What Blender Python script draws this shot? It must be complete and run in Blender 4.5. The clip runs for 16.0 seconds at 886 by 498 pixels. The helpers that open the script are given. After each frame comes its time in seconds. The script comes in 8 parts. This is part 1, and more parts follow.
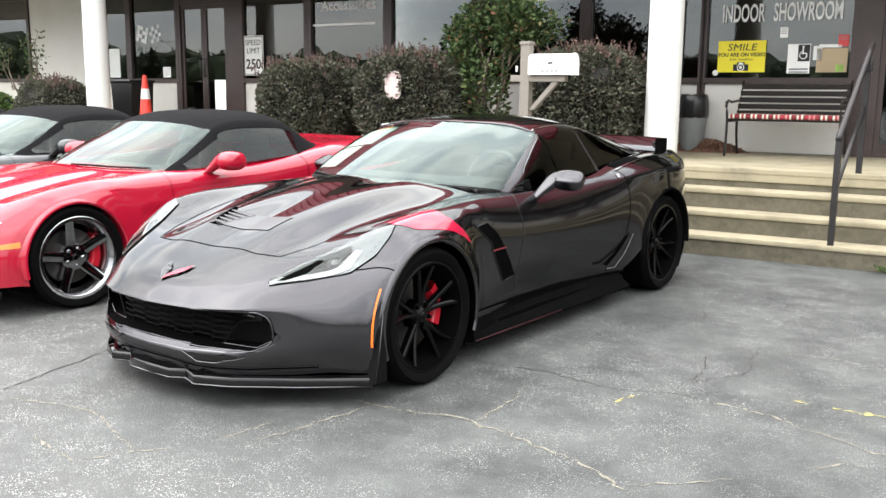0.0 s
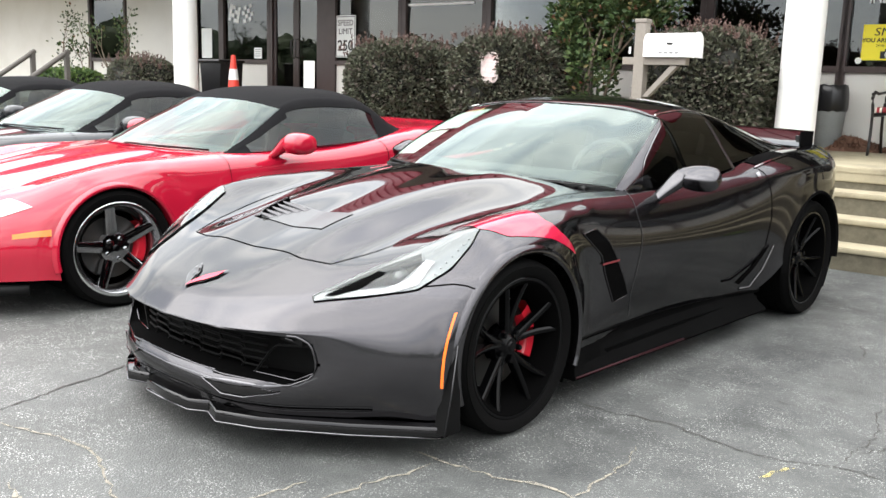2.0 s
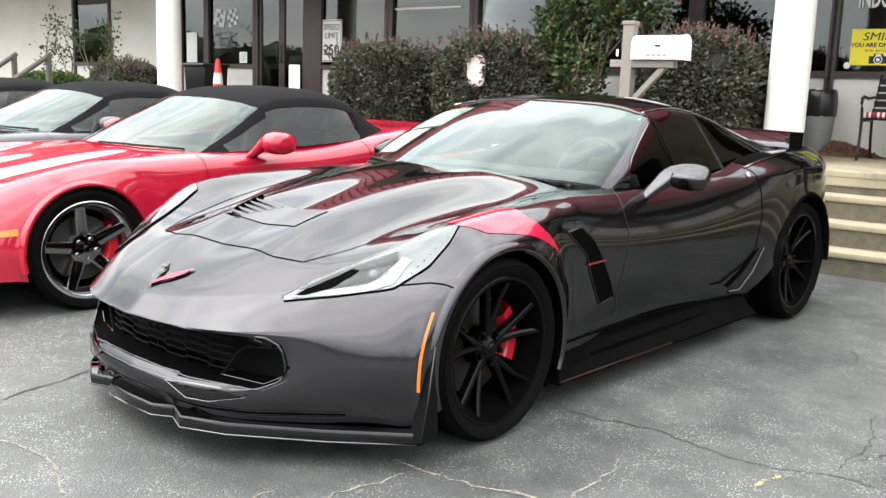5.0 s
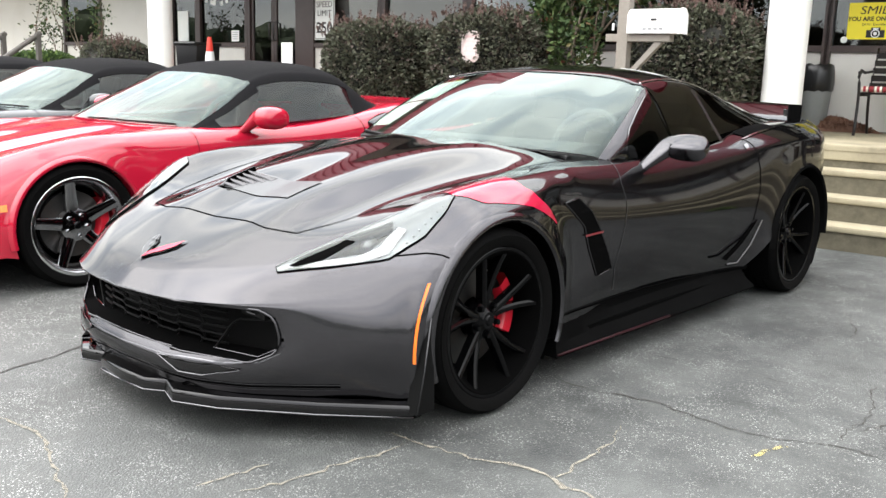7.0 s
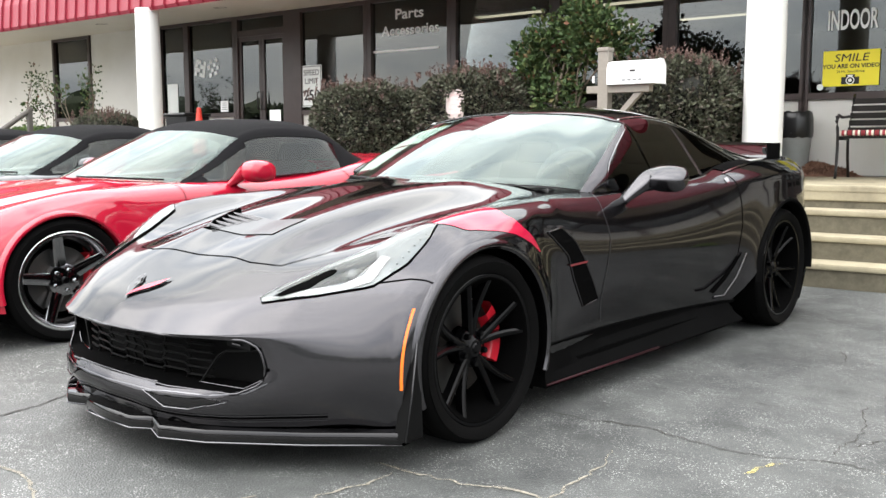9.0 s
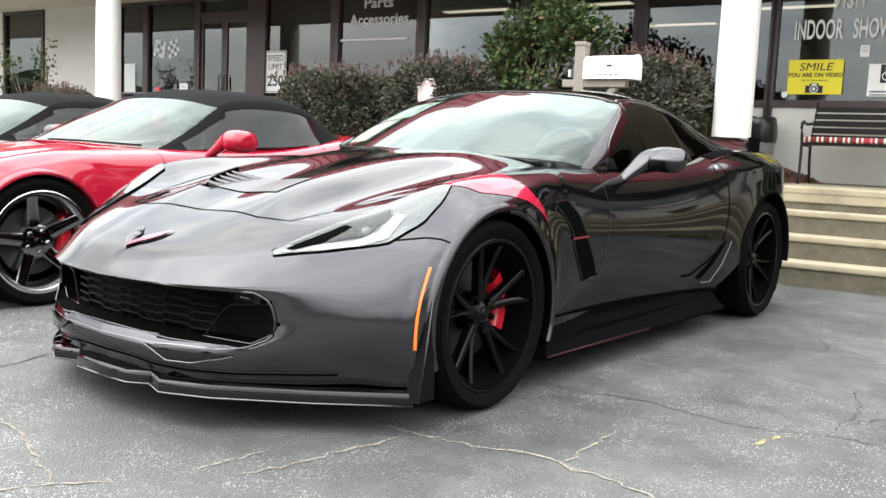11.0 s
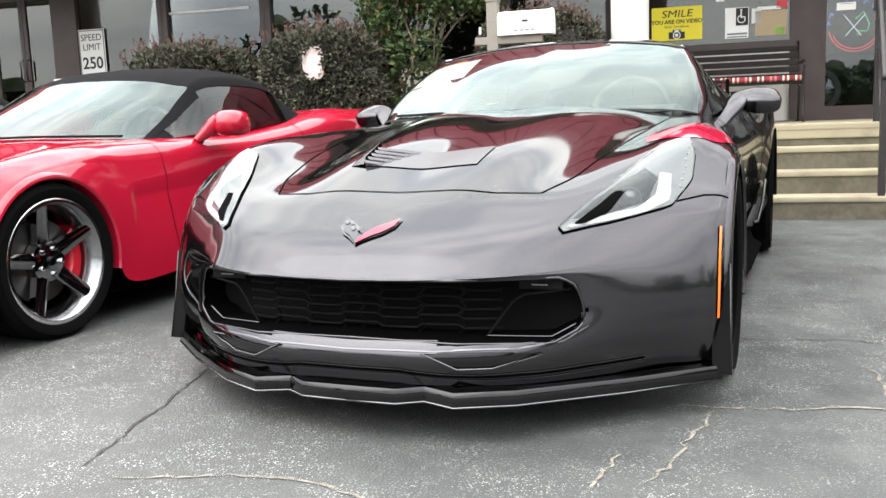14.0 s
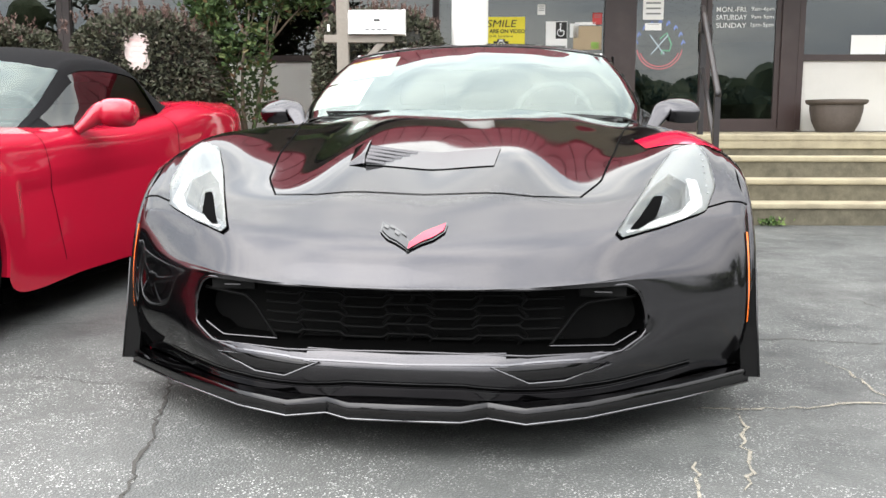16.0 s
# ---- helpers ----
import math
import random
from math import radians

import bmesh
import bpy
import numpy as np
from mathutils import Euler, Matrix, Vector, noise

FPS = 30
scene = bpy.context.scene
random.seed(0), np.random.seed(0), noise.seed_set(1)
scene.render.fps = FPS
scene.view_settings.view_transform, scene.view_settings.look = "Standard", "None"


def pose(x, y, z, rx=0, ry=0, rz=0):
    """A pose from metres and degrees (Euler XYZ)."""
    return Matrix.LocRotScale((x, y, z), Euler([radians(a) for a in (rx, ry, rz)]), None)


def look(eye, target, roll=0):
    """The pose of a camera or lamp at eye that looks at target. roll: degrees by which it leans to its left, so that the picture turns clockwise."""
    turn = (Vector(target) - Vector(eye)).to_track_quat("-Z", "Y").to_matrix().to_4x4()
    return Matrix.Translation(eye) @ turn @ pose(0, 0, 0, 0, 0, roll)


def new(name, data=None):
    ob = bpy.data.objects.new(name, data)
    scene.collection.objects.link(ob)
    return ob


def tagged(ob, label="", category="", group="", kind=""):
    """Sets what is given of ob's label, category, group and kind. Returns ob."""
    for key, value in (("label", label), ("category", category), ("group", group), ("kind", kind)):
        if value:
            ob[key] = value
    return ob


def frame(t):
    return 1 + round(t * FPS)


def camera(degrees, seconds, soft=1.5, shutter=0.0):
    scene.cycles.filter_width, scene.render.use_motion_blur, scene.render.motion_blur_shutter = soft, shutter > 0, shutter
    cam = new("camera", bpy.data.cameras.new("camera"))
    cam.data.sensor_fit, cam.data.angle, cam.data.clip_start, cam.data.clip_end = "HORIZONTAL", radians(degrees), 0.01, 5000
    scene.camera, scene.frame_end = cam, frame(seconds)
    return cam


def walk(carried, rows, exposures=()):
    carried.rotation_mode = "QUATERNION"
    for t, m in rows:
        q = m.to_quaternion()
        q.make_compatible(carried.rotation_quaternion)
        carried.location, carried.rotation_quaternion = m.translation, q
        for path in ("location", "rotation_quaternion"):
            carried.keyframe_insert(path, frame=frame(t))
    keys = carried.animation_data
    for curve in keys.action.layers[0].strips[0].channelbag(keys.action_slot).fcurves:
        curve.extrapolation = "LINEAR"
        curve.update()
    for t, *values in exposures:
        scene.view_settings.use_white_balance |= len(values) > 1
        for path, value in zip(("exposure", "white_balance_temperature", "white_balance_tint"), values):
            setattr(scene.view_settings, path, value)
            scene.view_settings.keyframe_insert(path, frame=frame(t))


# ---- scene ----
cam = camera(53.0, 16.0)
PATH = [
    (0, (3.369, -3.235, 1.351), (2.204, -1.646, 1.011), 0.6),
    (0.5, (3.233, -3.025, 1.318), (1.979, -1.507, 0.97), 1.5),
    (1, (3.064, -2.83, 1.294), (1.793, -1.333, 0.918), 0.8),
    (1.5, (2.927, -2.612, 1.288), (1.63, -1.137, 0.911), 2.0),
    (2, (2.816, -2.505, 1.263), (1.491, -1.051, 0.901), 1.8),
    (2.5, (2.746, -2.415, 1.247), (1.46, -0.925, 0.892), 1.1),
    (3, (2.734, -2.38, 1.234), (1.439, -0.9, 0.873), 2.1),
    (3.5, (2.749, -2.378, 1.225), (1.441, -0.906, 0.879), 0.4),
    (3.7, (2.754, -2.374, 1.209), (1.448, -0.899, 0.866), 2.5),
    (5.8, (2.757, -2.384, 1.192), (1.437, -0.919, 0.857), 0.6),
    (6, (2.747, -2.383, 1.177), (1.431, -0.919, 0.824), -0.3),
    (6.5, (2.735, -2.367, 1.164), (1.428, -0.9, 0.791), 1.3),
    (7, (2.727, -2.35, 1.155), (1.432, -0.874, 0.773), 1.8),
    (7.5, (2.716, -2.351, 1.135), (1.427, -0.868, 0.761), 1.6),
    (8, (2.752, -2.359, 1.094), (1.436, -0.875, 0.841), 1.0),
    (8.5, (2.785, -2.365, 1.057), (1.474, -0.87, 0.846), 1.0),
    (9, (2.781, -2.358, 1.021), (1.479, -0.856, 0.793), -0.0),
    (11.5, (2.393, -2.518, 0.84), (1.198, -0.929, 0.621), 3.0),
    (12, (2.126, -2.573, 0.818), (0.924, -0.995, 0.564), 2.0),
    (12.5, (1.891, -2.663, 0.827), (0.865, -0.968, 0.556), 1.9),
    (13, (1.637, -2.75, 0.846), (0.794, -0.952, 0.611), 1.9),
    (13.5, (1.346, -2.794, 0.839), (0.523, -0.989, 0.585), 0.3),
    (14, (1.121, -2.936, 0.834), (0.378, -1.101, 0.553), -2.1),
    (14.5, (0.881, -2.943, 0.833), (0.339, -1.044, 0.515), -2.1),
    (15, (0.661, -2.923, 0.837), (0.153, -1.013, 0.529), -1.2),
    (15.5, (0.486, -2.998, 0.85), (0.084, -1.061, 0.557), -2.3),
    (16, (0.34, -2.971, 0.835), (0.112, -1.004, 0.55), 0.0),
]
walk(cam, [(t, look(eye, target, roll)) for t, eye, target, roll in PATH])

# ---- world, sun and exposure ----
FACADE = Matrix.Translation((-0.209, 7.671, 0.0)) @ Matrix.Rotation(radians(5.04), 4, "Z")
PLAT = 0.712          # level of the porch
SILL, SOFFIT = 1.60, 3.20


def nodes_of(owner):
    owner.use_nodes = True
    tree = owner.node_tree
    tree.nodes.clear()
    return tree


def link(tree, a, b):
    tree.links.new(a, b)


def overcast_world():
    world = bpy.data.worlds.new("overcast_sky")
    scene.world = world
    tree = nodes_of(world)
    n = tree.nodes
    sky = n.new("ShaderNodeTexSky")
    sky.sky_type, sky.sun_disc = "NISHITA", False
    sky.sun_elevation, sky.sun_rotation = radians(52), radians(200)
    sky.air_density, sky.dust_density = 1.0, 3.0
    dim = n.new("ShaderNodeVectorMath")
    dim.operation = "SCALE"
    dim.inputs["Scale"].default_value = 0.12
    link(tree, sky.outputs[0], dim.inputs[0])
    where = n.new("ShaderNodeTexCoord")
    stretch = n.new("ShaderNodeMapping")
    stretch.inputs["Scale"].default_value = (1.6, 1.6, 5.0)
    link(tree, where.outputs["Generated"], stretch.inputs[0])
    cloud = n.new("ShaderNodeTexNoise")
    cloud.inputs["Scale"].default_value, cloud.inputs["Detail"].default_value = 2.4, 6
    cloud.inputs["Roughness"].default_value = 0.55
    link(tree, stretch.outputs[0], cloud.inputs["Vector"])
    shade = n.new("ShaderNodeValToRGB")
    e = shade.color_ramp.elements
    e[0].position, e[0].color = 0.36, (0.60, 0.635, 0.69, 1)
    e[1].position, e[1].color = 0.64, (1.07, 1.06, 1.035, 1)
    link(tree, cloud.outputs["Fac"], shade.inputs[0])
    lift = n.new("ShaderNodeVectorMath")
    lift.operation = "SCALE"
    height = n.new("ShaderNodeSeparateXYZ")
    link(tree, where.outputs["Generated"], height.inputs[0])
    veil = n.new("ShaderNodeMapRange")        # the cloud deck is more even overhead
    veil.inputs["From Min"].default_value, veil.inputs["From Max"].default_value = 0.35, 0.75
    veil.inputs["To Min"].default_value, veil.inputs["To Max"].default_value = 0.0, 0.25
    link(tree, height.outputs["Z"], veil.inputs["Value"])
    even = n.new("ShaderNodeMix")
    even.data_type = "RGBA"
    link(tree, veil.outputs[0], even.inputs["Factor"])
    link(tree, shade.outputs[0], even.inputs["A"])
    even.inputs["B"].default_value = (0.895, 0.90, 0.895, 1)
    zenith = n.new("ShaderNodeMapRange")      # an overcast sky is brightest overhead
    zenith.inputs["To Min"].default_value, zenith.inputs["To Max"].default_value = CLOUD * 0.42, CLOUD * 1.74
    link(tree, height.outputs["Z"], zenith.inputs["Value"])
    glow = n.new("ShaderNodeValToRGB")        # thinner cloud beyond the building and behind the street
    spread = n.new("ShaderNodeMapRange")
    spread.inputs["From Min"].default_value, spread.inputs["From Max"].default_value = -1.0, 1.0
    link(tree, height.outputs["Y"], spread.inputs["Value"])
    link(tree, spread.outputs[0], glow.inputs[0])
    g = glow.color_ramp.elements
    g[0].position, g[0].color = 0.12, (1.30, 1.30, 1.30, 1)
    g[1].position, g[1].color = 0.88, (1.20, 1.20, 1.20, 1)
    mid = g.new(0.5)
    mid.color = (1.0, 1.0, 1.0, 1)
    both = n.new("ShaderNodeMath")
    both.operation = "MULTIPLY"
    link(tree, zenith.outputs[0], both.inputs[0])
    link(tree, glow.outputs[0], both.inputs[1])
    west = n.new("ShaderNodeMapRange")        # the cloud is thinnest towards the hidden sun
    west.inputs["From Min"].default_value, west.inputs["From Max"].default_value = -0.75, 0.15
    west.inputs["To Min"].default_value, west.inputs["To Max"].default_value = 1.38, 1.0
    link(tree, height.outputs["X"], west.inputs["Value"])
    whole = n.new("ShaderNodeMath")
    whole.operation = "MULTIPLY"
    link(tree, both.outputs[0], whole.inputs[0])
    link(tree, west.outputs[0], whole.inputs[1])
    link(tree, whole.outputs[0], lift.inputs["Scale"])
    link(tree, even.outputs["Result"], lift.inputs[0])
    mix = n.new("ShaderNodeMix")
    mix.data_type = "RGBA"
    mix.inputs["Factor"].default_value = 0.88
    link(tree, dim.outputs[0], mix.inputs["A"])
    link(tree, lift.outputs[0], mix.inputs["B"])
    back = n.new("ShaderNodeBackground")
    back.inputs["Strength"].default_value = 1.0
    link(tree, mix.outputs["Result"], back.inputs[0])
    out = n.new("ShaderNodeOutputWorld")
    link(tree, back.outputs[0], out.inputs[0])


CLOUD = 3.72
overcast_world()
sun_data = bpy.data.lights.new("sun", "SUN")
sun_data.energy, sun_data.angle, sun_data.color = 1.8, radians(70), (1.0, 0.97, 0.92)
sun = new("sun", sun_data)
sun.matrix_world = look((-5.5, -7.5, 10), (0, 0, 0))
scene.view_settings.exposure = 0.0


# ---- materials ----
def principled(name, color, rough=0.5, metal=0.0, coat=0.0, coat_rough=0.03, spec=0.5):
    m = bpy.data.materials.new(name)
    tree = nodes_of(m)
    b = tree.nodes.new("ShaderNodeBsdfPrincipled")
    b.inputs["Base Color"].default_value = (*color, 1)
    b.inputs["Roughness"].default_value, b.inputs["Metallic"].default_value = rough, metal
    b.inputs["Coat Weight"].default_value, b.inputs["Coat Roughness"].default_value = coat, coat_rough
    b.inputs["Specular IOR Level"].default_value = spec
    out = tree.nodes.new("ShaderNodeOutputMaterial")
    link(tree, b.outputs[0], out.inputs[0])
    return m, tree, b


def noise_node(tree, scale, detail=5, rough=0.6, coords="Object", stretch=(1, 1, 1)):
    tc = tree.nodes.new("ShaderNodeTexCoord")
    mp = tree.nodes.new("ShaderNodeMapping")
    mp.inputs["Scale"].default_value = stretch
    link(tree, tc.outputs[coords], mp.inputs[0])
    t = tree.nodes.new("ShaderNodeTexNoise")
    t.inputs["Scale"].default_value, t.inputs["Detail"].default_value, t.inputs["Roughness"].default_value = scale, detail, rough
    link(tree, mp.outputs[0], t.inputs["Vector"])
    return t


def ramp(tree, fac, stops):
    r = tree.nodes.new("ShaderNodeValToRGB")
    while len(r.color_ramp.elements) < len(stops):
        r.color_ramp.elements.new(0.5)
    for e, (p, c) in zip(r.color_ramp.elements, stops):
        e.position, e.color = p, (*c, 1)
    link(tree, fac, r.inputs[0])
    return r.outputs[0]


def blend(tree, a, b, fac, mode="MIX"):
    m = tree.nodes.new("ShaderNodeMix")
    m.data_type, m.blend_type = "RGBA", mode
    for socket, v in ((m.inputs["A"], a), (m.inputs["B"], b)):
        if isinstance(v, tuple):
            socket.default_value = (*v, 1)
        else:
            link(tree, v, socket)
    if isinstance(fac, (int, float)):
        m.inputs["Factor"].default_value = fac
    else:
        link(tree, fac, m.inputs["Factor"])
    return m.outputs["Result"]


def bump(tree, b, height, strength=0.3, distance=0.01):
    n = tree.nodes.new("ShaderNodeBump")
    n.inputs["Strength"].default_value, n.inputs["Distance"].default_value = strength, distance
    link(tree, height, n.inputs["Height"])
    link(tree, n.outputs[0], b.inputs["Normal"])


def rough_surface(name, color_a, color_b, rough, fine=60, coarse=2.0, stain=(0.1, 0.09, 0.08), stain_amount=0.35, relief=0.2, coords="Object", metal=0.0, spec=0.5):
    """A worn surface: fine grain, broad stains and relief."""
    m, tree, b = principled(name, color_a, rough, metal, spec=spec)
    fine_n = noise_node(tree, fine, 4, 0.7, coords)
    broad = noise_node(tree, coarse, 6, 0.6, coords)
    base = blend(tree, color_a, color_b, fine_n.outputs["Fac"])
    mask = ramp(tree, broad.outputs["Fac"], [(0.45, (0, 0, 0)), (0.75, (stain_amount,) * 3)])
    col = blend(tree, base, stain, mask)
    link(tree, col, b.inputs["Base Color"])
    if relief:
        bump(tree, b, fine_n.outputs["Fac"], relief, 0.004)
    return m


def car_paint(name, color, metal, rough, flake=0.25, coat=1.0, coat_ior=1.5):
    m, tree, b = principled(name, color, rough, metal, coat, 0.02, 0.0)
    f = noise_node(tree, 900, 2, 0.5)
    dirt = noise_node(tree, 3.0, 6, 0.65)
    b.inputs["Coat IOR"].default_value = coat_ior
    b.inputs["Specular Tint"].default_value = (0.08, 0.08, 0.08, 1)
    lighter = tuple(min(1, c * (1 + flake * 2.2)) for c in color)
    col = blend(tree, tuple(c * (1 - flake) for c in color), lighter, f.outputs["Fac"])
    link(tree, col, b.inputs["Base Color"])
    r = ramp(tree, dirt.outputs["Fac"], [(0.4, (0.03,) * 3), (0.8, (0.10,) * 3)])
    link(tree, r, b.inputs["Coat Roughness"])
    return m


def glass(name, tint, ior=1.6, gloss=0.0, sheen=(0.97, 1.0, 0.98)):
    """Tinted sheet glass: see-through, with a Fresnel gloss on it."""
    m = bpy.data.materials.new(name)
    tree = nodes_of(m)
    clear = tree.nodes.new("ShaderNodeBsdfTransparent")
    clear.inputs[0].default_value = (*tint, 1)
    shiny = tree.nodes.new("ShaderNodeBsdfGlossy")
    shiny.inputs["Roughness"].default_value = gloss
    shiny.inputs[0].default_value = (*sheen, 1)
    f = tree.nodes.new("ShaderNodeFresnel")
    f.inputs[0].default_value = ior
    mix = tree.nodes.new("ShaderNodeMixShader")
    link(tree, f.outputs[0], mix.inputs[0])
    link(tree, clear.outputs[0], mix.inputs[1])
    link(tree, shiny.outputs[0], mix.inputs[2])
    out = tree.nodes.new("ShaderNodeOutputMaterial")
    link(tree, mix.outputs[0], out.inputs[0])
    return m


def emitter(name, color, strength):
    m = bpy.data.materials.new(name)
    tree = nodes_of(m)
    e = tree.nodes.new("ShaderNodeEmission")
    e.inputs[0].default_value, e.inputs[1].default_value = (*color, 1), strength
    out = tree.nodes.new("ShaderNodeOutputMaterial")
    link(tree, e.outputs[0], out.inputs[0])
    return m


def asphalt_material():
    m, tree, b = principled("worn_asphalt", (0.1, 0.1, 0.1), 0.85)
    tc = tree.nodes.new("ShaderNodeTexCoord")

    def cells(scale, lo, hi):
        v = tree.nodes.new("ShaderNodeTexVoronoi")
        v.inputs["Scale"].default_value = scale
        link(tree, tc.outputs["Object"], v.inputs["Vector"])
        pick = ramp(tree, v.outputs["Color"], [(lo, (0, 0, 0)), (hi, (1, 1, 1))])
        near = ramp(tree, v.outputs["Distance"], [(0.30, (1, 1, 1)), (0.45, (0, 0, 0))])
        return v, blend(tree, pick, near, 1.0, "MULTIPLY")
    va, big = cells(150, 0.66, 0.70)
    vb, small = cells(270, 0.70, 0.76)
    tone = noise_node(tree, 22, 6, 0.75)
    base = blend(tree, (0.030, 0.031, 0.030), (0.108, 0.108, 0.104), tone.outputs["Fac"])
    broad = noise_node(tree, 0.8, 7, 0.6)
    base = blend(tree, base, (0.135, 0.135, 0.131), ramp(tree, broad.outputs["Fac"], [(0.45, (0, 0, 0)), (0.72, (0.6,) * 3)]))
    patch_n = noise_node(tree, 0.55, 6, 0.66)
    worn = ramp(tree, patch_n.outputs["Fac"], [(0.47, (0, 0, 0)), (0.58, (0.7,) * 3)])
    base = blend(tree, base, (0.058, 0.060, 0.059), worn)
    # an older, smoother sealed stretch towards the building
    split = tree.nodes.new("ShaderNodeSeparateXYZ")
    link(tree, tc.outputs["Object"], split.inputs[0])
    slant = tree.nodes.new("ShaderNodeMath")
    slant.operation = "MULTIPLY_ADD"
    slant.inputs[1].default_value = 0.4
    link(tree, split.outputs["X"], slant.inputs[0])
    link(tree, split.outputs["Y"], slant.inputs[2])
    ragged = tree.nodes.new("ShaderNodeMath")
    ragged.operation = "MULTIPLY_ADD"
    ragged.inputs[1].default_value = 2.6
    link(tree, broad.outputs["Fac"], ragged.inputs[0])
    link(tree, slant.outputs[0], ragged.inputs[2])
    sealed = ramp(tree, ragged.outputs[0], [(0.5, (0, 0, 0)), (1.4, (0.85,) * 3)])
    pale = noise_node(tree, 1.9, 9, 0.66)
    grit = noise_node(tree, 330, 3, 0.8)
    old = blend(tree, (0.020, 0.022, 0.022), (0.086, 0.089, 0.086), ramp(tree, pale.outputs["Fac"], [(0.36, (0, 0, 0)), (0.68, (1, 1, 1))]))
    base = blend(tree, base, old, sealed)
    base = blend(tree, base, ramp(tree, grit.outputs["Fac"], [(0.36, (0.45,) * 3), (0.66, (1.75, 1.78, 1.73))]), 0.6, "MULTIPLY")
    # loose stone showing in uneven patches
    clump = noise_node(tree, 6.0, 4, 0.7)
    bare = ramp(tree, clump.outputs["Fac"], [(0.40, (0.12,) * 3), (0.62, (1, 1, 1))])
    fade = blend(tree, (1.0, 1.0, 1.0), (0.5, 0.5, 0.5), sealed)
    show = blend(tree, bare, fade, 1.0, "MULTIPLY")
    base = blend(tree, base, (0.42, 0.42, 0.405), blend(tree, small, show, 1.0, "MULTIPLY"))
    base = blend(tree, base, (0.58, 0.58, 0.56), blend(tree, big, blend(tree, show, blend(tree, (1.0, 1.0, 1.0), (0.3, 0.3, 0.3), worn), 1.0, "MULTIPLY"), 1.0, "MULTIPLY"))
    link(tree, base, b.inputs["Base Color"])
    link(tree, ramp(tree, patch_n.outputs["Fac"], [(0.4, (0.85,) * 3), (0.6, (0.55,) * 3)]), b.inputs["Roughness"])
    bump(tree, b, va.outputs["Distance"], 0.6, 0.004)
    return m


def leaf_material(name, stops, rough=0.55):
    m, tree, b = principled(name, stops[0][1], rough, spec=0.2)
    g = tree.nodes.new("ShaderNodeNewGeometry")
    col = ramp(tree, g.outputs["Random Per Island"], stops)
    link(tree, col, b.inputs["Base Color"])
    return m


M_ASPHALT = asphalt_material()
M_GREY = car_paint("dark_grey_metallic_paint", (0.0455, 0.0440, 0.0475), 0.98, 0.20, 0.5, 1.0, 1.36)
M_RED = car_paint("bright_red_paint", (0.35, 0.008, 0.026), 0.0, 0.35, 0.05, 1.0, 1.6)
M_DARKCAR = car_paint("charcoal_paint", (0.02, 0.021, 0.023), 0.4, 0.35, 0.2)
M_STRIPE = car_paint("red_stripe_vinyl", (0.36, 0.008, 0.034), 0.0, 0.4, 0.03)
M_GLOSSBLACK, _t, _b = principled("gloss_black_plastic", (0.004, 0.004, 0.0045), 0.25, 0, 0.3)
M_CARBON = car_paint("dark_flash_lip", (0.006, 0.0054, 0.0062), 0.95, 0.22, 0.3, 1.0, 1.5)
M_VENTFLOOR = rough_surface("satin_grey_vent_panel", (0.035, 0.036, 0.038), (0.05, 0.051, 0.053), 0.35, 150, 5, (0.03, 0.03, 0.03), 0.3, 0.03)
# Pale metal for the lamp bar and for highlights laid along bodywork edges.
M_EDGE, _t, _b = principled("edge_highlight_and_bar_metal", (0.15, 0.148, 0.155), 0.25, 1.0)
M_SATIN = rough_surface("satin_black_trim", (0.0035, 0.0035, 0.0035), (0.005, 0.005, 0.005), 0.5, 200, 5, (0.007, 0.007, 0.007), 0.3, 0.03, spec=0.0)
M_SKIRTGLINT, _t, _b = principled("red_skirt_reflection", (0.022, 0.0015, 0.004), 0.4, spec=0.2)
M_RADIATOR = rough_surface("dusty_radiator_core", (0.003, 0.003, 0.003), (0.006, 0.006, 0.006), 0.8, 150, 8, (0.010, 0.0095, 0.009), 0.4, 0.2, spec=0.1)
M_GRILLE = rough_surface("satin_black_grille", (0.0035, 0.0035, 0.0035), (0.0055, 0.0055, 0.0055), 0.38, 200, 5, (0.009, 0.009, 0.009), 0.3, 0.05, spec=0.05)
M_MATTE = rough_surface("matte_black_plastic", (0.0035, 0.0035, 0.0035), (0.006, 0.006, 0.006), 0.55, 200, 5, (0.014, 0.014, 0.014), 0.2, 0.1, spec=0.12)
# Near-black for trim; also paints the shade inside openings, wells and gaps.
M_VOID, _t, _b = principled("near_black_trim_and_shade", (0.0012, 0.0012, 0.0012), 0.95, spec=0.03)
M_TYRE = rough_surface("tyre_rubber", (0.0022, 0.0022, 0.0022), (0.0038, 0.0038, 0.0038), 0.7, 120, 6, (0.005, 0.0048, 0.0045), 0.35, 0.15, spec=0.04)
M_BLACKRIM, _t, _b = principled("gloss_black_alloy", (0.0012, 0.0012, 0.0014), 0.12, 0.0, 0.12, 0.05, spec=0.08)
M_CHROME, _t, _b = principled("chrome", (0.8, 0.81, 0.82), 0.08, 1.0)
M_DARKCHROME, _t, _b = principled("smoked_chrome", (0.24, 0.24, 0.245), 0.12, 1.0)
M_SMOKED, _t, _b = principled("dark_wheel_barrel", (0.05, 0.05, 0.052), 0.25, 0.8)
# Chrome with its dark reflections put into the base colour.
M_SPOKE, _t, _b = principled("chromed_spoke", (0.34, 0.34, 0.35), 0.07, 1.0)
M_BARREL, _t, _b = principled("bright_wheel_barrel", (0.32, 0.32, 0.33), 0.18, 1.0)
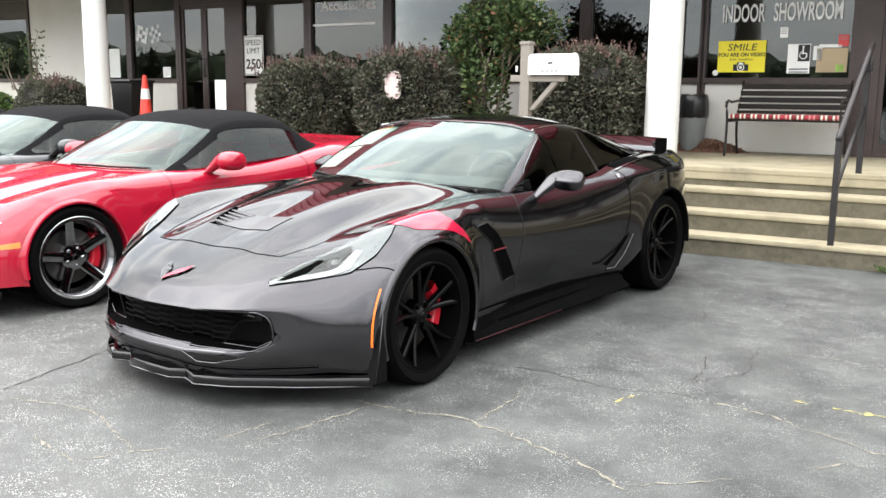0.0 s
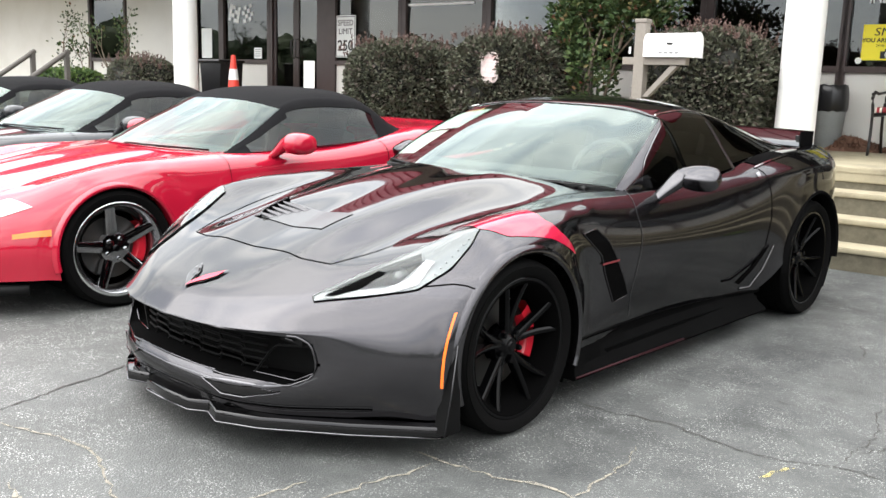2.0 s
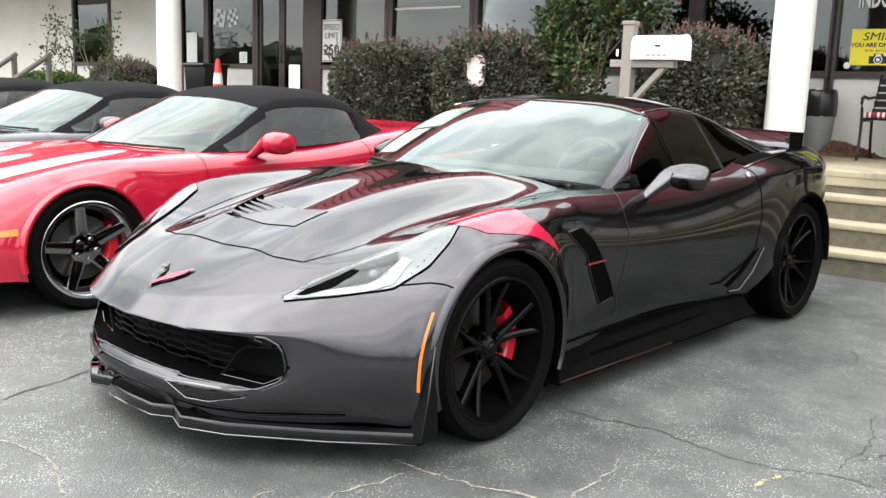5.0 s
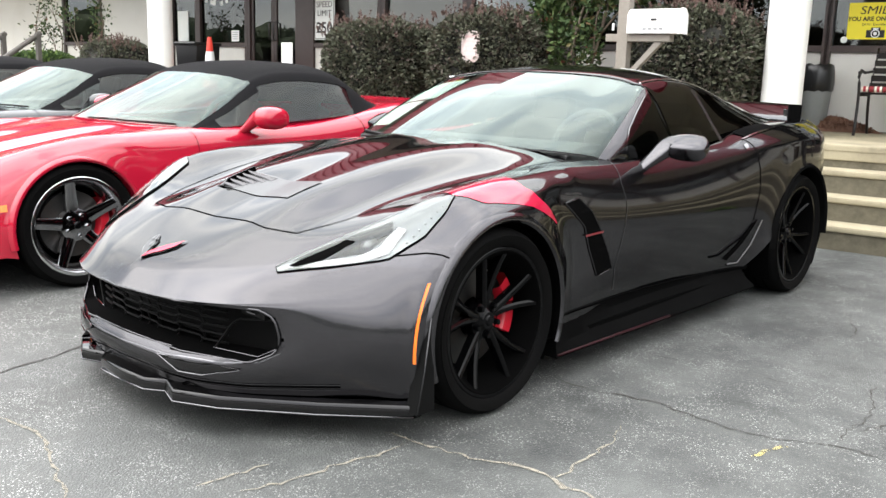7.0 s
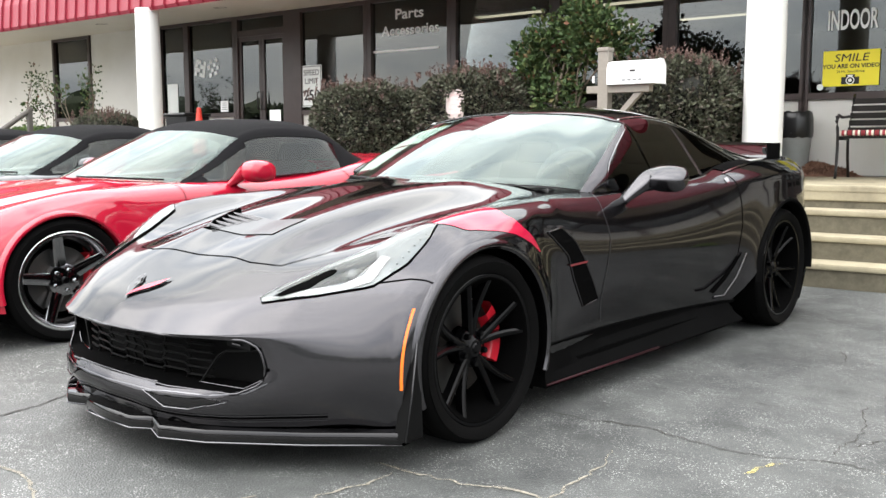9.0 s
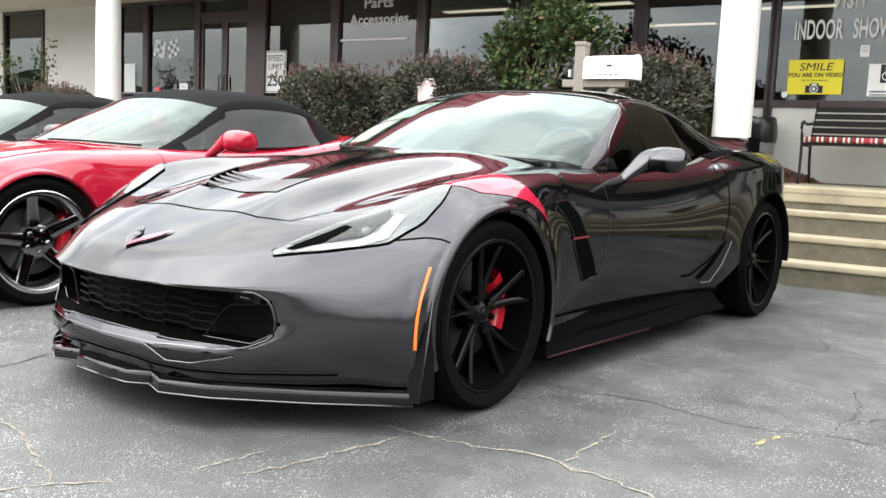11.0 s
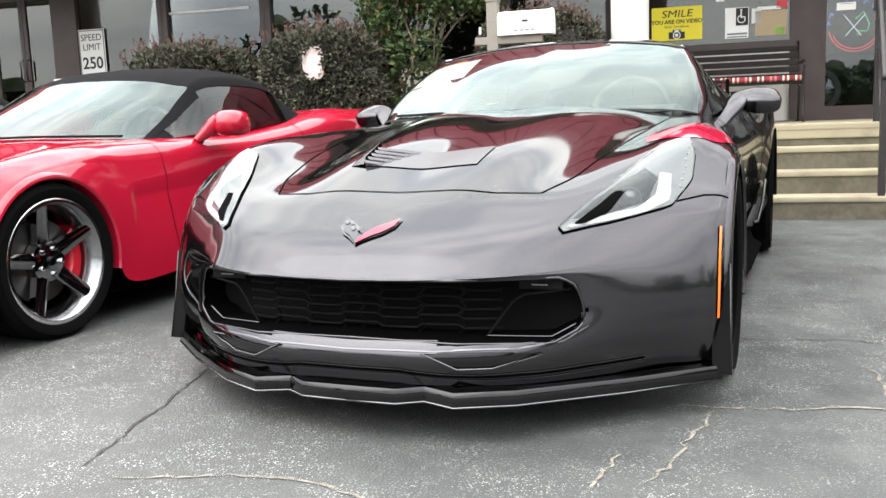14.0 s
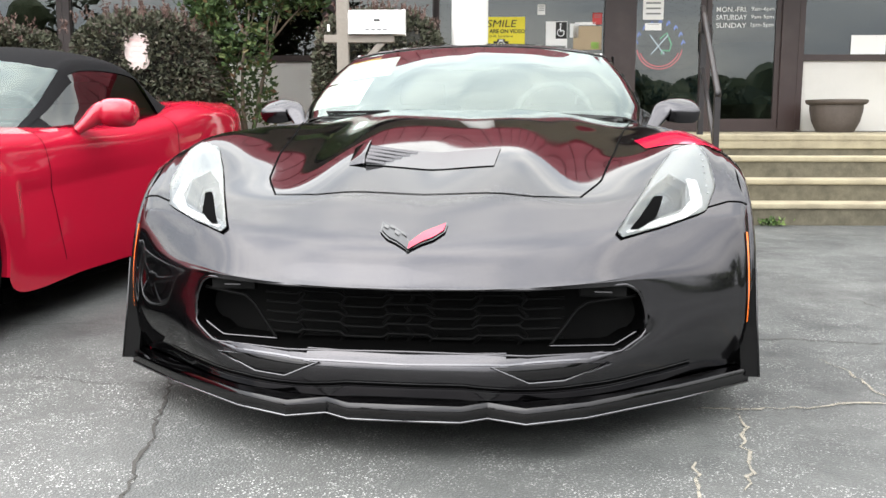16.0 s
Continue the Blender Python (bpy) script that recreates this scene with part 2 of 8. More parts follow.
M_STEEL = rough_surface("brake_steel", (0.06, 0.06, 0.06), (0.10, 0.098, 0.095), 0.4, 200, 6, (0.15, 0.1, 0.07), 0.3, 0.05, metal=0.9)
M_CALIPER, _t, _b = principled("red_caliper_enamel", (0.42, 0.010, 0.022), 0.3, 0, 0.5)
M_AMBER, _t, _b = principled("amber_lens", (0.95, 0.19, 0.02), 0.25, 0, 0.6)
M_LENS = glass("headlamp_lens", (0.93, 0.95, 0.95), 1.5)
M_WINDSCREEN = glass("windscreen_glass", (0.58, 0.67, 0.63), 1.55, 0.0, (0.87, 1.0, 0.96))
M_SIDEGLASS = glass("side_window_glass", (0.06, 0.07, 0.07), 1.28)
M_SHOPGLASS = glass("shop_window_glass", (0.55, 0.57, 0.58), 1.75)
M_LAMPSHELL, _t, _b = principled("headlamp_shell", (0.20, 0.208, 0.212), 0.3, 0.5)
M_LAMPBAY, _t, _b = principled("headlamp_bay", (0.008, 0.0085, 0.009), 0.25, 0.2, spec=0.2)
M_PROJECTOR, _t, _b = principled("dark_projector_glass", (0.02, 0.021, 0.024), 0.05, 0.0, 0.6)
M_EMBLEM, _t, _b = principled("satin_badge_and_door_glint", (0.055, 0.056, 0.058), 0.35, 0.7)
M_LED, _t, _b = principled("white_light_guide", (0.30, 0.305, 0.305), 0.25, 0, 0.3)
M_SOFTTOP = rough_surface("black_soft_top_cloth", (0.007, 0.007, 0.0075), (0.011, 0.011, 0.012), 0.9, 420, 3, (0.018, 0.0175, 0.0165), 0.3, 0.35, spec=0.05)
M_INTERIOR = rough_surface("car_interior_trim", (0.06, 0.06, 0.06), (0.09, 0.09, 0.088), 0.7, 80, 3, (0.12, 0.12, 0.115), 0.3, 0.1)
M_PAPER, _t, _b = principled("white_paper", (0.9, 0.9, 0.89), 0.7)
M_ORANGEPAPER, _t, _b = principled("orange_paper", (0.9, 0.55, 0.08), 0.7)
M_BROWN = rough_surface("dark_brown_window_frame", (0.034, 0.020, 0.0185), (0.046, 0.028, 0.026), 0.4, 90, 3, (0.09, 0.07, 0.06), 0.3, 0.05)
M_STUCCO = rough_surface("white_stucco", (0.62, 0.605, 0.57), (0.69, 0.675, 0.64), 0.85, 130, 1.3, (0.52, 0.50, 0.45), 0.45, 0.4)
M_COLUMN = rough_surface("white_painted_column", (0.74, 0.74, 0.72), (0.78, 0.78, 0.76), 0.5, 60, 2.5, (0.66, 0.64, 0.58), 0.35, 0.08)
M_SOFFIT = rough_surface("painted_soffit", (0.60, 0.57, 0.52), (0.66, 0.63, 0.58), 0.7, 40, 1.2, (0.5, 0.48, 0.44), 0.3, 0.05)
M_REDROOF = rough_surface("red_standing_seam_metal", (0.235, 0.014, 0.031), (0.27, 0.019, 0.036), 0.45, 30, 0.8, (0.22, 0.03, 0.045), 0.4, 0.02)
M_CONCRETE = rough_surface("weathered_concrete", (0.255, 0.222, 0.148), (0.345, 0.305, 0.208), 0.9, 70, 3.2, (0.17, 0.145, 0.10), 0.95, 0.35)
# Step risers and porch wall: a darker concrete than the treads, with stains.
M_RISER = rough_surface("dark_stained_riser", (0.062, 0.055, 0.038), (0.150, 0.134, 0.092), 0.92, 22, 7.5, (0.040, 0.034, 0.022), 0.75, 0.8)
M_MULCH = rough_surface("brown_mulch", (0.12, 0.055, 0.035), (0.24, 0.13, 0.085), 0.95, 90, 5, (0.06, 0.035, 0.025), 0.6, 1.0)
M_BLACKIRON = rough_surface("black_painted_iron", (0.009, 0.0075, 0.0085), (0.016, 0.014, 0.0145), 0.4, 150, 5, (0.08, 0.05, 0.035), 0.3, 0.1)
M_SLAT = rough_surface("dark_bench_slat", (0.012, 0.010, 0.0095), (0.02, 0.017, 0.015), 0.5, 60, 4, (0.05, 0.042, 0.036), 0.3, 0.1, spec=0.2)
M_WOODPOST = rough_surface("weathered_grey_wood", (0.19, 0.17, 0.145), (0.29, 0.265, 0.23), 0.85, 40, 3, (0.2, 0.17, 0.13), 0.5, 0.3)
M_WHITEMETAL = rough_surface("white_enamel_metal", (0.80, 0.80, 0.79), (0.85, 0.85, 0.84), 0.35, 60, 3, (0.62, 0.6, 0.55), 0.25, 0.03)
M_YELLOW, _t, _b = principled("yellow_sign_board", (0.86, 0.74, 0.03), 0.5)
M_INK, _t, _b = principled("black_ink", (0.012, 0.012, 0.012), 0.6)
M_REDINK, _t, _b = principled("red_ink", (0.6, 0.06, 0.06), 0.6)
M_WHITEVINYL, _t, _b = principled("white_vinyl_lettering", (0.82, 0.83, 0.83), 0.5)
M_SIGNWHITE = rough_surface("white_sign_sheet", (0.74, 0.76, 0.74), (0.8, 0.82, 0.8), 0.4, 40, 3, (0.6, 0.62, 0.6), 0.2, 0.0)
M_CONE, _t, _b = principled("orange_cone_rubber", (0.72, 0.05, 0.03), 0.55)
M_BIN = rough_surface("grey_plastic_bin", (0.19, 0.2, 0.2), (0.24, 0.25, 0.25), 0.55, 50, 4, (0.12, 0.12, 0.12), 0.3, 0.05)
M_BAG, _t, _b = principled("black_bin_bag", (0.012, 0.012, 0.013), 0.3)
M_POT = rough_surface("brown_glazed_pot", (0.075, 0.060, 0.052), (0.12, 0.098, 0.086), 0.6, 40, 6, (0.05, 0.038, 0.03), 0.4, 0.2)
M_BUSH = leaf_material("purple_green_hedge_leaf", [(0.0, (0.036, 0.037, 0.026)), (0.35, (0.072, 0.078, 0.052)), (0.7, (0.118, 0.122, 0.082)), (0.9, (0.085, 0.062, 0.056)), (1.0, (0.14, 0.13, 0.10))])
M_SPRIG = leaf_material("red_tipped_sprig_leaf", [(0.0, (0.085, 0.05, 0.045)), (0.6, (0.12, 0.075, 0.062)), (1.0, (0.18, 0.13, 0.11))])
M_GREENLEAF = leaf_material("green_shrub_leaf", [(0.0, (0.03, 0.055, 0.02)), (0.5, (0.07, 0.12, 0.035)), (1.0, (0.15, 0.21, 0.06))])
M_MYRTLE = leaf_material("myrtle_leaf", [(0.0, (0.025, 0.045, 0.017)), (0.6, (0.052, 0.086, 0.028)), (0.88, (0.09, 0.12, 0.042)), (0.97, (0.13, 0.09, 0.042)), (1.0, (0.2, 0.07, 0.055))])
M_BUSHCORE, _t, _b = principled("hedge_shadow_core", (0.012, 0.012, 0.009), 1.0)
M_BARK = rough_surface("brown_bark", (0.10, 0.075, 0.055), (0.2, 0.16, 0.12), 0.9, 60, 4, (0.05, 0.04, 0.03), 0.5, 0.6)
# Dark colours hold the dimness of the room behind the glass.
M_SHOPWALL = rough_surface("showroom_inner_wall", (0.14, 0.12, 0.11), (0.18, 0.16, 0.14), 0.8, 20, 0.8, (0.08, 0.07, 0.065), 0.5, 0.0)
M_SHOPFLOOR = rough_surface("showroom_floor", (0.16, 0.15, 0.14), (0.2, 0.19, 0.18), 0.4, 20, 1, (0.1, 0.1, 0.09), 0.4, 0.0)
M_TUBE = emitter("fluorescent_tube", (1.0, 0.88, 0.62), 2.2)
M_TREELINE = leaf_material("far_tree_leaf", [(0.0, (0.03, 0.042, 0.026)), (0.6, (0.052, 0.068, 0.036)), (1.0, (0.08, 0.095, 0.052))], 0.7)
M_CRACK = rough_surface("crack_filler_dirt", (0.03, 0.028, 0.025), (0.06, 0.056, 0.05), 0.95, 80, 8, (0.02, 0.02, 0.02), 0.4, 0.2)
M_PALECRACK = rough_surface("pale_sandy_crack", (0.20, 0.185, 0.15), (0.275, 0.25, 0.20), 0.95, 60, 9, (0.13, 0.122, 0.105), 0.9, 0.2)
M_YELLOWLINE = rough_surface("worn_yellow_paint", (0.36, 0.30, 0.09), (0.42, 0.36, 0.14), 0.8, 70, 9, (0.12, 0.12, 0.12), 1.0, 0.2)


def worn_through(m, scale, lo, hi):
    """Lets the ground show where the surface has worn off."""
    tree = m.node_tree
    out = next(n for n in tree.nodes if n.type == "OUTPUT_MATERIAL")
    solid = out.inputs[0].links[0].from_socket
    gone = tree.nodes.new("ShaderNodeBsdfTransparent")
    mix = tree.nodes.new("ShaderNodeMixShader")
    link(tree, ramp(tree, noise_node(tree, scale, 5, 0.75).outputs["Fac"], [(lo, (0, 0, 0)), (hi, (1, 1, 1))]), mix.inputs[0])
    link(tree, gone.outputs[0], mix.inputs[1])
    link(tree, solid, mix.inputs[2])
    link(tree, mix.outputs[0], out.inputs[0])


worn_through(M_PALECRACK, 26, 0.33, 0.55)
worn_through(M_YELLOWLINE, 34, 0.40, 0.56)
M_REDDARK, _t, _b = principled("dark_red_enamel", (0.16, 0.008, 0.014), 0.35, 0, 0.4)


# ---- mesh helpers ----
def smooth(bm, angle=35):
    for f in bm.faces:
        f.smooth = True
    limit = radians(angle)
    for e in bm.edges:
        e.smooth = len(e.link_faces) == 2 and e.calc_face_angle(0) < limit
    return bm


def mesh_from(name, bm, material):
    data = bpy.data.meshes.new(name)
    bm.normal_update()
    bm.to_mesh(data)
    bm.free()
    data.materials.append(material)
    return data


def part(name, bm, material, parent=None, label=""):
    """Links a bmesh as one mesh object, under a thing or a part."""
    ob = new(name, mesh_from(name, bm, material))
    if parent is not None:
        ob.parent = parent
    return tagged(ob, label) if label else ob


def thing(name, matrix, label, category, group="", kind=""):
    ob = new(name)
    ob.empty_display_size = 0.2
    ob.matrix_world = matrix
    return tagged(ob, label, category, group, kind)


def box(bm, lo, hi, bevel=0.0, m=None):
    made = bmesh.ops.create_cube(bm, size=1.0)["verts"]
    lo, hi = Vector(lo), Vector(hi)
    for v in made:
        v.co = Vector([(lo[i] + hi[i]) / 2 + v.co[i] * (hi[i] - lo[i]) for i in range(3)])
    if bevel:
        edges = list({e for v in made for e in v.link_edges})
        r = bmesh.ops.bevel(bm, geom=edges, offset=bevel, segments=2, affect="EDGES", profile=0.6)
        made = list({v for f in r["faces"] for v in f.verts} | {v for v in made if v.is_valid})
    if m is not None:
        for v in made:
            v.co = m @ v.co
    return bm


def boxes(*spans, bevel=0.0):
    bm = bmesh.new()
    for lo, hi in spans:
        box(bm, lo, hi, bevel)
    return bm


def tube(bm, points, radius, sides=8, cap=True):
    """A round bar along points; radius may be a list."""
    pts = [Vector(p) for p in points]
    rings = []
    up = Vector((0, 0, 1))
    for i, p in enumerate(pts):
        d = (pts[min(i + 1, len(pts) - 1)] - pts[max(i - 1, 0)]).normalized()
        a = d.cross(up if abs(d.z) < 0.95 else Vector((0, 1, 0))).normalized()
        b = d.cross(a).normalized()
        r = radius[i] if isinstance(radius, (list, tuple)) else radius
        rings.append([bm.verts.new(p + r * (math.cos(k * math.tau / sides) * a + math.sin(k * math.tau / sides) * b)) for k in range(sides)])
    for r0, r1 in zip(rings, rings[1:]):
        for k in range(sides):
            bm.faces.new((r0[k], r0[(k + 1) % sides], r1[(k + 1) % sides], r1[k]))
    if cap:
        bm.faces.new(rings[0][::-1])
        bm.faces.new(rings[-1])
    for f in bm.faces:
        f.smooth = True
    return bm


def lathe(bm, profile, sides=32, axis="Z", centre=(0, 0, 0), start=0.0, sweep=math.tau, offset=0.0):
    """Turns a profile of (radius, along) round an axis."""
    closed = abs(sweep - math.tau) < 1e-6
    n = sides if closed else sides + 1
    rings = []
    c = Vector(centre)
    for k in range(n):
        a = start + sweep * k / sides
        ring = []
        for r, h in profile:
            p, q = r * math.cos(a), r * math.sin(a)
            v = Vector((p, q, h)) if axis == "Z" else Vector((h, p, q))
            ring.append(bm.verts.new(c + v))
        rings.append(ring)
    for k in range(sides):
        r0, r1 = rings[k], rings[(k + 1) % n]
        for i in range(len(profile) - 1):
            bm.faces.new((r0[i], r1[i], r1[i + 1], r0[i + 1]))
    bmesh.ops.remove_doubles(bm, verts=bm.verts, dist=1e-6)
    bmesh.ops.recalc_face_normals(bm, faces=bm.faces)
    return smooth(bm, 40)


def prism(bm, outline, depth, plane="XZ", at=0.0, m=None):
    """A plate with the given outline, of the given depth."""
    def put(p, d):
        v = {"XZ": Vector((p[0], d, p[1])), "XY": Vector((p[0], p[1], d)), "YZ": Vector((d, p[0], p[1]))}[plane]
        return m @ v if m is not None else v
    a = [bm.verts.new(put(p, at)) for p in outline]
    b = [bm.verts.new(put(p, at + depth)) for p in outline]
    k = len(outline)
    faces = [bm.faces.new(a), bm.faces.new(b[::-1])]
    faces += [bm.faces.new((a[i], b[i], b[(i + 1) % k], a[(i + 1) % k])) for i in range(k)]
    bmesh.ops.recalc_face_normals(bm, faces=faces)
    return bm


def writing(text, size, align="CENTER", stretch=1.0, bold=0.0, shear=0.0):
    """Lettering in the built-in font as a bmesh in x and z, facing -y."""
    curve = bpy.data.curves.new("lettering", "FONT")
    curve.body, curve.size, curve.align_x, curve.align_y = text, size, align, "CENTER"
    curve.extrude, curve.offset, curve.shear, curve.resolution_u = 0.0008, bold, shear, 3
    ob = bpy.data.objects.new("lettering", curve)
    data = bpy.data.meshes.new_from_object(ob)
    bm = bmesh.new()
    bm.from_mesh(data)
    for v in bm.verts:
        v.co = Vector((v.co.x * stretch, -v.co.z, v.co.y))
    bpy.data.objects.remove(ob)
    bpy.data.curves.remove(curve)
    bpy.data.meshes.remove(data)
    return bm


def moved(bm, x=0, y=0, z=0):
    for v in bm.verts:
        v.co += Vector((x, y, z))
    return bm


def structure(name, bm, material, label, category, matrix=None):
    ob = part(name, bm, material)
    if matrix is not None:
        ob.matrix_world = matrix
    return tagged(ob, label, category, kind="structure")


# ---- ground ----
def build_ground():
    bm = bmesh.new()
    ring = [0, 1, 2, 3, 4, 6, 9, 14, 22, 40, 80, 200, 600, 2000]
    axis = sorted({-v for v in ring} | set(ring))
    grid = [[bm.verts.new((x, y, 0)) for y in axis] for x in axis]
    for i in range(len(axis) - 1):
        for j in range(len(axis) - 1):
            bm.faces.new((grid[i][j], grid[i + 1][j], grid[i + 1][j + 1], grid[i][j + 1]))
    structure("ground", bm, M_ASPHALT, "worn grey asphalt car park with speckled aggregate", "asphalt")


build_ground()


def crack(points, width, material, label, seed):
    """A ragged strip along a crack, a few millimetres above the asphalt."""
    rnd = random.Random(seed)
    rough = [points[0]]
    for (x0, y0), (x1, y1) in zip(points, points[1:]):
        n = max(1, int(math.hypot(x1 - x0, y1 - y0) / 0.11))
        for k in range(1, n):
            rough.append((x0 + (x1 - x0) * k / n + rnd.uniform(-0.028, 0.028), y0 + (y1 - y0) * k / n + rnd.uniform(-0.028, 0.028)))
        rough.append((x1, y1))
    points, dense = rough, []
    for (x0, y0), (x1, y1) in zip(points, points[1:]):
        n = max(2, int(math.hypot(x1 - x0, y1 - y0) / 0.03))
        for k in range(n):
            f = k / n
            dense.append(Vector((x0 + (x1 - x0) * f + rnd.uniform(-0.012, 0.012), y0 + (y1 - y0) * f + rnd.uniform(-0.012, 0.012), 0.003)))
    dense.append(Vector((*points[-1], 0.003)))
    bm = bmesh.new()
    last = None
    for i, p in enumerate(dense):
        d = dense[min(i + 1, len(dense) - 1)] - dense[max(i - 1, 0)]
        side = Vector((-d.y, d.x, 0)).normalized()
        w = width * rnd.uniform(0.25, 1.0) * min(1, 0.3 + 0.25 * min(i, len(dense) - 1 - i))
        pair = bm.verts.new(p + side * w * rnd.uniform(0.3, 1)), bm.verts.new(p - side * w * rnd.uniform(0.3, 1))
        if last:
            bm.faces.new((last[0], last[1], pair[1], pair[0]))
        last = pair
    bmesh.ops.recalc_face_normals(bm, faces=bm.faces)
    return structure("ground_crack", bm, material, label, "crack")


PALE, DARK = "pale sandy crack in the asphalt", "dark ragged crack in the asphalt"
CRACKS = [
    ([(0.78, -0.40), (0.96, -0.37), (1.12, -0.35), (1.35, -0.28), (1.57, -0.31), (1.75, -0.36), (2.02, -0.42), (2.22, -0.52)], 0.010, M_PALECRACK, PALE),
    ([(0.85, 0.46), (1.08, 0.46), (1.27, 0.51), (1.46, 0.48), (1.65, 0.47), (1.79, 0.52), (1.93, 0.59), (2.05, 0.58)], 0.008, M_CRACK, DARK),
    ([(0.91, 1.05), (1.14, 1.06), (1.40, 1.08), (1.65, 1.10)], 0.004, M_CRACK, DARK),
    ([(1.39, -0.28), (1.37, -0.10), (1.355, 0.10), (1.305, 0.22)], 0.007, M_PALECRACK, PALE),
    ([(1.89, 0.57), (1.89, 0.86), (1.87, 1.09), (1.81, 1.32)], 0.006, M_CRACK, DARK),
    ([(1.99, 1.64), (2.06, 1.23), (2.06, 1.05), (1.91, 0.77)], 0.005, M_CRACK, DARK),
    ([(2.01, 1.58), (2.26, 1.64), (2.54, 1.61), (3.1, 1.62)], 0.005, M_PALECRACK, PALE),
    ([(2.05, 0.58), (2.34, 0.57), (2.50, 0.49), (2.69, 0.44), (2.90, 0.37)], 0.009, M_PALECRACK, PALE),
    ([(2.61, 0.07), (2.72, 0.20), (2.81, 0.25)], 0.008, M_PALECRACK, PALE),
    ([(2.16, -0.47), (2.29, -0.34), (2.44, -0.18)], 0.006, M_PALECRACK, PALE),
    ([(0.07, -1.48), (0.42, -1.53), (0.53, -1.34), (0.63, -1.23)], 0.008, M_PALECRACK, PALE),
    ([(-0.42, -1.32), (-0.16, -1.22), (0.01, -1.20), (0.15, -1.22), (0.35, -1.28), (0.52, -1.35)], 0.008, M_PALECRACK, PALE),
    ([(1.35, 2.42), (1.47, 2.15), (1.52, 1.93)], 0.005, M_CRACK, DARK),
    ([(0.93, 3.16), (1.14, 3.06), (1.33, 3.12), (1.9, 3.05)], 0.005, M_CRACK, DARK),
    ([(1.32, 2.95), (1.51, 2.98)], 0.005, M_CRACK, DARK),
    ([(-0.86, -0.30), (-0.80, -0.47), (-0.74, -0.66), (-0.68, -0.84), (-0.65, -0.98), (-0.60, -1.13), (-0.56, -1.28)], 0.010, M_CRACK, DARK),
    ([(0.89, -0.42), (0.86, -0.69), (0.855, -0.84), (0.80, -0.98)], 0.009, M_PALECRACK, PALE),
    ([(0.73, -0.82), (0.69, -0.93), (0.69, -1.05)], 0.008, M_PALECRACK, PALE),
    ([(-1.92, 0.42), (-1.67, 0.42), (-1.33, 0.44), (-1.0, 0.47)], 0.005, M_CRACK, DARK),
    ([(-1.42, -0.35), (-1.20, -0.32), (-0.96, -0.34), (-0.86, -0.30)], 0.005, M_CRACK, DARK),
]
YELLOW = "worn remains of a yellow parking line"
CRACKS += [
    ([(2.37, 0.82), (2.44, 0.825)], 0.028, M_YELLOWLINE, YELLOW),
    ([(2.54, 0.83), (2.62, 0.835), (2.75, 0.85), (2.95, 0.86)], 0.026, M_YELLOWLINE, YELLOW),
    ([(1.72, 0.30), (1.79, 0.46)], 0.022, M_YELLOWLINE, YELLOW),
]
for i, (pts, w, mat, lab) in enumerate(CRACKS):
    crack(pts, w * (0.9 if mat is M_CRACK else 1.5), mat, lab, 40 + i)

# ---- porch, steps and building ----
U0, U1 = -22.0, 18.0
STEP_U0, STEP_U1, TREAD, RISE, FRONT = -0.78, 9.0, 0.265, PLAT / 4, -3.45
EDGE = FRONT + 3 * TREAD


def build_porch():
    slab = boxes(((U0, EDGE, PLAT - 0.12), (U1, 0.0, PLAT)), bevel=0.012)
    structure("porch_floor", slab, M_CONCRETE, "pale weathered concrete porch floor", "porch", FACADE)
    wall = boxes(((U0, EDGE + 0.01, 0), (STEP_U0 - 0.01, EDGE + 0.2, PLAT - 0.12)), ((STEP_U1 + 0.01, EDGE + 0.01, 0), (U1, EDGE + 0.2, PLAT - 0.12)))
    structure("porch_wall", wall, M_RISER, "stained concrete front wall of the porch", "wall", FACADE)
    stair = thing("entrance_steps", FACADE, "four stained concrete steps with pale treads and darker risers", "steps", kind="structure")
    for i in range(4):
        y0 = FRONT + i * TREAD
        z1 = (i + 1) * RISE
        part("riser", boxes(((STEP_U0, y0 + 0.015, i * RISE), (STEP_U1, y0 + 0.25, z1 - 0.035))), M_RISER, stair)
        if i < 3:
            part("tread", boxes(((STEP_U0, y0, z1 - 0.045), (STEP_U1, y0 + TREAD + 0.03, z1)), bevel=0.014), M_CONCRETE, stair)
    part("nosing", boxes(((STEP_U0, EDGE - 0.006, PLAT - 0.05), (STEP_U1, EDGE + 0.2, PLAT + 0.004)), bevel=0.012), M_CONCRETE, stair)
    # planting bed beside the column
    bed = bmesh.new()
    nx, ny = 60, 14
    rnd = random.Random(5)
    g = [[bm_v(bed, -8.0 + 7.2 * i / nx, EDGE + 0.25 + (-0.25 - EDGE) * j / ny, PLAT + 0.012 + (0.03 * rnd.random() if 0 < j < ny else 0)) for j in range(ny + 1)] for i in range(nx + 1)]
    for i in range(nx):
        for j in range(ny):
            bed.faces.new((g[i][j], g[i + 1][j], g[i + 1][j + 1], g[i][j + 1]))
    structure("planting_bed", bed, M_MULCH, "brown mulch bed under the hedges", "mulch", FACADE)


def bm_v(bm, x, y, z):
    return bm.verts.new((x, y, z))


build_porch()

# openings along the front wall: from, to, kind
# Windows past u 5.3 and wall beyond: unseen, added to darken car reflections.
GLAZING = [(-15.02, -13.84), (-11.56, -10.93), (-10.80, -9.655), (-8.06, -6.76), (-6.61, -5.23), (-5.08, -3.62), (-3.47, -2.09), (-1.93, -0.80), (-0.72, -0.51), (-0.42, 1.20), (3.50, 5.20), (5.33, 7.05), (7.18, 8.90), (9.03, 10.75), (10.88, 12.60)]
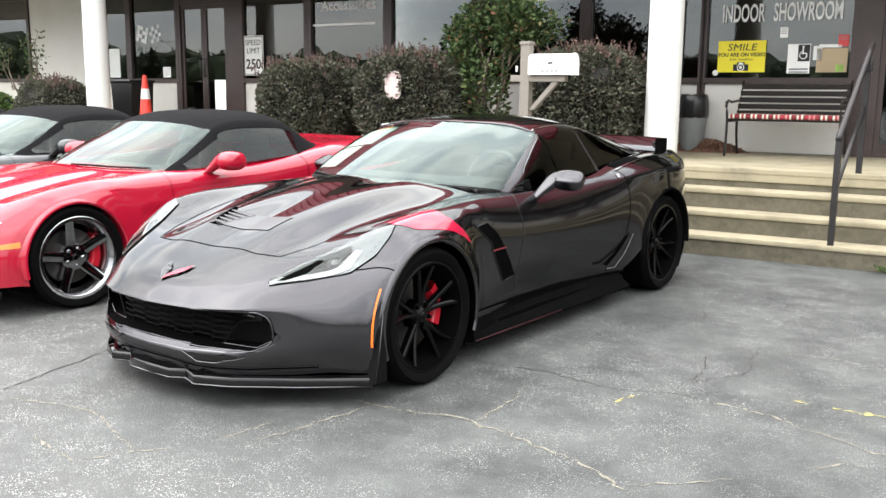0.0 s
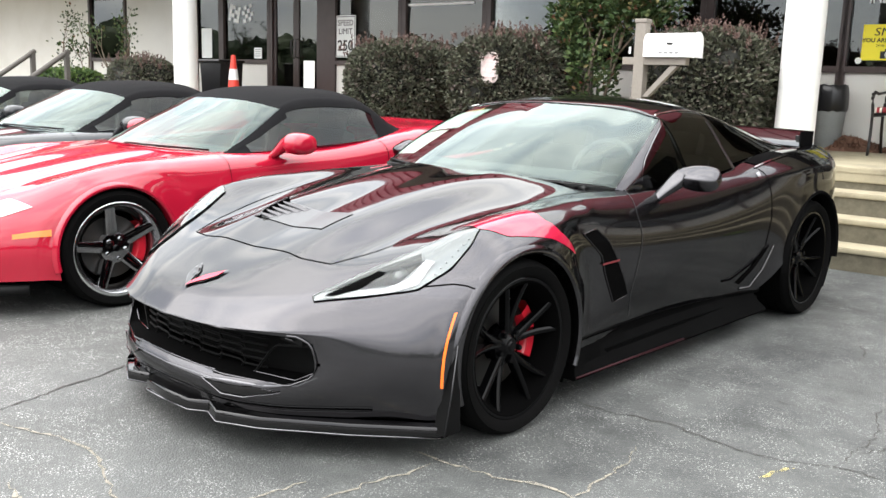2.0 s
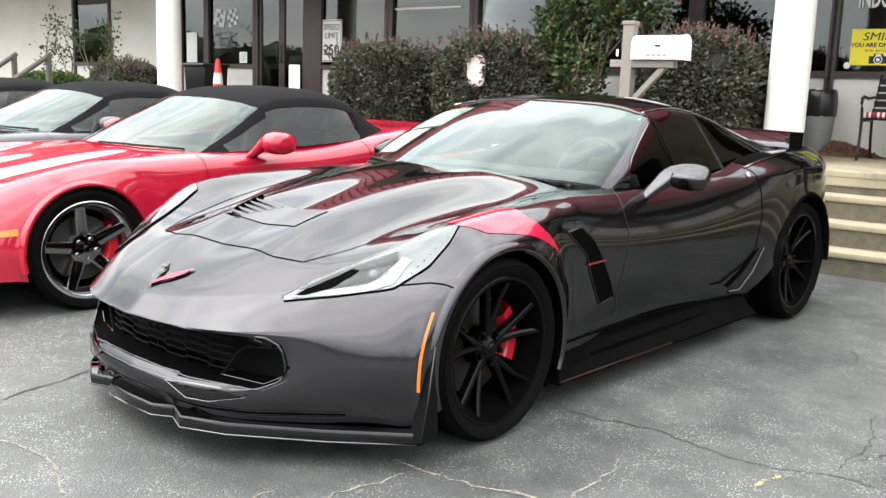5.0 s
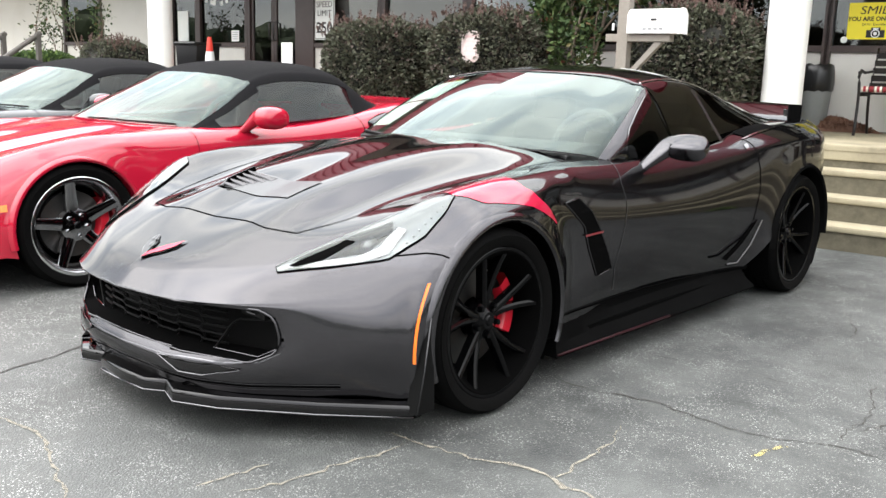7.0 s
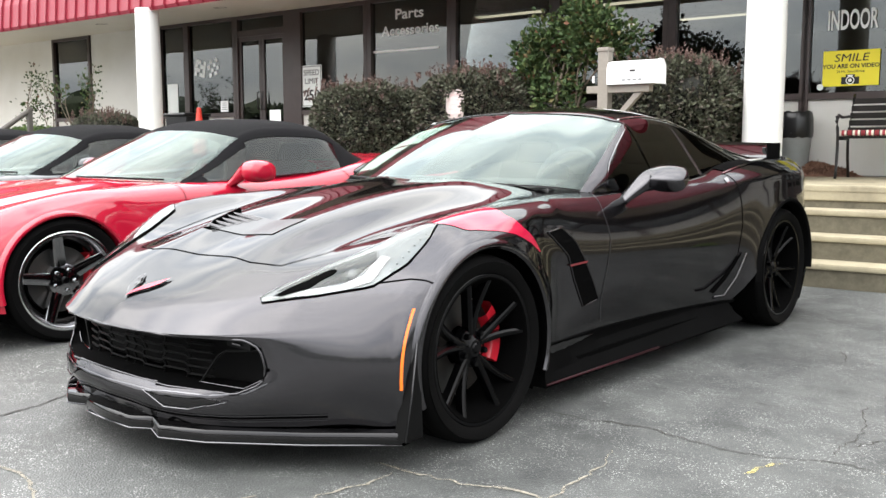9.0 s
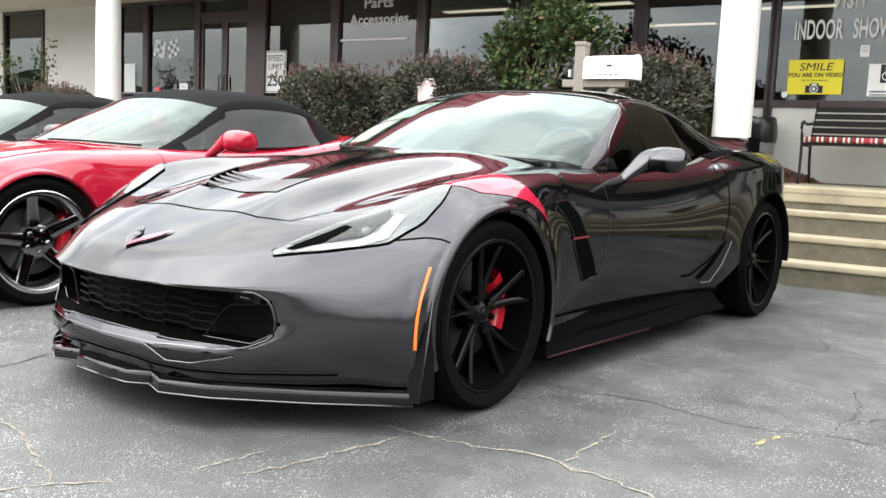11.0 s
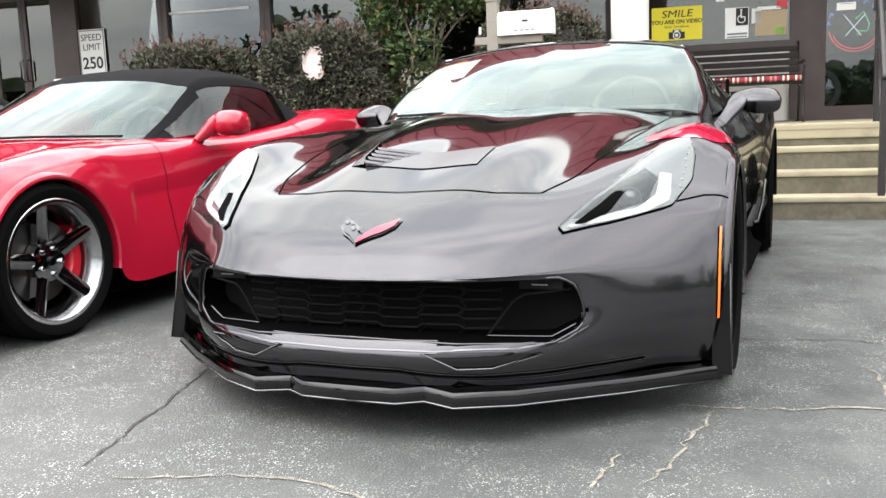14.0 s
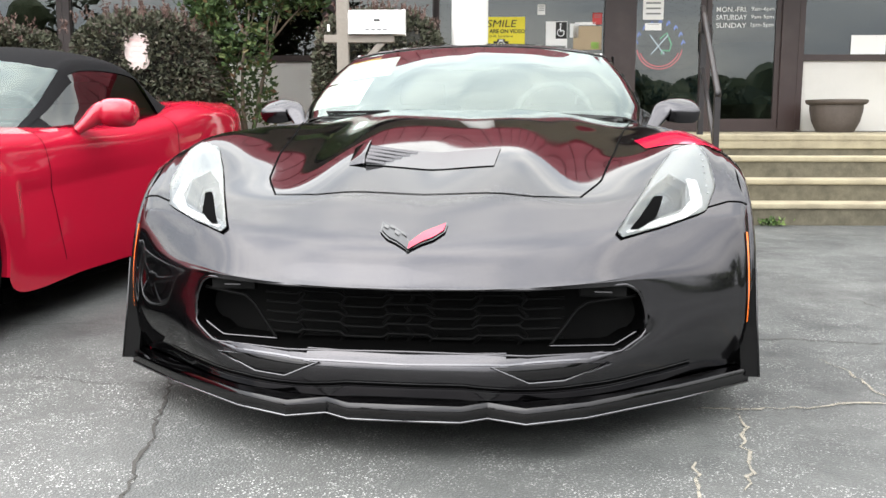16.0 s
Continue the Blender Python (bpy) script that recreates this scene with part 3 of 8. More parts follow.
DOORS = [(-9.53, -8.44), (1.51, 3.24)]
HEAD = 3.12


def build_walls():
    runs = [(U0, -15.1), (-13.76, -11.64), (12.68, U1)]
    bm = bmesh.new()
    for a, b in runs:
        box(bm, (a, 0.0, 0), (b, 0.2, SOFFIT))
    structure("wall_front", bm, M_STUCCO, "off-white stucco front wall of the building", "wall", FACADE)
    low = bmesh.new()
    for a, b in GLAZING:
        box(low, (a - 0.02, 0.01, PLAT - 0.1), (b + 0.02, 0.16, SILL - 0.06))
    structure("wall_low", low, M_STUCCO, "white low wall panels under the shop windows", "wall", FACADE)
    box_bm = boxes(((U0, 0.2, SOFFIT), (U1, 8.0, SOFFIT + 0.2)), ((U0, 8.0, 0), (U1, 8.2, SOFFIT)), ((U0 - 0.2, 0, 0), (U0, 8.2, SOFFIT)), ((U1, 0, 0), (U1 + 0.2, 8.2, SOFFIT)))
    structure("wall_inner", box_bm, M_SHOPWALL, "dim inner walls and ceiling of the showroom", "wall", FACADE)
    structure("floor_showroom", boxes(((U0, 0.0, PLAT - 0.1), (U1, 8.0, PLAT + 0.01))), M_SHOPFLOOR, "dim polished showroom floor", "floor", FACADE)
    # frames
    for n, (a, b) in enumerate(GLAZING, 1):
        ob = thing(f"window_{n}", FACADE, "large fixed shop window in a dark brown frame", "window", "shop windows", "structure")
        fr = bmesh.new()
        for lo, hi in (((a - 0.065, -0.035, PLAT + 0.02), (a, 0.09, HEAD + 0.08)), ((b, -0.035, PLAT + 0.02), (b + 0.065, 0.09, HEAD + 0.08)), ((a, -0.03, HEAD), (b, 0.085, HEAD + 0.08)), ((a, -0.03, SILL - 0.07), (b, 0.085, SILL))):
            box(fr, lo, hi)
        part("window_frame", fr, M_BROWN, ob)
        pane = part("pane", boxes(((a, 0.02, SILL), (b, 0.028, HEAD))), M_SHOPGLASS, ob)
        pane.visible_shadow = False
    fr = bmesh.new()
    for a, b in ((-9.655 + 0.065, -9.53), (-8.44, -8.06 - 0.065), (1.20 + 0.065, 1.51), (3.24, 3.50 - 0.065), (-6.695, -6.675), (-5.165, -5.145), (-3.555, -3.535), (-2.025, -1.995), (-10.87, -10.86), (-0.735, -0.785), (5.265, 5.267), (7.115, 7.117), (8.965, 8.967), (10.815, 10.817)):
        box(fr, (min(a, b), -0.03, PLAT + 0.0), (max(a, b), 0.1, HEAD + 0.08))
    structure("trim_posts", fr, M_BROWN, "dark brown painted posts between the windows", "trim", FACADE)


def glass_door(n, a, b):
    ob = thing(f"door_{n}", FACADE, "pair of glazed entrance doors in dark brown metal", "door", "entrance doors", "structure")
    top, mid = HEAD, (a + b) / 2
    head = PLAT + 2.12
    part("door_frame", boxes(((a, -0.02, head), (b, 0.09, head + 0.1)), ((a, -0.02, top), (b, 0.09, top + 0.08)), ((a, -0.025, PLAT + 0.002), (b, 0.1, PLAT + 0.03))), M_BROWN, ob)
    t = part("transom_pane", boxes(((a, 0.03, head + 0.1), (b, 0.038, top))), M_SHOPGLASS, ob)
    t.visible_shadow = False
    for x0, x1, hx in ((a, mid - 0.004, mid - 0.05), (mid + 0.004, b, mid + 0.05)):
        w = 0.06
        leaf = part("door_leaf", boxes(((x0, 0.0, PLAT + 0.03), (x0 + w, 0.05, head)), ((x1 - w, 0.0, PLAT + 0.03), (x1, 0.05, head)), ((x0 + w, 0.0, PLAT + 0.03), (x1 - w, 0.05, PLAT + 0.15)), ((x0 + w, 0.0, head - 0.07), (x1 - w, 0.05, head))), M_BROWN, ob)
        p = part("pane", boxes(((x0 + w, 0.02, PLAT + 0.15), (x1 - w, 0.026, head - 0.07))), M_SHOPGLASS, leaf)
        p.visible_shadow = False
        hb = bmesh.new()
        tube(hb, [(hx, 0.0, PLAT + 0.92), (hx, -0.06, PLAT + 0.94), (hx, -0.06, PLAT + 1.2), (hx, 0.0, PLAT + 1.22)], 0.012)
        part("door_handle", hb, M_BLACKIRON, leaf, "dark metal pull handle")


build_walls()
for n, (a, b) in enumerate(DOORS, 1):
    glass_door(n, a, b)


EAVE_V, EAVE_Z = -1.95, 3.03


def soffit_z(v):
    return SOFFIT + (SOFFIT - EAVE_Z) * v / -EAVE_V


def build_roof():
    sof = bmesh.new()
    prism(sof, [(EAVE_V + 0.02, EAVE_Z), (0.3, SOFFIT), (0.3, SOFFIT + 0.06), (EAVE_V + 0.02, EAVE_Z + 0.06)], U1 - U0, "YZ", U0)
    structure("ceiling_soffit", sof, M_SOFFIT, "painted sloping soffit over the porch", "soffit", FACADE)
    roof = thing("mansard_roof", FACADE, "curved red standing-seam metal mansard roof", "roof", kind="structure")
    step = 0.28
    prof = [(EAVE_V, EAVE_Z - 0.02), (EAVE_V - 0.03, EAVE_Z + 0.03), (EAVE_V + 0.0, EAVE_Z + 0.40), (EAVE_V + 0.10, EAVE_Z + 0.80), (EAVE_V + 0.32, EAVE_Z + 1.20), (EAVE_V + 0.68, EAVE_Z + 1.45), (EAVE_V + 1.1, EAVE_Z + 1.6)]

    def panel(w):
        bm = bmesh.new()
        cols = []
        for x, lift in ((0, 0.03), (0.012, 0.03), (0.018, 0.0), (w * 0.5, 0.004), (w - 0.002, 0.0)):
            cols.append([bm.verts.new((x, v - lift, z)) for v, z in prof])
        for c0, c1 in zip(cols, cols[1:]):
            for i in range(len(prof) - 1):
                bm.faces.new((c0[i], c1[i], c1[i + 1], c0[i + 1]))
        return bm
    data = mesh_from("roof_panel", panel(step), M_REDROOF)
    for i in range(int((U1 - U0) / step)):
        ob = new("roof_panel", data)
        ob.parent = roof
        ob.matrix_local = Matrix.Translation((U0 + i * step, 0, 0))
    part("eave_trim", boxes(((U0, EAVE_V + 0.002, EAVE_Z - 0.02), (U1, EAVE_V + 0.02, EAVE_Z + 0.06))), M_SOFFIT, roof)
    part("roof_deck", boxes(((U0, EAVE_V + 1.05, EAVE_Z + 1.45), (U1, 8.2, EAVE_Z + 1.55))), M_SHOPWALL, roof)


build_roof()


def soffit_light(u, v):
    tilt = Matrix.Rotation(math.atan((SOFFIT - EAVE_Z) / -EAVE_V), 4, "X")
    ob = thing("recessed_light", FACADE @ Matrix.Translation((u, v, soffit_z(v))) @ tilt, "unlit recessed downlight in the soffit", "ceiling light", "soffit lights")
    part("ring", lathe(bmesh.new(), [(0.075, 0.0), (0.10, 0.0), (0.10, -0.012), (0.08, -0.012), (0.075, 0.0)], 20), M_BROWN, ob)
    part("lens", lathe(bmesh.new(), [(0.001, -0.004), (0.078, -0.004), (0.078, -0.001), (0.001, -0.001)], 20), M_BROWN, ob)


for u, v in ((-11.57, -1.2), (-8.55, -1.2), (-5.5, -1.2), (-2.5, -1.2), (0.6, -1.2), (3.6, -1.2)):
    soffit_light(u, v)


def column(u, v):
    ob = thing("porch_column", FACADE @ Matrix.Translation((u, v, PLAT)), "round white painted porch column", "column", "porch columns", "structure")
    h = soffit_z(v) - PLAT + 0.02
    part("shaft", lathe(bmesh.new(), [(0.178, 0.03), (0.178, h * 0.5), (0.172, h)], 40), M_COLUMN, ob)
    part("plinth", lathe(bmesh.new(), [(0.001, 0.0), (0.19, 0.0), (0.19, 0.03), (0.178, 0.034), (0.001, 0.034)], 40), M_COLUMN, ob)


column(-0.37, -1.8)
column(-9.36, -1.9)
column(7.6, -1.9)


# ---- porch furniture ----
def handrail(u, name_label):
    ob = thing("stair_handrail", FACADE @ Matrix.Translation((u, 0, 0)), name_label, "handrail")
    y0, y1, dx = FRONT - 0.01 + 0.05, EDGE + 0.035, 0.075
    part("post", boxes(((-0.024, y0 - 0.024, RISE), (0.024, y0 + 0.024, 1.06)), bevel=0.004), M_BLACKIRON, ob)
    part("post", boxes(((dx - 0.024, y1 - 0.024, PLAT), (dx + 0.024, y1 + 0.024, 1.72)), bevel=0.004), M_BLACKIRON, ob)
    bm = bmesh.new()
    tube(bm, [(-0.003, y0 - 0.03, 1.03), (0, y0, 1.07), (dx, y1, 1.74), (dx + 0.012, y1 + 0.11, 1.83)], 0.026)
    part("top_rail", bm, M_BLACKIRON, ob)
    bm = bmesh.new()
    tube(bm, [(0, y0, 0.63), (dx, y1, 1.30)], 0.02)
    part("lower_rail", bm, M_BLACKIRON, ob)
    part("rail_clamp", boxes(((dx - 0.04, y1 - 0.05, 1.60), (dx + 0.04, y1 + 0.03, 1.70)), bevel=0.005), M_BLACKIRON, ob)


handrail(1.60, "black painted iron handrail on the entrance steps")


def bench():
    ob = thing("garden_bench", FACADE @ Matrix.Translation((0.68, -0.62, PLAT)), "dark slatted garden bench with iron arms and plaid cushion", "bench")
    w = 0.60
    for k in range(5):
        z = 0.45 + 0.075 * k
        part("back_slat", boxes(((-w, 0.20 + 0.045 * k, z), (w, 0.222 + 0.045 * k, z + 0.058)), bevel=0.006), M_SLAT, ob)
    for k in range(5):
        part("seat_slat", boxes(((-w, -0.24 + 0.09 * k, 0.395), (w, -0.17 + 0.09 * k, 0.415)), bevel=0.005), M_SLAT, ob)
    for s in (-1, 1):
        x = s * (w - 0.01)
        bm = bmesh.new()
        tube(bm, [(x, -0.30, 0.0), (x, -0.27, 0.1), (x, -0.26, 0.3), (x, -0.27, 0.42), (x, -0.30, 0.5), (x, -0.31, 0.58), (x, -0.26, 0.62), (x, -0.1, 0.6), (x, 0.25, 0.62)], 0.014)
        tube(bm, [(x, -0.31, 0.58), (x, -0.35, 0.6), (x, -0.355, 0.56), (x, -0.33, 0.545)], 0.012)
        part("arm_and_front_leg", bm, M_BLACKIRON, ob)
        bm = bmesh.new()
        tube(bm, [(x, 0.30, 0.0), (x, 0.22, 0.2), (x, 0.19, 0.4), (x, 0.42, 0.85)], 0.014)
        part("rear_leg", bm, M_BLACKIRON, ob)
        bm = bmesh.new()
        tube(bm, [(x, -0.26, 0.39), (x, 0.2, 0.39)], 0.014)
        part("seat_bearer", bm, M_BLACKIRON, ob)
    cush = thing("bench_cushion", FACADE @ Matrix.Translation((0.68, -0.62, PLAT + 0.418)), "red, white and black plaid bench cushion", "cushion")
    pad = bmesh.new()
    box(pad, (-w + 0.02, -0.27, 0), (w - 0.02, 0.17, 0.055), 0.022)
    part("pad", smooth(pad, 60), M_PLAID, cush)


def plaid_material():
    m, tree, b = principled("plaid_cloth", (0.4, 0.05, 0.05), 0.85)
    w = tree.nodes.new("ShaderNodeTexWave")
    tc = tree.nodes.new("ShaderNodeTexCoord")
    link(tree, tc.outputs["Object"], w.inputs["Vector"])
    w.wave_type, w.bands_direction, w.inputs["Scale"].default_value = "BANDS", "X", 2.6
    w.inputs["Distortion"].default_value = 0.0
    g = noise_node(tree, 5, 1, 0.5, stretch=(1, 0.2, 0.2))
    c = ramp(tree, w.outputs["Fac"], [(0.22, (0.2, 0.02, 0.025)), (0.28, (0.02, 0.02, 0.025)), (0.42, (0.02, 0.02, 0.025)), (0.46, (0.7, 0.66, 0.56)), (0.86, (0.7, 0.66, 0.56)), (0.92, (0.3, 0.03, 0.04))])
    c = blend(tree, c, (0.38, 0.03, 0.05), ramp(tree, g.outputs["Fac"], [(0.58, (0, 0, 0)), (0.66, (0.7,) * 3)]))
    link(tree, c, b.inputs["Base Color"])
    return m


M_PLAID = plaid_material()
bench()


def litter_bin(u, v):
    ob = thing("waste_bin", FACADE @ Matrix.Translation((u, v, PLAT)), "grey plastic waste bin with a black bag", "bin")
    bm = bmesh.new()
    lathe(bm, [(0.001, 0.0), (0.125, 0.0), (0.135, 0.02), (0.165, 0.44), (0.17, 0.46), (0.16, 0.46), (0.155, 0.44), (0.125, 0.03), (0.001, 0.03)], 24)
    part("tub", bm, M_BIN, ob)
    bag = bmesh.new()
    rnd = random.Random(9)
    lathe(bag, [(0.166, 0.41), (0.174, 0.42), (0.176, 0.50), (0.172, 0.60), (0.165, 0.66), (0.150, 0.685), (0.11, 0.66), (0.05, 0.58)], 28)
    for v_ in bag.verts:
        k = 1 + 0.05 * math.sin(9 * math.atan2(v_.co.y, v_.co.x)) * rnd.random()
        v_.co.x *= k
        v_.co.y *= k
        v_.co.z += rnd.uniform(-0.012, 0.012)
    part("bin_bag", bag, M_BAG, ob, "black plastic bin bag folded over the rim")


litter_bin(-0.47, -0.26)


def mulch_heap(u, v):
    rnd = random.Random(5)
    ob = thing("mulch_heap", FACADE @ Matrix.Translation((u, v, PLAT)), "low heap of brown mulch spilt beside the bin", "mulch")
    bm = bmesh.new()
    rings, last = 9, None
    for k in range(rings):
        f = k / (rings - 1)
        row = []
        for i in range(36):
            a = math.tau * i / 36
            edge = 1 + 0.18 * math.sin(3 * a + 1) + 0.10 * math.sin(7 * a)
            r = f * edge
            row.append(bm.verts.new((0.42 * r * math.cos(a), 0.17 * r * math.sin(a), 0.12 * (1 - f ** 1.6) + rnd.uniform(0, 0.012) * (1 - f) + 0.002)))
        if last:
            for i in range(36):
                bm.faces.new((last[i], last[(i + 1) % 36], row[(i + 1) % 36], row[i]))
        last = row
    bmesh.ops.remove_doubles(bm, verts=bm.verts, dist=0.002)
    part("heap", bm, M_MULCH, ob)
    chips, cs, ns = bmesh.new(), [], []
    for _ in range(500):
        a, f = rnd.uniform(0, math.tau), rnd.random() ** 0.6
        cs.append(Vector((0.46 * f * math.cos(a), 0.19 * f * math.sin(a), 0.12 * (1 - f ** 1.6) + 0.01)))
        ns.append(Vector((rnd.uniform(-0.4, 0.4), rnd.uniform(-0.4, 0.4), 1)).normalized())
    leaf_cloud(chips, cs, ns, 0.045, rnd)
    tagged(part("loose_mulch", chips, M_MULCH, ob), kind="stuff")


def planter(u, v):
    ob = thing("flower_pot", FACADE @ Matrix.Translation((u, v, PLAT)), "brown glazed round planter with a moulded rim", "planter")
    prof = [(0.001, 0), (0.19, 0), (0.2, 0.01), (0.25, 0.12), (0.275, 0.24), (0.28, 0.30), (0.31, 0.31), (0.325, 0.33), (0.325, 0.355), (0.31, 0.36), (0.29, 0.35), (0.27, 0.30), (0.001, 0.28)]
    bm = lathe(bmesh.new(), prof, 48)
    for v_ in bm.verts:
        r = math.hypot(v_.co.x, v_.co.y)
        if 0.06 < v_.co.z < 0.26 and r > 0.2:
            k = 1 + 0.012 * math.sin(16 * math.atan2(v_.co.y, v_.co.x) + 9 * v_.co.z)
            v_.co.x *= k
            v_.co.y *= k
    part("pot", bm, M_POT, ob)
    part("soil", lathe(bmesh.new(), [(0.001, 0.3), (0.15, 0.31), (0.275, 0.3)], 24), M_MULCH, ob)


planter(3.72, -0.5)


def traffic_cone(u, v):
    ob = thing("traffic_cone", FACADE @ Matrix.Translation((u, v, PLAT)), "orange rubber traffic cone with a white band", "cone")
    part("base", boxes(((-0.16, -0.16, 0), (0.16, 0.16, 0.03)), bevel=0.01), M_CONE, ob)
    part("cone_body", lathe(bmesh.new(), [(0.14, 0.03), (0.13, 0.05), (0.033, 0.90), (0.02, 0.915), (0.001, 0.915)], 24), M_CONE, ob)
    part("reflective_band", lathe(bmesh.new(), [(0.077, 0.535), (0.079, 0.535), (0.059, 0.70), (0.057, 0.70)], 24), M_WHITEVINYL, ob)


traffic_cone(-9.05, -1.25)


def dark_bin(u, v):
    ob = thing("wheeled_bin", FACADE @ Matrix.Translation((u, v, PLAT)), "black plastic wheeled bin beside the column", "bin")
    bm = bmesh.new()
    prism(bm, [(-0.2, 0.05), (0.2, 0.05), (0.26, 0.8), (-0.26, 0.8)], 0.45, "XZ", -0.22)
    part("tub", bm, M_BAG, ob)
    part("lid", boxes(((-0.28, -0.27, 0.8), (0.28, 0.26, 0.85)), bevel=0.02), M_BAG, ob)
    part("wheel", lathe(bmesh.new(), [(0.001, -0.2), (0.08, -0.2), (0.08, -0.15), (0.001, -0.15)], 16, "X", (0, 0.2, 0.08)), M_TYRE, ob)


dark_bin(-9.78, -0.9)


def mailbox():
    ob = thing("mailbox", FACADE @ Matrix.Translation((-1.46, -2.86, 0)), "white metal mailbox on a weathered wooden post", "mailbox")
    part("post", boxes(((-0.05, -0.05, 0), (0.05, 0.05, 1.87)), bevel=0.006), M_WOODPOST, ob)
    part("post_cap", boxes(((-0.058, -0.058, 1.865), (0.058, 0.058, 1.90)), bevel=0.008), M_WOODPOST, ob)
    part("arm", boxes(((-0.16, -0.045, 1.50), (0.44, 0.045, 1.565)), bevel=0.005), M_WOODPOST, ob)
    bm = bmesh.new()
    prism(bm, [(0.045, 1.22), (0.10, 1.22), (0.36, 1.49), (0.30, 1.50)], 0.06, "XZ", -0.03)
    part("brace", bm, M_WOODPOST, ob)
    w, h0, h1 = 0.085, 1.568, 1.69
    sect = [(-w, h0), (w, h0)] + [(w * math.cos(a), h1 + w * math.sin(a)) for a in [math.pi * k / 12 for k in range(13)]]
    bm = bmesh.new()
    prism(bm, sect, 0.47, "YZ", 0.055)
    part("box", smooth(bm, 40), M_WHITEMETAL, ob)
    sect2 = [(-w - 0.006, h0 - 0.004), (w + 0.006, h0 - 0.004)] + [((w + 0.006) * math.cos(a), h1 + (w + 0.006) * math.sin(a)) for a in [math.pi * k / 12 for k in range(13)]]
    bm = bmesh.new()
    prism(bm, sect2, 0.02, "YZ", 0.515)
    part("door_flap", smooth(bm, 40), M_WHITEMETAL, ob)
    part("latch", boxes(((0.275, -w - 0.008, 1.675), (0.325, -w + 0.002, 1.69))), M_BLACKIRON, ob)
    part("name_bars", boxes(*[((0.2 + 0.05 * k, -w - 0.002, 1.595), (0.235 + 0.05 * k, -w + 0.002, 1.612)) for k in range(4)]), M_BIN, ob)
    part("flag", boxes(((-0.14, 0.03, 1.6), (-0.12, 0.036, 1.66))), M_WHITEMETAL, ob)


mailbox()


# ---- signs and lettering on the glass ----
def board(name, u0, u1, z0, z1, material, label, v=-0.012, depth=0.006, category="sign"):
    ob = thing(name, FACADE @ Matrix.Translation(((u0 + u1) / 2, v, (z0 + z1) / 2)), label, category)
    w, h = (u1 - u0) / 2, (z1 - z0) / 2
    part("board", boxes(((-w, 0, -h), (w, depth, h))), material, ob)
    return ob, w, h


def letter(ob, text, size, x, z, material=None, y=-0.003, **kw):
    part("lettering", moved(writing(text, size, **kw), x, y, z), material or M_INK, ob)


sm, w, h = board("video_sign", -0.28, 0.275, 1.665, 2.035, M_YELLOW, "yellow video surveillance sign in the window")
letter(sm, "SMILE", 0.115, 0, 0.105, stretch=1.2, shear=0.15)
letter(sm, "YOU ARE ON VIDEO", 0.060, 0, 0.020, bold=0.0015)
letter(sm, "24 Hr. Surveillance", 0.036, 0, -0.035)
cam_bm = bmesh.new()
box(cam_bm, (-0.088, -0.004, -0.168), (0.088, 0, -0.092), 0.0)
box(cam_bm, (-0.045, -0.004, -0.092), (0.045, 0, -0.066), 0.0)
part("camera_picture", cam_bm, M_INK, sm)
for name_, r_, y_, mat_ in (("lens_ring", 0.043, -0.006, M_WHITEVINYL), ("lens_dark", 0.033, -0.008, M_INK), ("lens_glint", 0.018, -0.010, M_WHITEVINYL)):
    disc_ = lathe(bmesh.new(), [(0.001, 0), (r_, 0), (r_, 0.001)], 24, "X")
    part(name_, disc_, mat_, sm).matrix_local = Matrix.Translation((0.0, y_, -0.128)) @ Matrix.Rotation(radians(90), 4, "Z")
part("camera_flash", boxes(((-0.026, -0.006, -0.086), (0.026, -0.004, -0.072))), M_WHITEVINYL, sm)
badge = thing("round_badge", FACADE @ Matrix.Translation((-0.30, -0.014, 1.66)) @ Matrix.Rotation(radians(90), 4, "Z"), "small white round sticker on the glass", "sticker")
part("disc", lathe(bmesh.new(), [(0.001, -0.002), (0.034, -0.002), (0.034, 0.0), (0.001, 0.0)], 20, "X"), M_SIGNWHITE, badge)

sp, w, h = board("speed_sign", -8.065, -7.635, 1.65, 2.29, M_SIGNWHITE, "white speed limit sign in the window")
part("border", boxes(((-w + 0.012, -0.002, -h + 0.012), (w - 0.012, 0, -h + 0.022)), ((-w + 0.012, -0.002, h - 0.022), (w - 0.012, 0, h - 0.012)), ((-w + 0.012, -0.002, -h + 0.022), (-w + 0.022, 0, h - 0.022)), ((w - 0.022, -0.002, -h + 0.022), (w - 0.012, 0, h - 0.022))), M_INK, sp)
letter(sp, "SPEED", 0.125, 0, 0.205)
letter(sp, "LIMIT", 0.125, 0, 0.075)
letter(sp, "250", 0.225, 0, -0.145, bold=0.004)


def window_lettering(text, u0, u1, z, height, label, bold=0.002, behind=True):
    """White letters on the glass, fitted between u0 and u1."""
    ob = thing("window_lettering", FACADE @ Matrix.Translation(((u0 + u1) / 2, 0.014 if behind else -0.002, z)), label, "lettering")
    bm = writing(text, 1.0, bold=bold)
    xs, zs = [v.co.x for v in bm.verts], [v.co.z for v in bm.verts]
    cx, cz, kx, kz = (min(xs) + max(xs)) / 2, (min(zs) + max(zs)) / 2, (u1 - u0) / (max(xs) - min(xs)), height / (max(zs) - min(zs))
    for v in bm.verts:
        v.co = Vector(((v.co.x - cx) * kx, v.co.y, (v.co.z - cz) * kz))
    part("letters", bm, M_WHITEVINYL, ob)


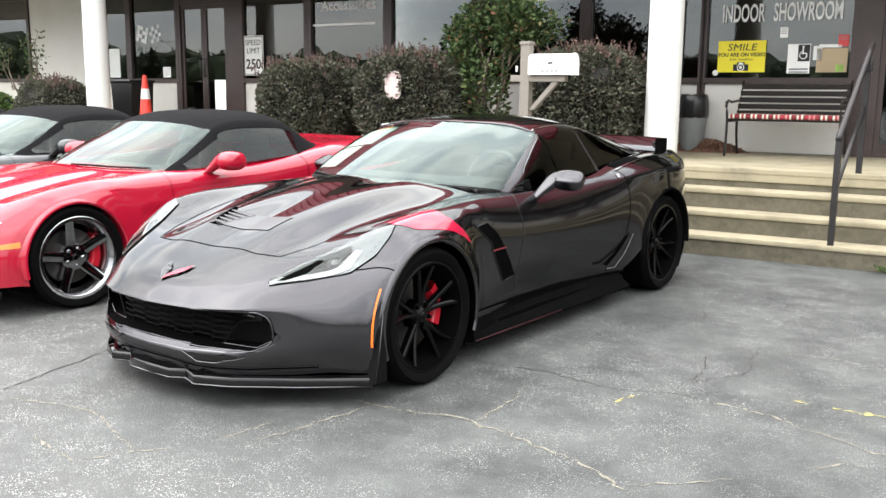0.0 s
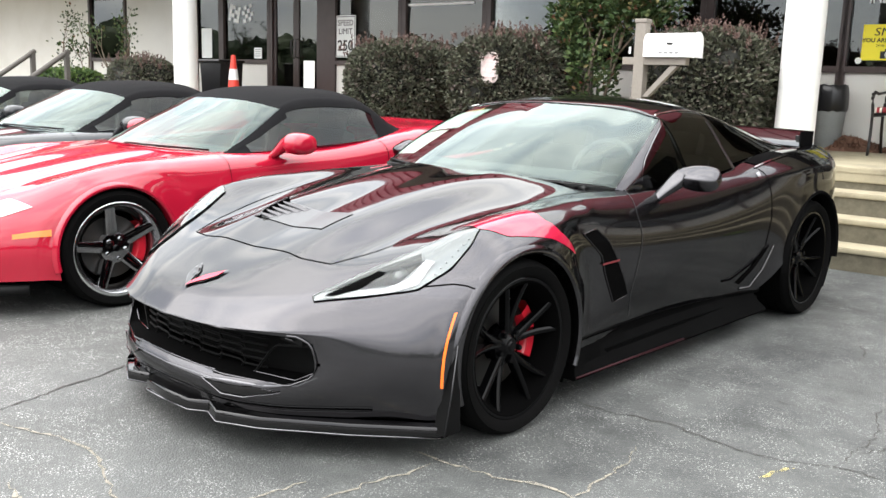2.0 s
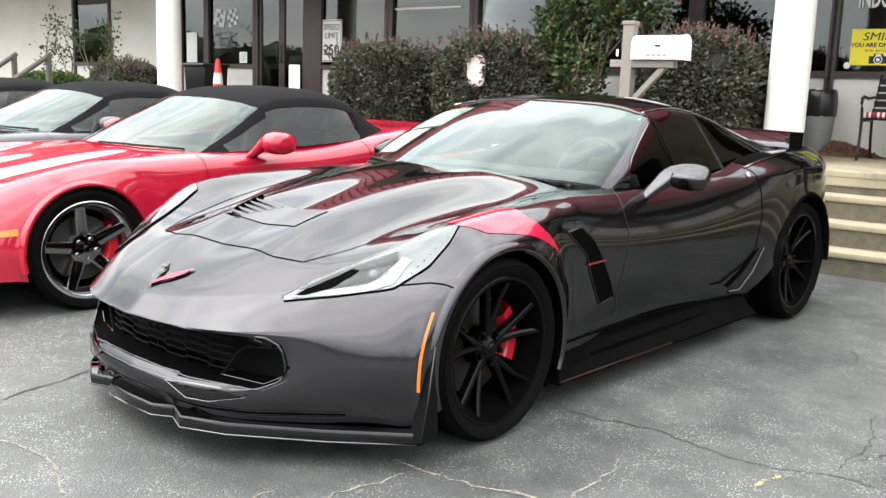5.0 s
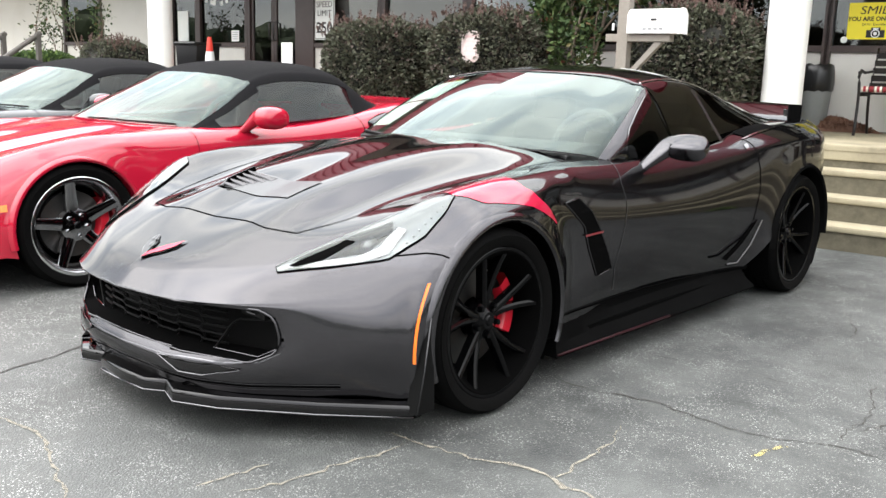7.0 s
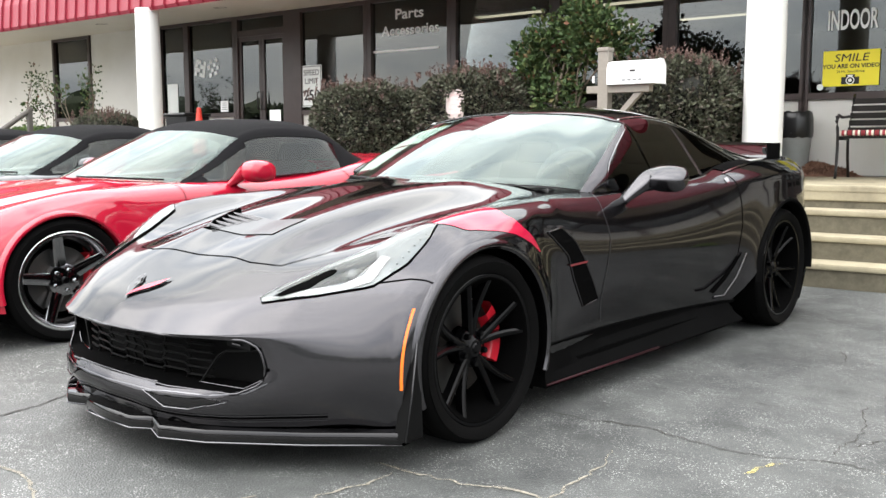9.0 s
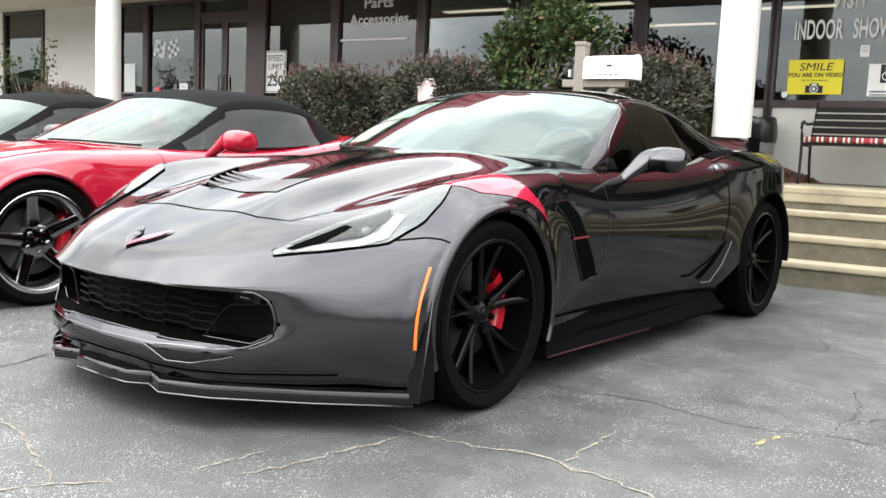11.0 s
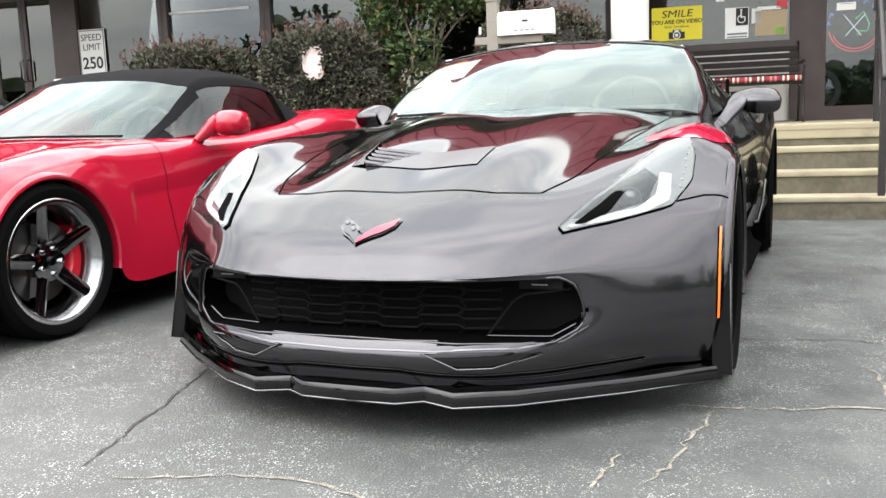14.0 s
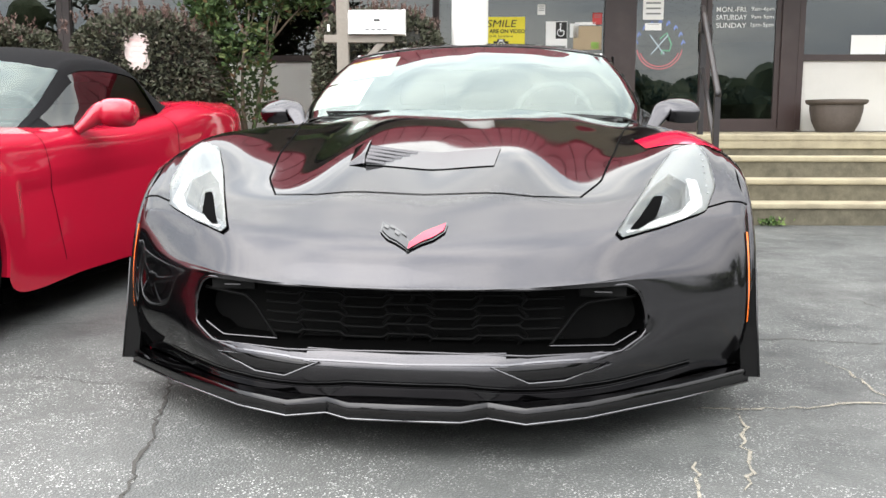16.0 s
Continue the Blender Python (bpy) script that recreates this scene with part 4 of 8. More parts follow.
window_lettering("INDOOR", -0.25, 0.24, 2.355, 0.212, "white window lettering reading indoor", 0.02, False)
window_lettering("SHOWROOM", 0.335, 1.085, 2.355, 0.212, "white window lettering reading showroom", 0.02, False)
window_lettering("VISIT", 0.10, 0.46, 2.66, 0.20, "white window lettering reading visit", 0.02, False)
window_lettering("Accessories", -6.44, -5.40, 2.70, 0.15, "white window lettering reading accessories", 0.018)
window_lettering("Parts", -6.18, -5.67, 2.93, 0.15, "white window lettering reading parts", 0.018)
for k, (day, hours) in enumerate((("MON.-FRI.", "9am-6pm"), ("SATURDAY", "9am-5pm"), ("SUNDAY", "1pm-5pm"))):
    window_lettering(day, 2.49, 2.84, 2.115 - 0.09 * k, 0.058, "white opening days lettering on the door")
    window_lettering(hours, 2.89, 3.15, 2.115 - 0.09 * k, 0.058, "white opening hours lettering on the door")


def paper(u0, u1, z0, z1, label, bars=3, material=None):
    ob, w, h = board("notice", u0, u1, z0, z1, material or M_PAPER, label, 0.008, 0.002, "notice")
    if bars:
        part("print_bars", boxes(*[((-w * 0.7, -0.001, h * (0.6 - 0.4 * k)), (w * 0.7, 0, h * (0.72 - 0.4 * k))) for k in range(bars)]), M_BIN, ob)


acc, w, h = board("access_sign", 0.52, 0.77, 1.65, 1.985, M_PAPER, "white notice with a black wheelchair symbol", 0.006)
part("symbol_plate", boxes(((-0.01, -0.002, -0.03), (0.12, 0, 0.16))), M_INK, acc)
sym = bmesh.new()
for k in range(10):
    a0, a1 = radians(100 + 24 * k), radians(100 + 24 * (k + 1))
    c = Vector((0.05, -0.0035, 0.04))
    q = [c + Vector((r * math.cos(a), 0, r * math.sin(a))) for r, a in ((0.036, a0), (0.046, a0), (0.046, a1), (0.036, a1))]
    sym.faces.new([sym.verts.new(p) for p in q])
box(sym, (0.038, -0.0045, 0.05), (0.052, -0.0025, 0.12))
box(sym, (0.05, -0.0045, 0.055), (0.085, -0.0025, 0.067))
box(sym, (0.08, -0.0045, 0.015), (0.092, -0.0025, 0.06))
box(sym, (0.036, -0.0045, 0.125), (0.056, -0.0025, 0.145))
part("wheelchair_symbol", sym, M_WHITEVINYL, acc)
part("notice_bars", boxes(((-0.1, -0.002, -0.13), (0.11, 0, -0.11)), ((-0.1, -0.002, -0.16), (0.11, 0, -0.145))), M_BIN, acc)
paper(0.80, 0.90, 1.80, 1.96, "pale green paper notice on the glass", 0, M_SIGNWHITE)
M_CARD = rough_surface("tan_cardboard", (0.42, 0.32, 0.2), (0.5, 0.4, 0.27), 0.85, 60, 3, (0.34, 0.26, 0.17), 0.4, 0.1)
paper(0.84, 1.17, 1.66, 1.93, "tan cardboard sheet behind the glass", 0, M_CARD)
paper(0.86, 1.10, 1.94, 1.975, "narrow white paper strip on the glass", 0)
paper(0.42, 0.51, 2.06, 2.18, "small printed notice on the glass", 3)
paper(1.06, 1.17, 1.95, 2.08, "small red and white notice on the glass", 2, M_REDINK)
M_LIME, _t, _b = principled("lime_paper", (0.35, 0.62, 0.12), 0.7)
paper(1.05, 1.14, 1.67, 1.75, "small lime green sticker on the glass", 0, M_LIME)
paper(1.64, 1.88, 2.0, 2.3, "white printed sheet on the door", 4)
paper(1.67, 1.86, 1.88, 1.96, "small white card on the door", 1)
paper(4.05, 4.45, 1.58, 1.82, "framed certificate standing in the window", 0)
paper(-11.46, -11.17, 1.62, 2.14, "pale sheet on the window", 0, M_SIGNWHITE)
paper(-10.03, -9.84, 1.62, 1.80, "small black and white sticker on the window", 4)
paper(-6.6, -5.4, 2.40, 2.43, "narrow white strip on the window", 0)
pl = thing("white_plate", FACADE @ Matrix.Translation((-7.42, -1.2, PLAT)), "blank white plate on a thin post", "sign")
part("post", boxes(((-0.02, 0, 0), (0.02, 0.03, 0.35)), bevel=0.003), M_BLACKIRON, pl)
part("plate", boxes(((-0.11, -0.012, 0.3), (0.11, -0.002, 0.84)), bevel=0.004), M_WHITEMETAL, pl)

# crossed flags decal
fl = thing("flag_decal", FACADE @ Matrix.Translation((-10.36, 0.012, 2.36)), "white crossed racing flags decal on the window", "decal")
dec = bmesh.new()
for s, x0 in ((-1, -0.18), (1, 0.16)):
    m = Matrix.Translation((x0, 0, 0.02)) @ Matrix.Rotation(radians(-14 * s), 4, "Y")
    for i in range(4):
        for j in range(4):
            if (i + j) % 2 == 0 or (s < 0 and i in (0, 3)):
                box(dec, (-0.14 + 0.07 * i, -0.001, -0.14 + 0.07 * j), (-0.075 + 0.07 * i, 0.001, -0.075 + 0.07 * j), 0, m)
part("flag_print", dec, M_WHITEVINYL, fl)

# neon sign inside the door
M_NEONRED, M_NEONBLUE, M_NEONGREEN, M_NEONWHITE = emitter("red_neon", (1, 0.05, 0.08), 2.2), emitter("blue_neon", (0.15, 0.3, 1), 2.0), emitter("green_neon", (0.1, 0.9, 0.35), 1.8), emitter("white_neon", (0.8, 0.95, 1.0), 1.8)
ne = thing("neon_sign", FACADE @ Matrix.Translation((1.89, 0.22, 1.72)), "round neon sign with crossed flags and a red arc", "neon sign")


def neon(name, points, mat, r=0.008):
    bm = bmesh.new()
    tube(bm, points, r, 6)
    part(name, bm, mat, ne)


neon("red_arc", [(0.27 * math.cos(a), 0, 0.27 * math.sin(a)) for a in [radians(190 + 160 * k / 16) for k in range(17)]], M_NEONRED, 0.006)
neon("red_inner_arc", [(0.24 * math.cos(a), 0, 0.24 * math.sin(a)) for a in [radians(200 + 140 * k / 16) for k in range(17)]], M_NEONRED, 0.006)
for k in range(9):
    a = radians(172 - 20.5 * k)
    c = Vector((0.28 * math.cos(a), 0, 0.28 * math.sin(a)))
    neon("blue_mark", [c + Vector((-0.02, 0, -0.025)), c + Vector((0, 0, 0.025)), c + Vector((0.02, 0, -0.01))], M_NEONBLUE, 0.008)
neon("white_staff", [(-0.12, 0, 0.13), (0.06, 0, -0.1)], M_NEONWHITE, 0.006)
neon("white_staff", [(0.10, 0, 0.13), (-0.10, 0, -0.1)], M_NEONWHITE, 0.006)
neon("green_flag", [(0.0, 0, 0.08), (0.08, 0, 0.15), (0.14, 0, 0.02), (0.12, 0, -0.06), (0.04, 0, -0.05), (0.02, 0, -0.1)], M_NEONGREEN, 0.006)
part("support", boxes(((-0.27, 0.02, -0.01), (0.27, 0.03, 0.01)), ((-0.006, 0.02, 0.0), (0.006, 0.03, 1.25))), M_BLACKIRON, ne)


def strip_light(u, v):
    ob = thing("fluorescent_light", FACADE @ Matrix.Translation((u, v, SOFFIT - 0.02)), "lit fluorescent ceiling strip in the showroom", "ceiling light", "showroom lights")
    part("tray", boxes(((-0.62, -0.1, -0.04), (0.62, 0.1, 0.0))), M_WHITEMETAL, ob)
    part("diffuser", boxes(((-0.6, -0.085, -0.052), (0.6, 0.085, -0.042))), M_TUBE, ob)


for u, v in ((-5.6, 2.2), (-3.6, 2.2), (-5.0, 4.4), (-3.0, 4.4), (-1.0, 3.2), (3.8, 3.4)):
    strip_light(u, v)


def classic_car():
    """The old blue car that shows dimly behind the entrance door."""
    ob = thing("classic_car", FACADE @ Matrix.Translation((2.2, 1.6, PLAT + 0.012)), "dark blue classic car with whitewall tyres indoors", "car")
    M_TEAL = car_paint("dark_blue_paint", (0.012, 0.04, 0.06), 0.1, 0.3, 0.1)
    bm = bmesh.new()
    outline = [(-1.6, 0.32), (-1.55, 0.62), (-0.9, 0.78), (0.0, 0.80), (0.4, 0.82), (0.75, 1.15), (1.7, 1.18), (2.2, 0.88), (3.0, 0.8), (3.05, 0.35)]
    prism(bm, outline, 1.5, "XZ", 0.0)
    bmesh.ops.bevel(bm, geom=bm.edges[:], offset=0.05, segments=2, affect="EDGES")
    part("body", smooth(bm, 50), M_TEAL, ob)
    for x in (-0.55, 2.0):
        wh = part("wheel", lathe(bmesh.new(), [(0.001, -0.09), (0.3, -0.09), (0.34, -0.06), (0.34, 0.06), (0.3, 0.09), (0.001, 0.09)], 28, "X"), M_TYRE, ob)
        wh.matrix_local = Matrix.Translation((x, -0.02, 0.34)) @ Matrix.Rotation(radians(90), 4, "Z")
        part("whitewall", lathe(bmesh.new(), [(0.2, -0.1), (0.27, -0.102), (0.27, -0.098)], 28, "X"), M_WHITEVINYL, wh)
        part("hub_cap", lathe(bmesh.new(), [(0.001, -0.13), (0.08, -0.12), (0.17, -0.1), (0.19, -0.095)], 28, "X"), M_CHROME, wh)


classic_car()


# ---- cars ----
from mathutils.bvhtree import BVHTree


def spline(points, t):
    """Catmull-Rom through points at t from 0 to len - 1."""
    n = len(points)
    i = min(int(t), n - 2)
    f = t - i
    p1, p2 = points[i], points[i + 1]
    p0 = points[i - 1] if i > 0 else p1 * 2 - p2
    p3 = points[i + 2] if i + 2 < n else p2 * 2 - p1
    return 0.5 * (2 * p1 + (p2 - p0) * f + (2 * p0 - 5 * p1 + 4 * p2 - p3) * f * f + (3 * p1 - p0 - 3 * p2 + p3) * f ** 3)


def door_front(b):
    """How far out the door window's front edge lies at b along the glasshouse."""
    line = [(0.0, 4.97), (0.35, 4.93), (0.6, 4.72), (1.0, 4.30), (1.5, 4.06), (2.2, 3.97), (3.3, 3.90)]
    for (b0, a0), (b1, a1) in zip(line, line[1:]):
        if b <= b1:
            return a0 + (a1 - a0) * (b - b0) / (b1 - b0)
    return line[-1][1]


def strip(sheet, inner, outer, b0, b1, lift=0.0, m=8):
    """A piece of a sheet between two lines that run along it."""
    bm, last = bmesh.new(), None
    n = max(8, round((b1 - b0) * 8))
    for j in range(n + 1):
        b = b0 + (b1 - b0) * j / n
        row = [bm.verts.new(sheet.at(inner(b) + (outer(b) - inner(b)) * i / m, b)) for i in range(m + 1)]
        if last:
            for i in range(m):
                bm.faces.new((last[i], last[i + 1], row[i + 1], row[i]))
        last = row
    bm.normal_update()
    for v in bm.verts:
        v.co += v.normal * lift
    for f in bm.faces:
        f.smooth = True
    return bm


class Sheet:
    """A smooth half surface through rows of control points, which run from the centre line outwards."""

    def __init__(self, rows):
        self.rows = [[Vector(p) for p in r] for r in rows]

    def at(self, a, b):
        """a across from 0 to the last column, b along from 0 to the last row."""
        return spline([spline(r, a) for r in self.rows], b)

    def bmesh(self, a0=0, a1=None, b0=0, b1=None, per=6, drop=None, both=True, lift=0.0):
        a1 = len(self.rows[0]) - 1 if a1 is None else a1
        b1 = len(self.rows) - 1 if b1 is None else b1
        na, nb = max(2, round((a1 - a0) * per)), max(2, round((b1 - b0) * per))
        grid = []
        for j in range(nb + 1):
            b = b0 + (b1 - b0) * j / nb
            across = [[spline(r, a0 + (a1 - a0) * i / na) for r in self.rows] for i in range(na + 1)] if j == 0 else across
            grid.append([spline(across[i], b) for i in range(na + 1)])
        bm = bmesh.new()
        for s in ((1, -1) if both else (1,)):
            vs = [[bm.verts.new((p.x * s, p.y, p.z)) for p in row] for row in grid]
            for j in range(nb):
                for i in range(na):
                    q = [vs[j][i], vs[j][i + 1], vs[j + 1][i + 1], vs[j + 1][i]]
                    mid = sum((v.co for v in q), Vector()) / 4
                    if drop and drop(Vector((abs(mid.x), mid.y, mid.z))):
                        continue
                    bm.faces.new(q if s > 0 else q[::-1])
        bmesh.ops.remove_doubles(bm, verts=bm.verts, dist=1e-4)
        loose = [v for v in bm.verts if not v.link_faces]
        bmesh.ops.delete(bm, geom=loose, context="VERTS")
        if lift:
            bm.normal_update()
            for v in bm.verts:
                v.co += v.normal * lift
        for f in bm.faces:
            f.smooth = True
        return bm


def inside(poly, x, z):
    hit = False
    for (x0, z0), (x1, z1) in zip(poly, poly[1:] + poly[:1]):
        if (z0 > z) != (z1 > z) and x < (x1 - x0) * (z - z0) / (z1 - z0) + x0:
            hit = not hit
    return hit


def along(points, n):
    """n + 1 places evenly along a polyline."""
    pts = [Vector(p) for p in points]
    lens = [(b - a).length for a, b in zip(pts, pts[1:])]
    total, out = sum(lens), []
    for k in range(n + 1):
        d = total * k / n
        for i, l in enumerate(lens):
            if d <= l or i == len(lens) - 1:
                out.append(pts[i].lerp(pts[i + 1], min(1, d / l) if l else 0))
                break
            d -= l
    return out


def outward(near, normal):
    """The normal turned away from the car's middle."""
    middle = Vector((0, min(max(near.y, 0.0), 2.7), 0.4))
    return -normal if normal.dot(near - middle) < 0 else normal


def patch(tree, edge_a, edge_b, n=16, m=8, lift=0.004, side=1):
    """A skin on the body between two polylines."""
    a, b = along(edge_a, n), along(edge_b, n)
    bm = bmesh.new()
    rows = []
    for p, q in zip(a, b):
        row = []
        for k in range(m + 1):
            c = p.lerp(q, k / m)
            near, normal, _, _ = tree.find_nearest(c)
            normal = outward(near, normal)
            row.append(bm.verts.new(((near.x + normal.x * lift) * side, near.y + normal.y * lift, near.z + normal.z * lift)))
        rows.append(row)
    for r0, r1 in zip(rows, rows[1:]):
        for k in range(m):
            bm.faces.new((r0[k], r0[k + 1], r1[k + 1], r1[k]) if side > 0 else (r0[k + 1], r0[k], r1[k], r1[k + 1]))
    for f in bm.faces:
        f.smooth = True
    return bm


def seam(tree, points, width=0.005, lift=0.0015, n=40, sides=(1, -1)):
    """A thin strip on the body, for shut lines and painted edge highlights."""
    pts = along(points, n)
    bm = bmesh.new()
    for s in sides:
        last = None
        for i, p in enumerate(pts):
            d = (pts[min(i + 1, n)] - pts[max(i - 1, 0)]).normalized()
            near, normal, _, _ = tree.find_nearest(p)
            normal = outward(near, normal)
            side = d.cross(normal).normalized() * width / 2
            c = near + normal * lift
            pair = [bm.verts.new((v.x * s, v.y, v.z)) for v in (c + side, c - side)]
            if last:
                bm.faces.new((last[0], last[1], pair[1], pair[0]))
            last = pair
    bmesh.ops.recalc_face_normals(bm, faces=bm.faces)
    return bm


def bvh_of(bm):
    bm.normal_update()
    return BVHTree.FromBMesh(bm)


# control rows of the coupe's body, from the bumper over the top to the tail
def coupe_rows(arch=0.372, rear=0.392):
    def fa(angle, x):          # on the front arch
        return (x, -arch * math.cos(radians(angle)), 0.328 + arch * math.sin(radians(angle)))

    def ra(angle, x):
        return (x, 2.71 - rear * math.cos(radians(angle)), 0.338 + rear * math.sin(radians(angle)))
    return [
        [(0, -0.852, 0.147), (0.25, -0.835, 0.147), (0.45, -0.768, 0.147), (0.62, -0.640, 0.147), (0.77, -0.500, 0.147), (0.862, -0.425, 0.147), (0.90, -0.378, 0.147), fa(-26, 0.925)],
        [(0, -0.886, 0.236), (0.25, -0.869, 0.236), (0.45, -0.796, 0.238), (0.62, -0.680, 0.245), (0.776, -0.546, 0.25), (0.868, -0.458, 0.255), (0.905, -0.402, 0.26), fa(-11, 0.928)],
        [(0, -0.806, 0.345), (0.25, -0.788, 0.345), (0.45, -0.735, 0.35), (0.61, -0.674, 0.35), (0.77, -0.556, 0.345), (0.866, -0.464, 0.345), (0.905, -0.40, 0.35), fa(4, 0.930)],
        [(0, -0.895, 0.432), (0.25, -0.870, 0.436), (0.44, -0.800, 0.44), (0.60, -0.672, 0.44), (0.76, -0.536, 0.44), (0.862, -0.438, 0.435), (0.903, -0.378, 0.435), fa(19, 0.930)],
        [(0, -0.800, 0.514), (0.25, -0.775, 0.516), (0.44, -0.705, 0.525), (0.57, -0.605, 0.545), (0.73, -0.470, 0.555), (0.854, -0.388, 0.541), (0.913, -0.343, 0.533), fa(34, 0.932)],
        [(0, -0.500, 0.632), (0.25, -0.490, 0.640), (0.44, -0.470, 0.628), (0.59, -0.400, 0.640), (0.755, -0.310, 0.660), (0.864, -0.262, 0.640), (0.917, -0.236, 0.629), fa(54, 0.935)],
        [(0, -0.220, 0.716), (0.25, -0.215, 0.736), (0.44, -0.200, 0.690), (0.61, -0.160, 0.712), (0.79, -0.110, 0.758), (0.88, -0.092, 0.728), (0.926, -0.080, 0.706), fa(78, 0.938)],
        [(0, 0.060, 0.790), (0.25, 0.060, 0.798), (0.44, 0.065, 0.745), (0.61, 0.075, 0.748), (0.78, 0.09, 0.794), (0.88, 0.095, 0.760), (0.928, 0.09, 0.72), fa(103, 0.940)],
        [(0, 0.340, 0.842), (0.25, 0.340, 0.846), (0.44, 0.335, 0.798), (0.61, 0.320, 0.780), (0.775, 0.310, 0.806), (0.868, 0.295, 0.775), (0.922, 0.27, 0.68), fa(133, 0.938)],
        [(0, 0.580, 0.872), (0.25, 0.580, 0.874), (0.44, 0.560, 0.842), (0.61, 0.520, 0.812), (0.762, 0.490, 0.815), (0.845, 0.46, 0.780), (0.890, 0.42, 0.55), fa(172, 0.932)],
        [(0, 0.740, 0.882), (0.25, 0.740, 0.882), (0.44, 0.730, 0.862), (0.61, 0.710, 0.832), (0.755, 0.690, 0.820), (0.832, 0.67, 0.785), (0.872, 0.62, 0.40), (0.89, 0.42, 0.16)],
        [(0, 1.00, 0.865), (0.25, 1.00, 0.865), (0.44, 1.00, 0.86), (0.61, 1.00, 0.845), (0.742, 1.00, 0.825), (0.822, 1.00, 0.785), (0.880, 0.98, 0.42), (0.81, 0.90, 0.16)],
        [(0, 1.50, 0.84), (0.25, 1.50, 0.84), (0.44, 1.50, 0.84), (0.61, 1.50, 0.84), (0.735, 1.50, 0.838), (0.825, 1.50, 0.795), (0.892, 1.50, 0.42), (0.80, 1.50, 0.16)],
        [(0, 1.95, 0.86), (0.25, 1.95, 0.86), (0.44, 1.95, 0.87), (0.61, 1.95, 0.875), (0.755, 1.95, 0.878), (0.860, 1.95, 0.83), (0.905, 1.98, 0.42), (0.84, 2.05, 0.16)],
        [(0, 2.25, 0.89), (0.25, 2.25, 0.89), (0.44, 2.25, 0.90), (0.62, 2.25, 0.91), (0.790, 2.25, 0.925), (0.918, 2.25, 0.865), (0.950, 2.29, 0.55), ra(4, 0.965)],
        [(0, 2.47, 0.91), (0.25, 2.47, 0.91), (0.44, 2.47, 0.92), (0.63, 2.47, 0.93), (0.800, 2.47, 0.945), (0.938, 2.47, 0.885), (0.968, 2.46, 0.76), ra(50, 0.975)],
        [(0, 2.71, 0.93), (0.25, 2.71, 0.93), (0.44, 2.71, 0.935), (0.63, 2.71, 0.945), (0.800, 2.71, 0.955), (0.945, 2.71, 0.89), (0.972, 2.71, 0.80), ra(90, 0.978)],
        [(0, 2.95, 0.94), (0.25, 2.95, 0.94), (0.44, 2.95, 0.945), (0.63, 2.95, 0.95), (0.790, 2.95, 0.955), (0.928, 2.95, 0.885), (0.962, 2.96, 0.76), ra(130, 0.970)],
        [(0, 3.15, 0.945), (0.25, 3.15, 0.945), (0.44, 3.15, 0.95), (0.62, 3.15, 0.95), (0.770, 3.15, 0.945), (0.895, 3.13, 0.87), (0.93, 3.12, 0.55), ra(176, 0.955)],
        [(0, 3.45, 0.945), (0.25, 3.44, 0.945), (0.43, 3.42, 0.945), (0.60, 3.40, 0.94), (0.725, 3.37, 0.93), (0.832, 3.32, 0.85), (0.875, 3.27, 0.5), (0.90, 3.22, 0.18)],
        [(0, 3.58, 0.62), (0.25, 3.57, 0.62), (0.43, 3.55, 0.62), (0.60, 3.51, 0.62), (0.715, 3.46, 0.62), (0.80, 3.40, 0.6), (0.85, 3.33, 0.4), (0.88, 3.26, 0.17)],
        [(0, 3.50, 0.20), (0.25, 3.50, 0.2), (0.43, 3.48, 0.2), (0.60, 3.45, 0.2), (0.70, 3.41, 0.2), (0.78, 3.37, 0.19), (0.83, 3.32, 0.18), (0.86, 3.27, 0.16)],
    ]


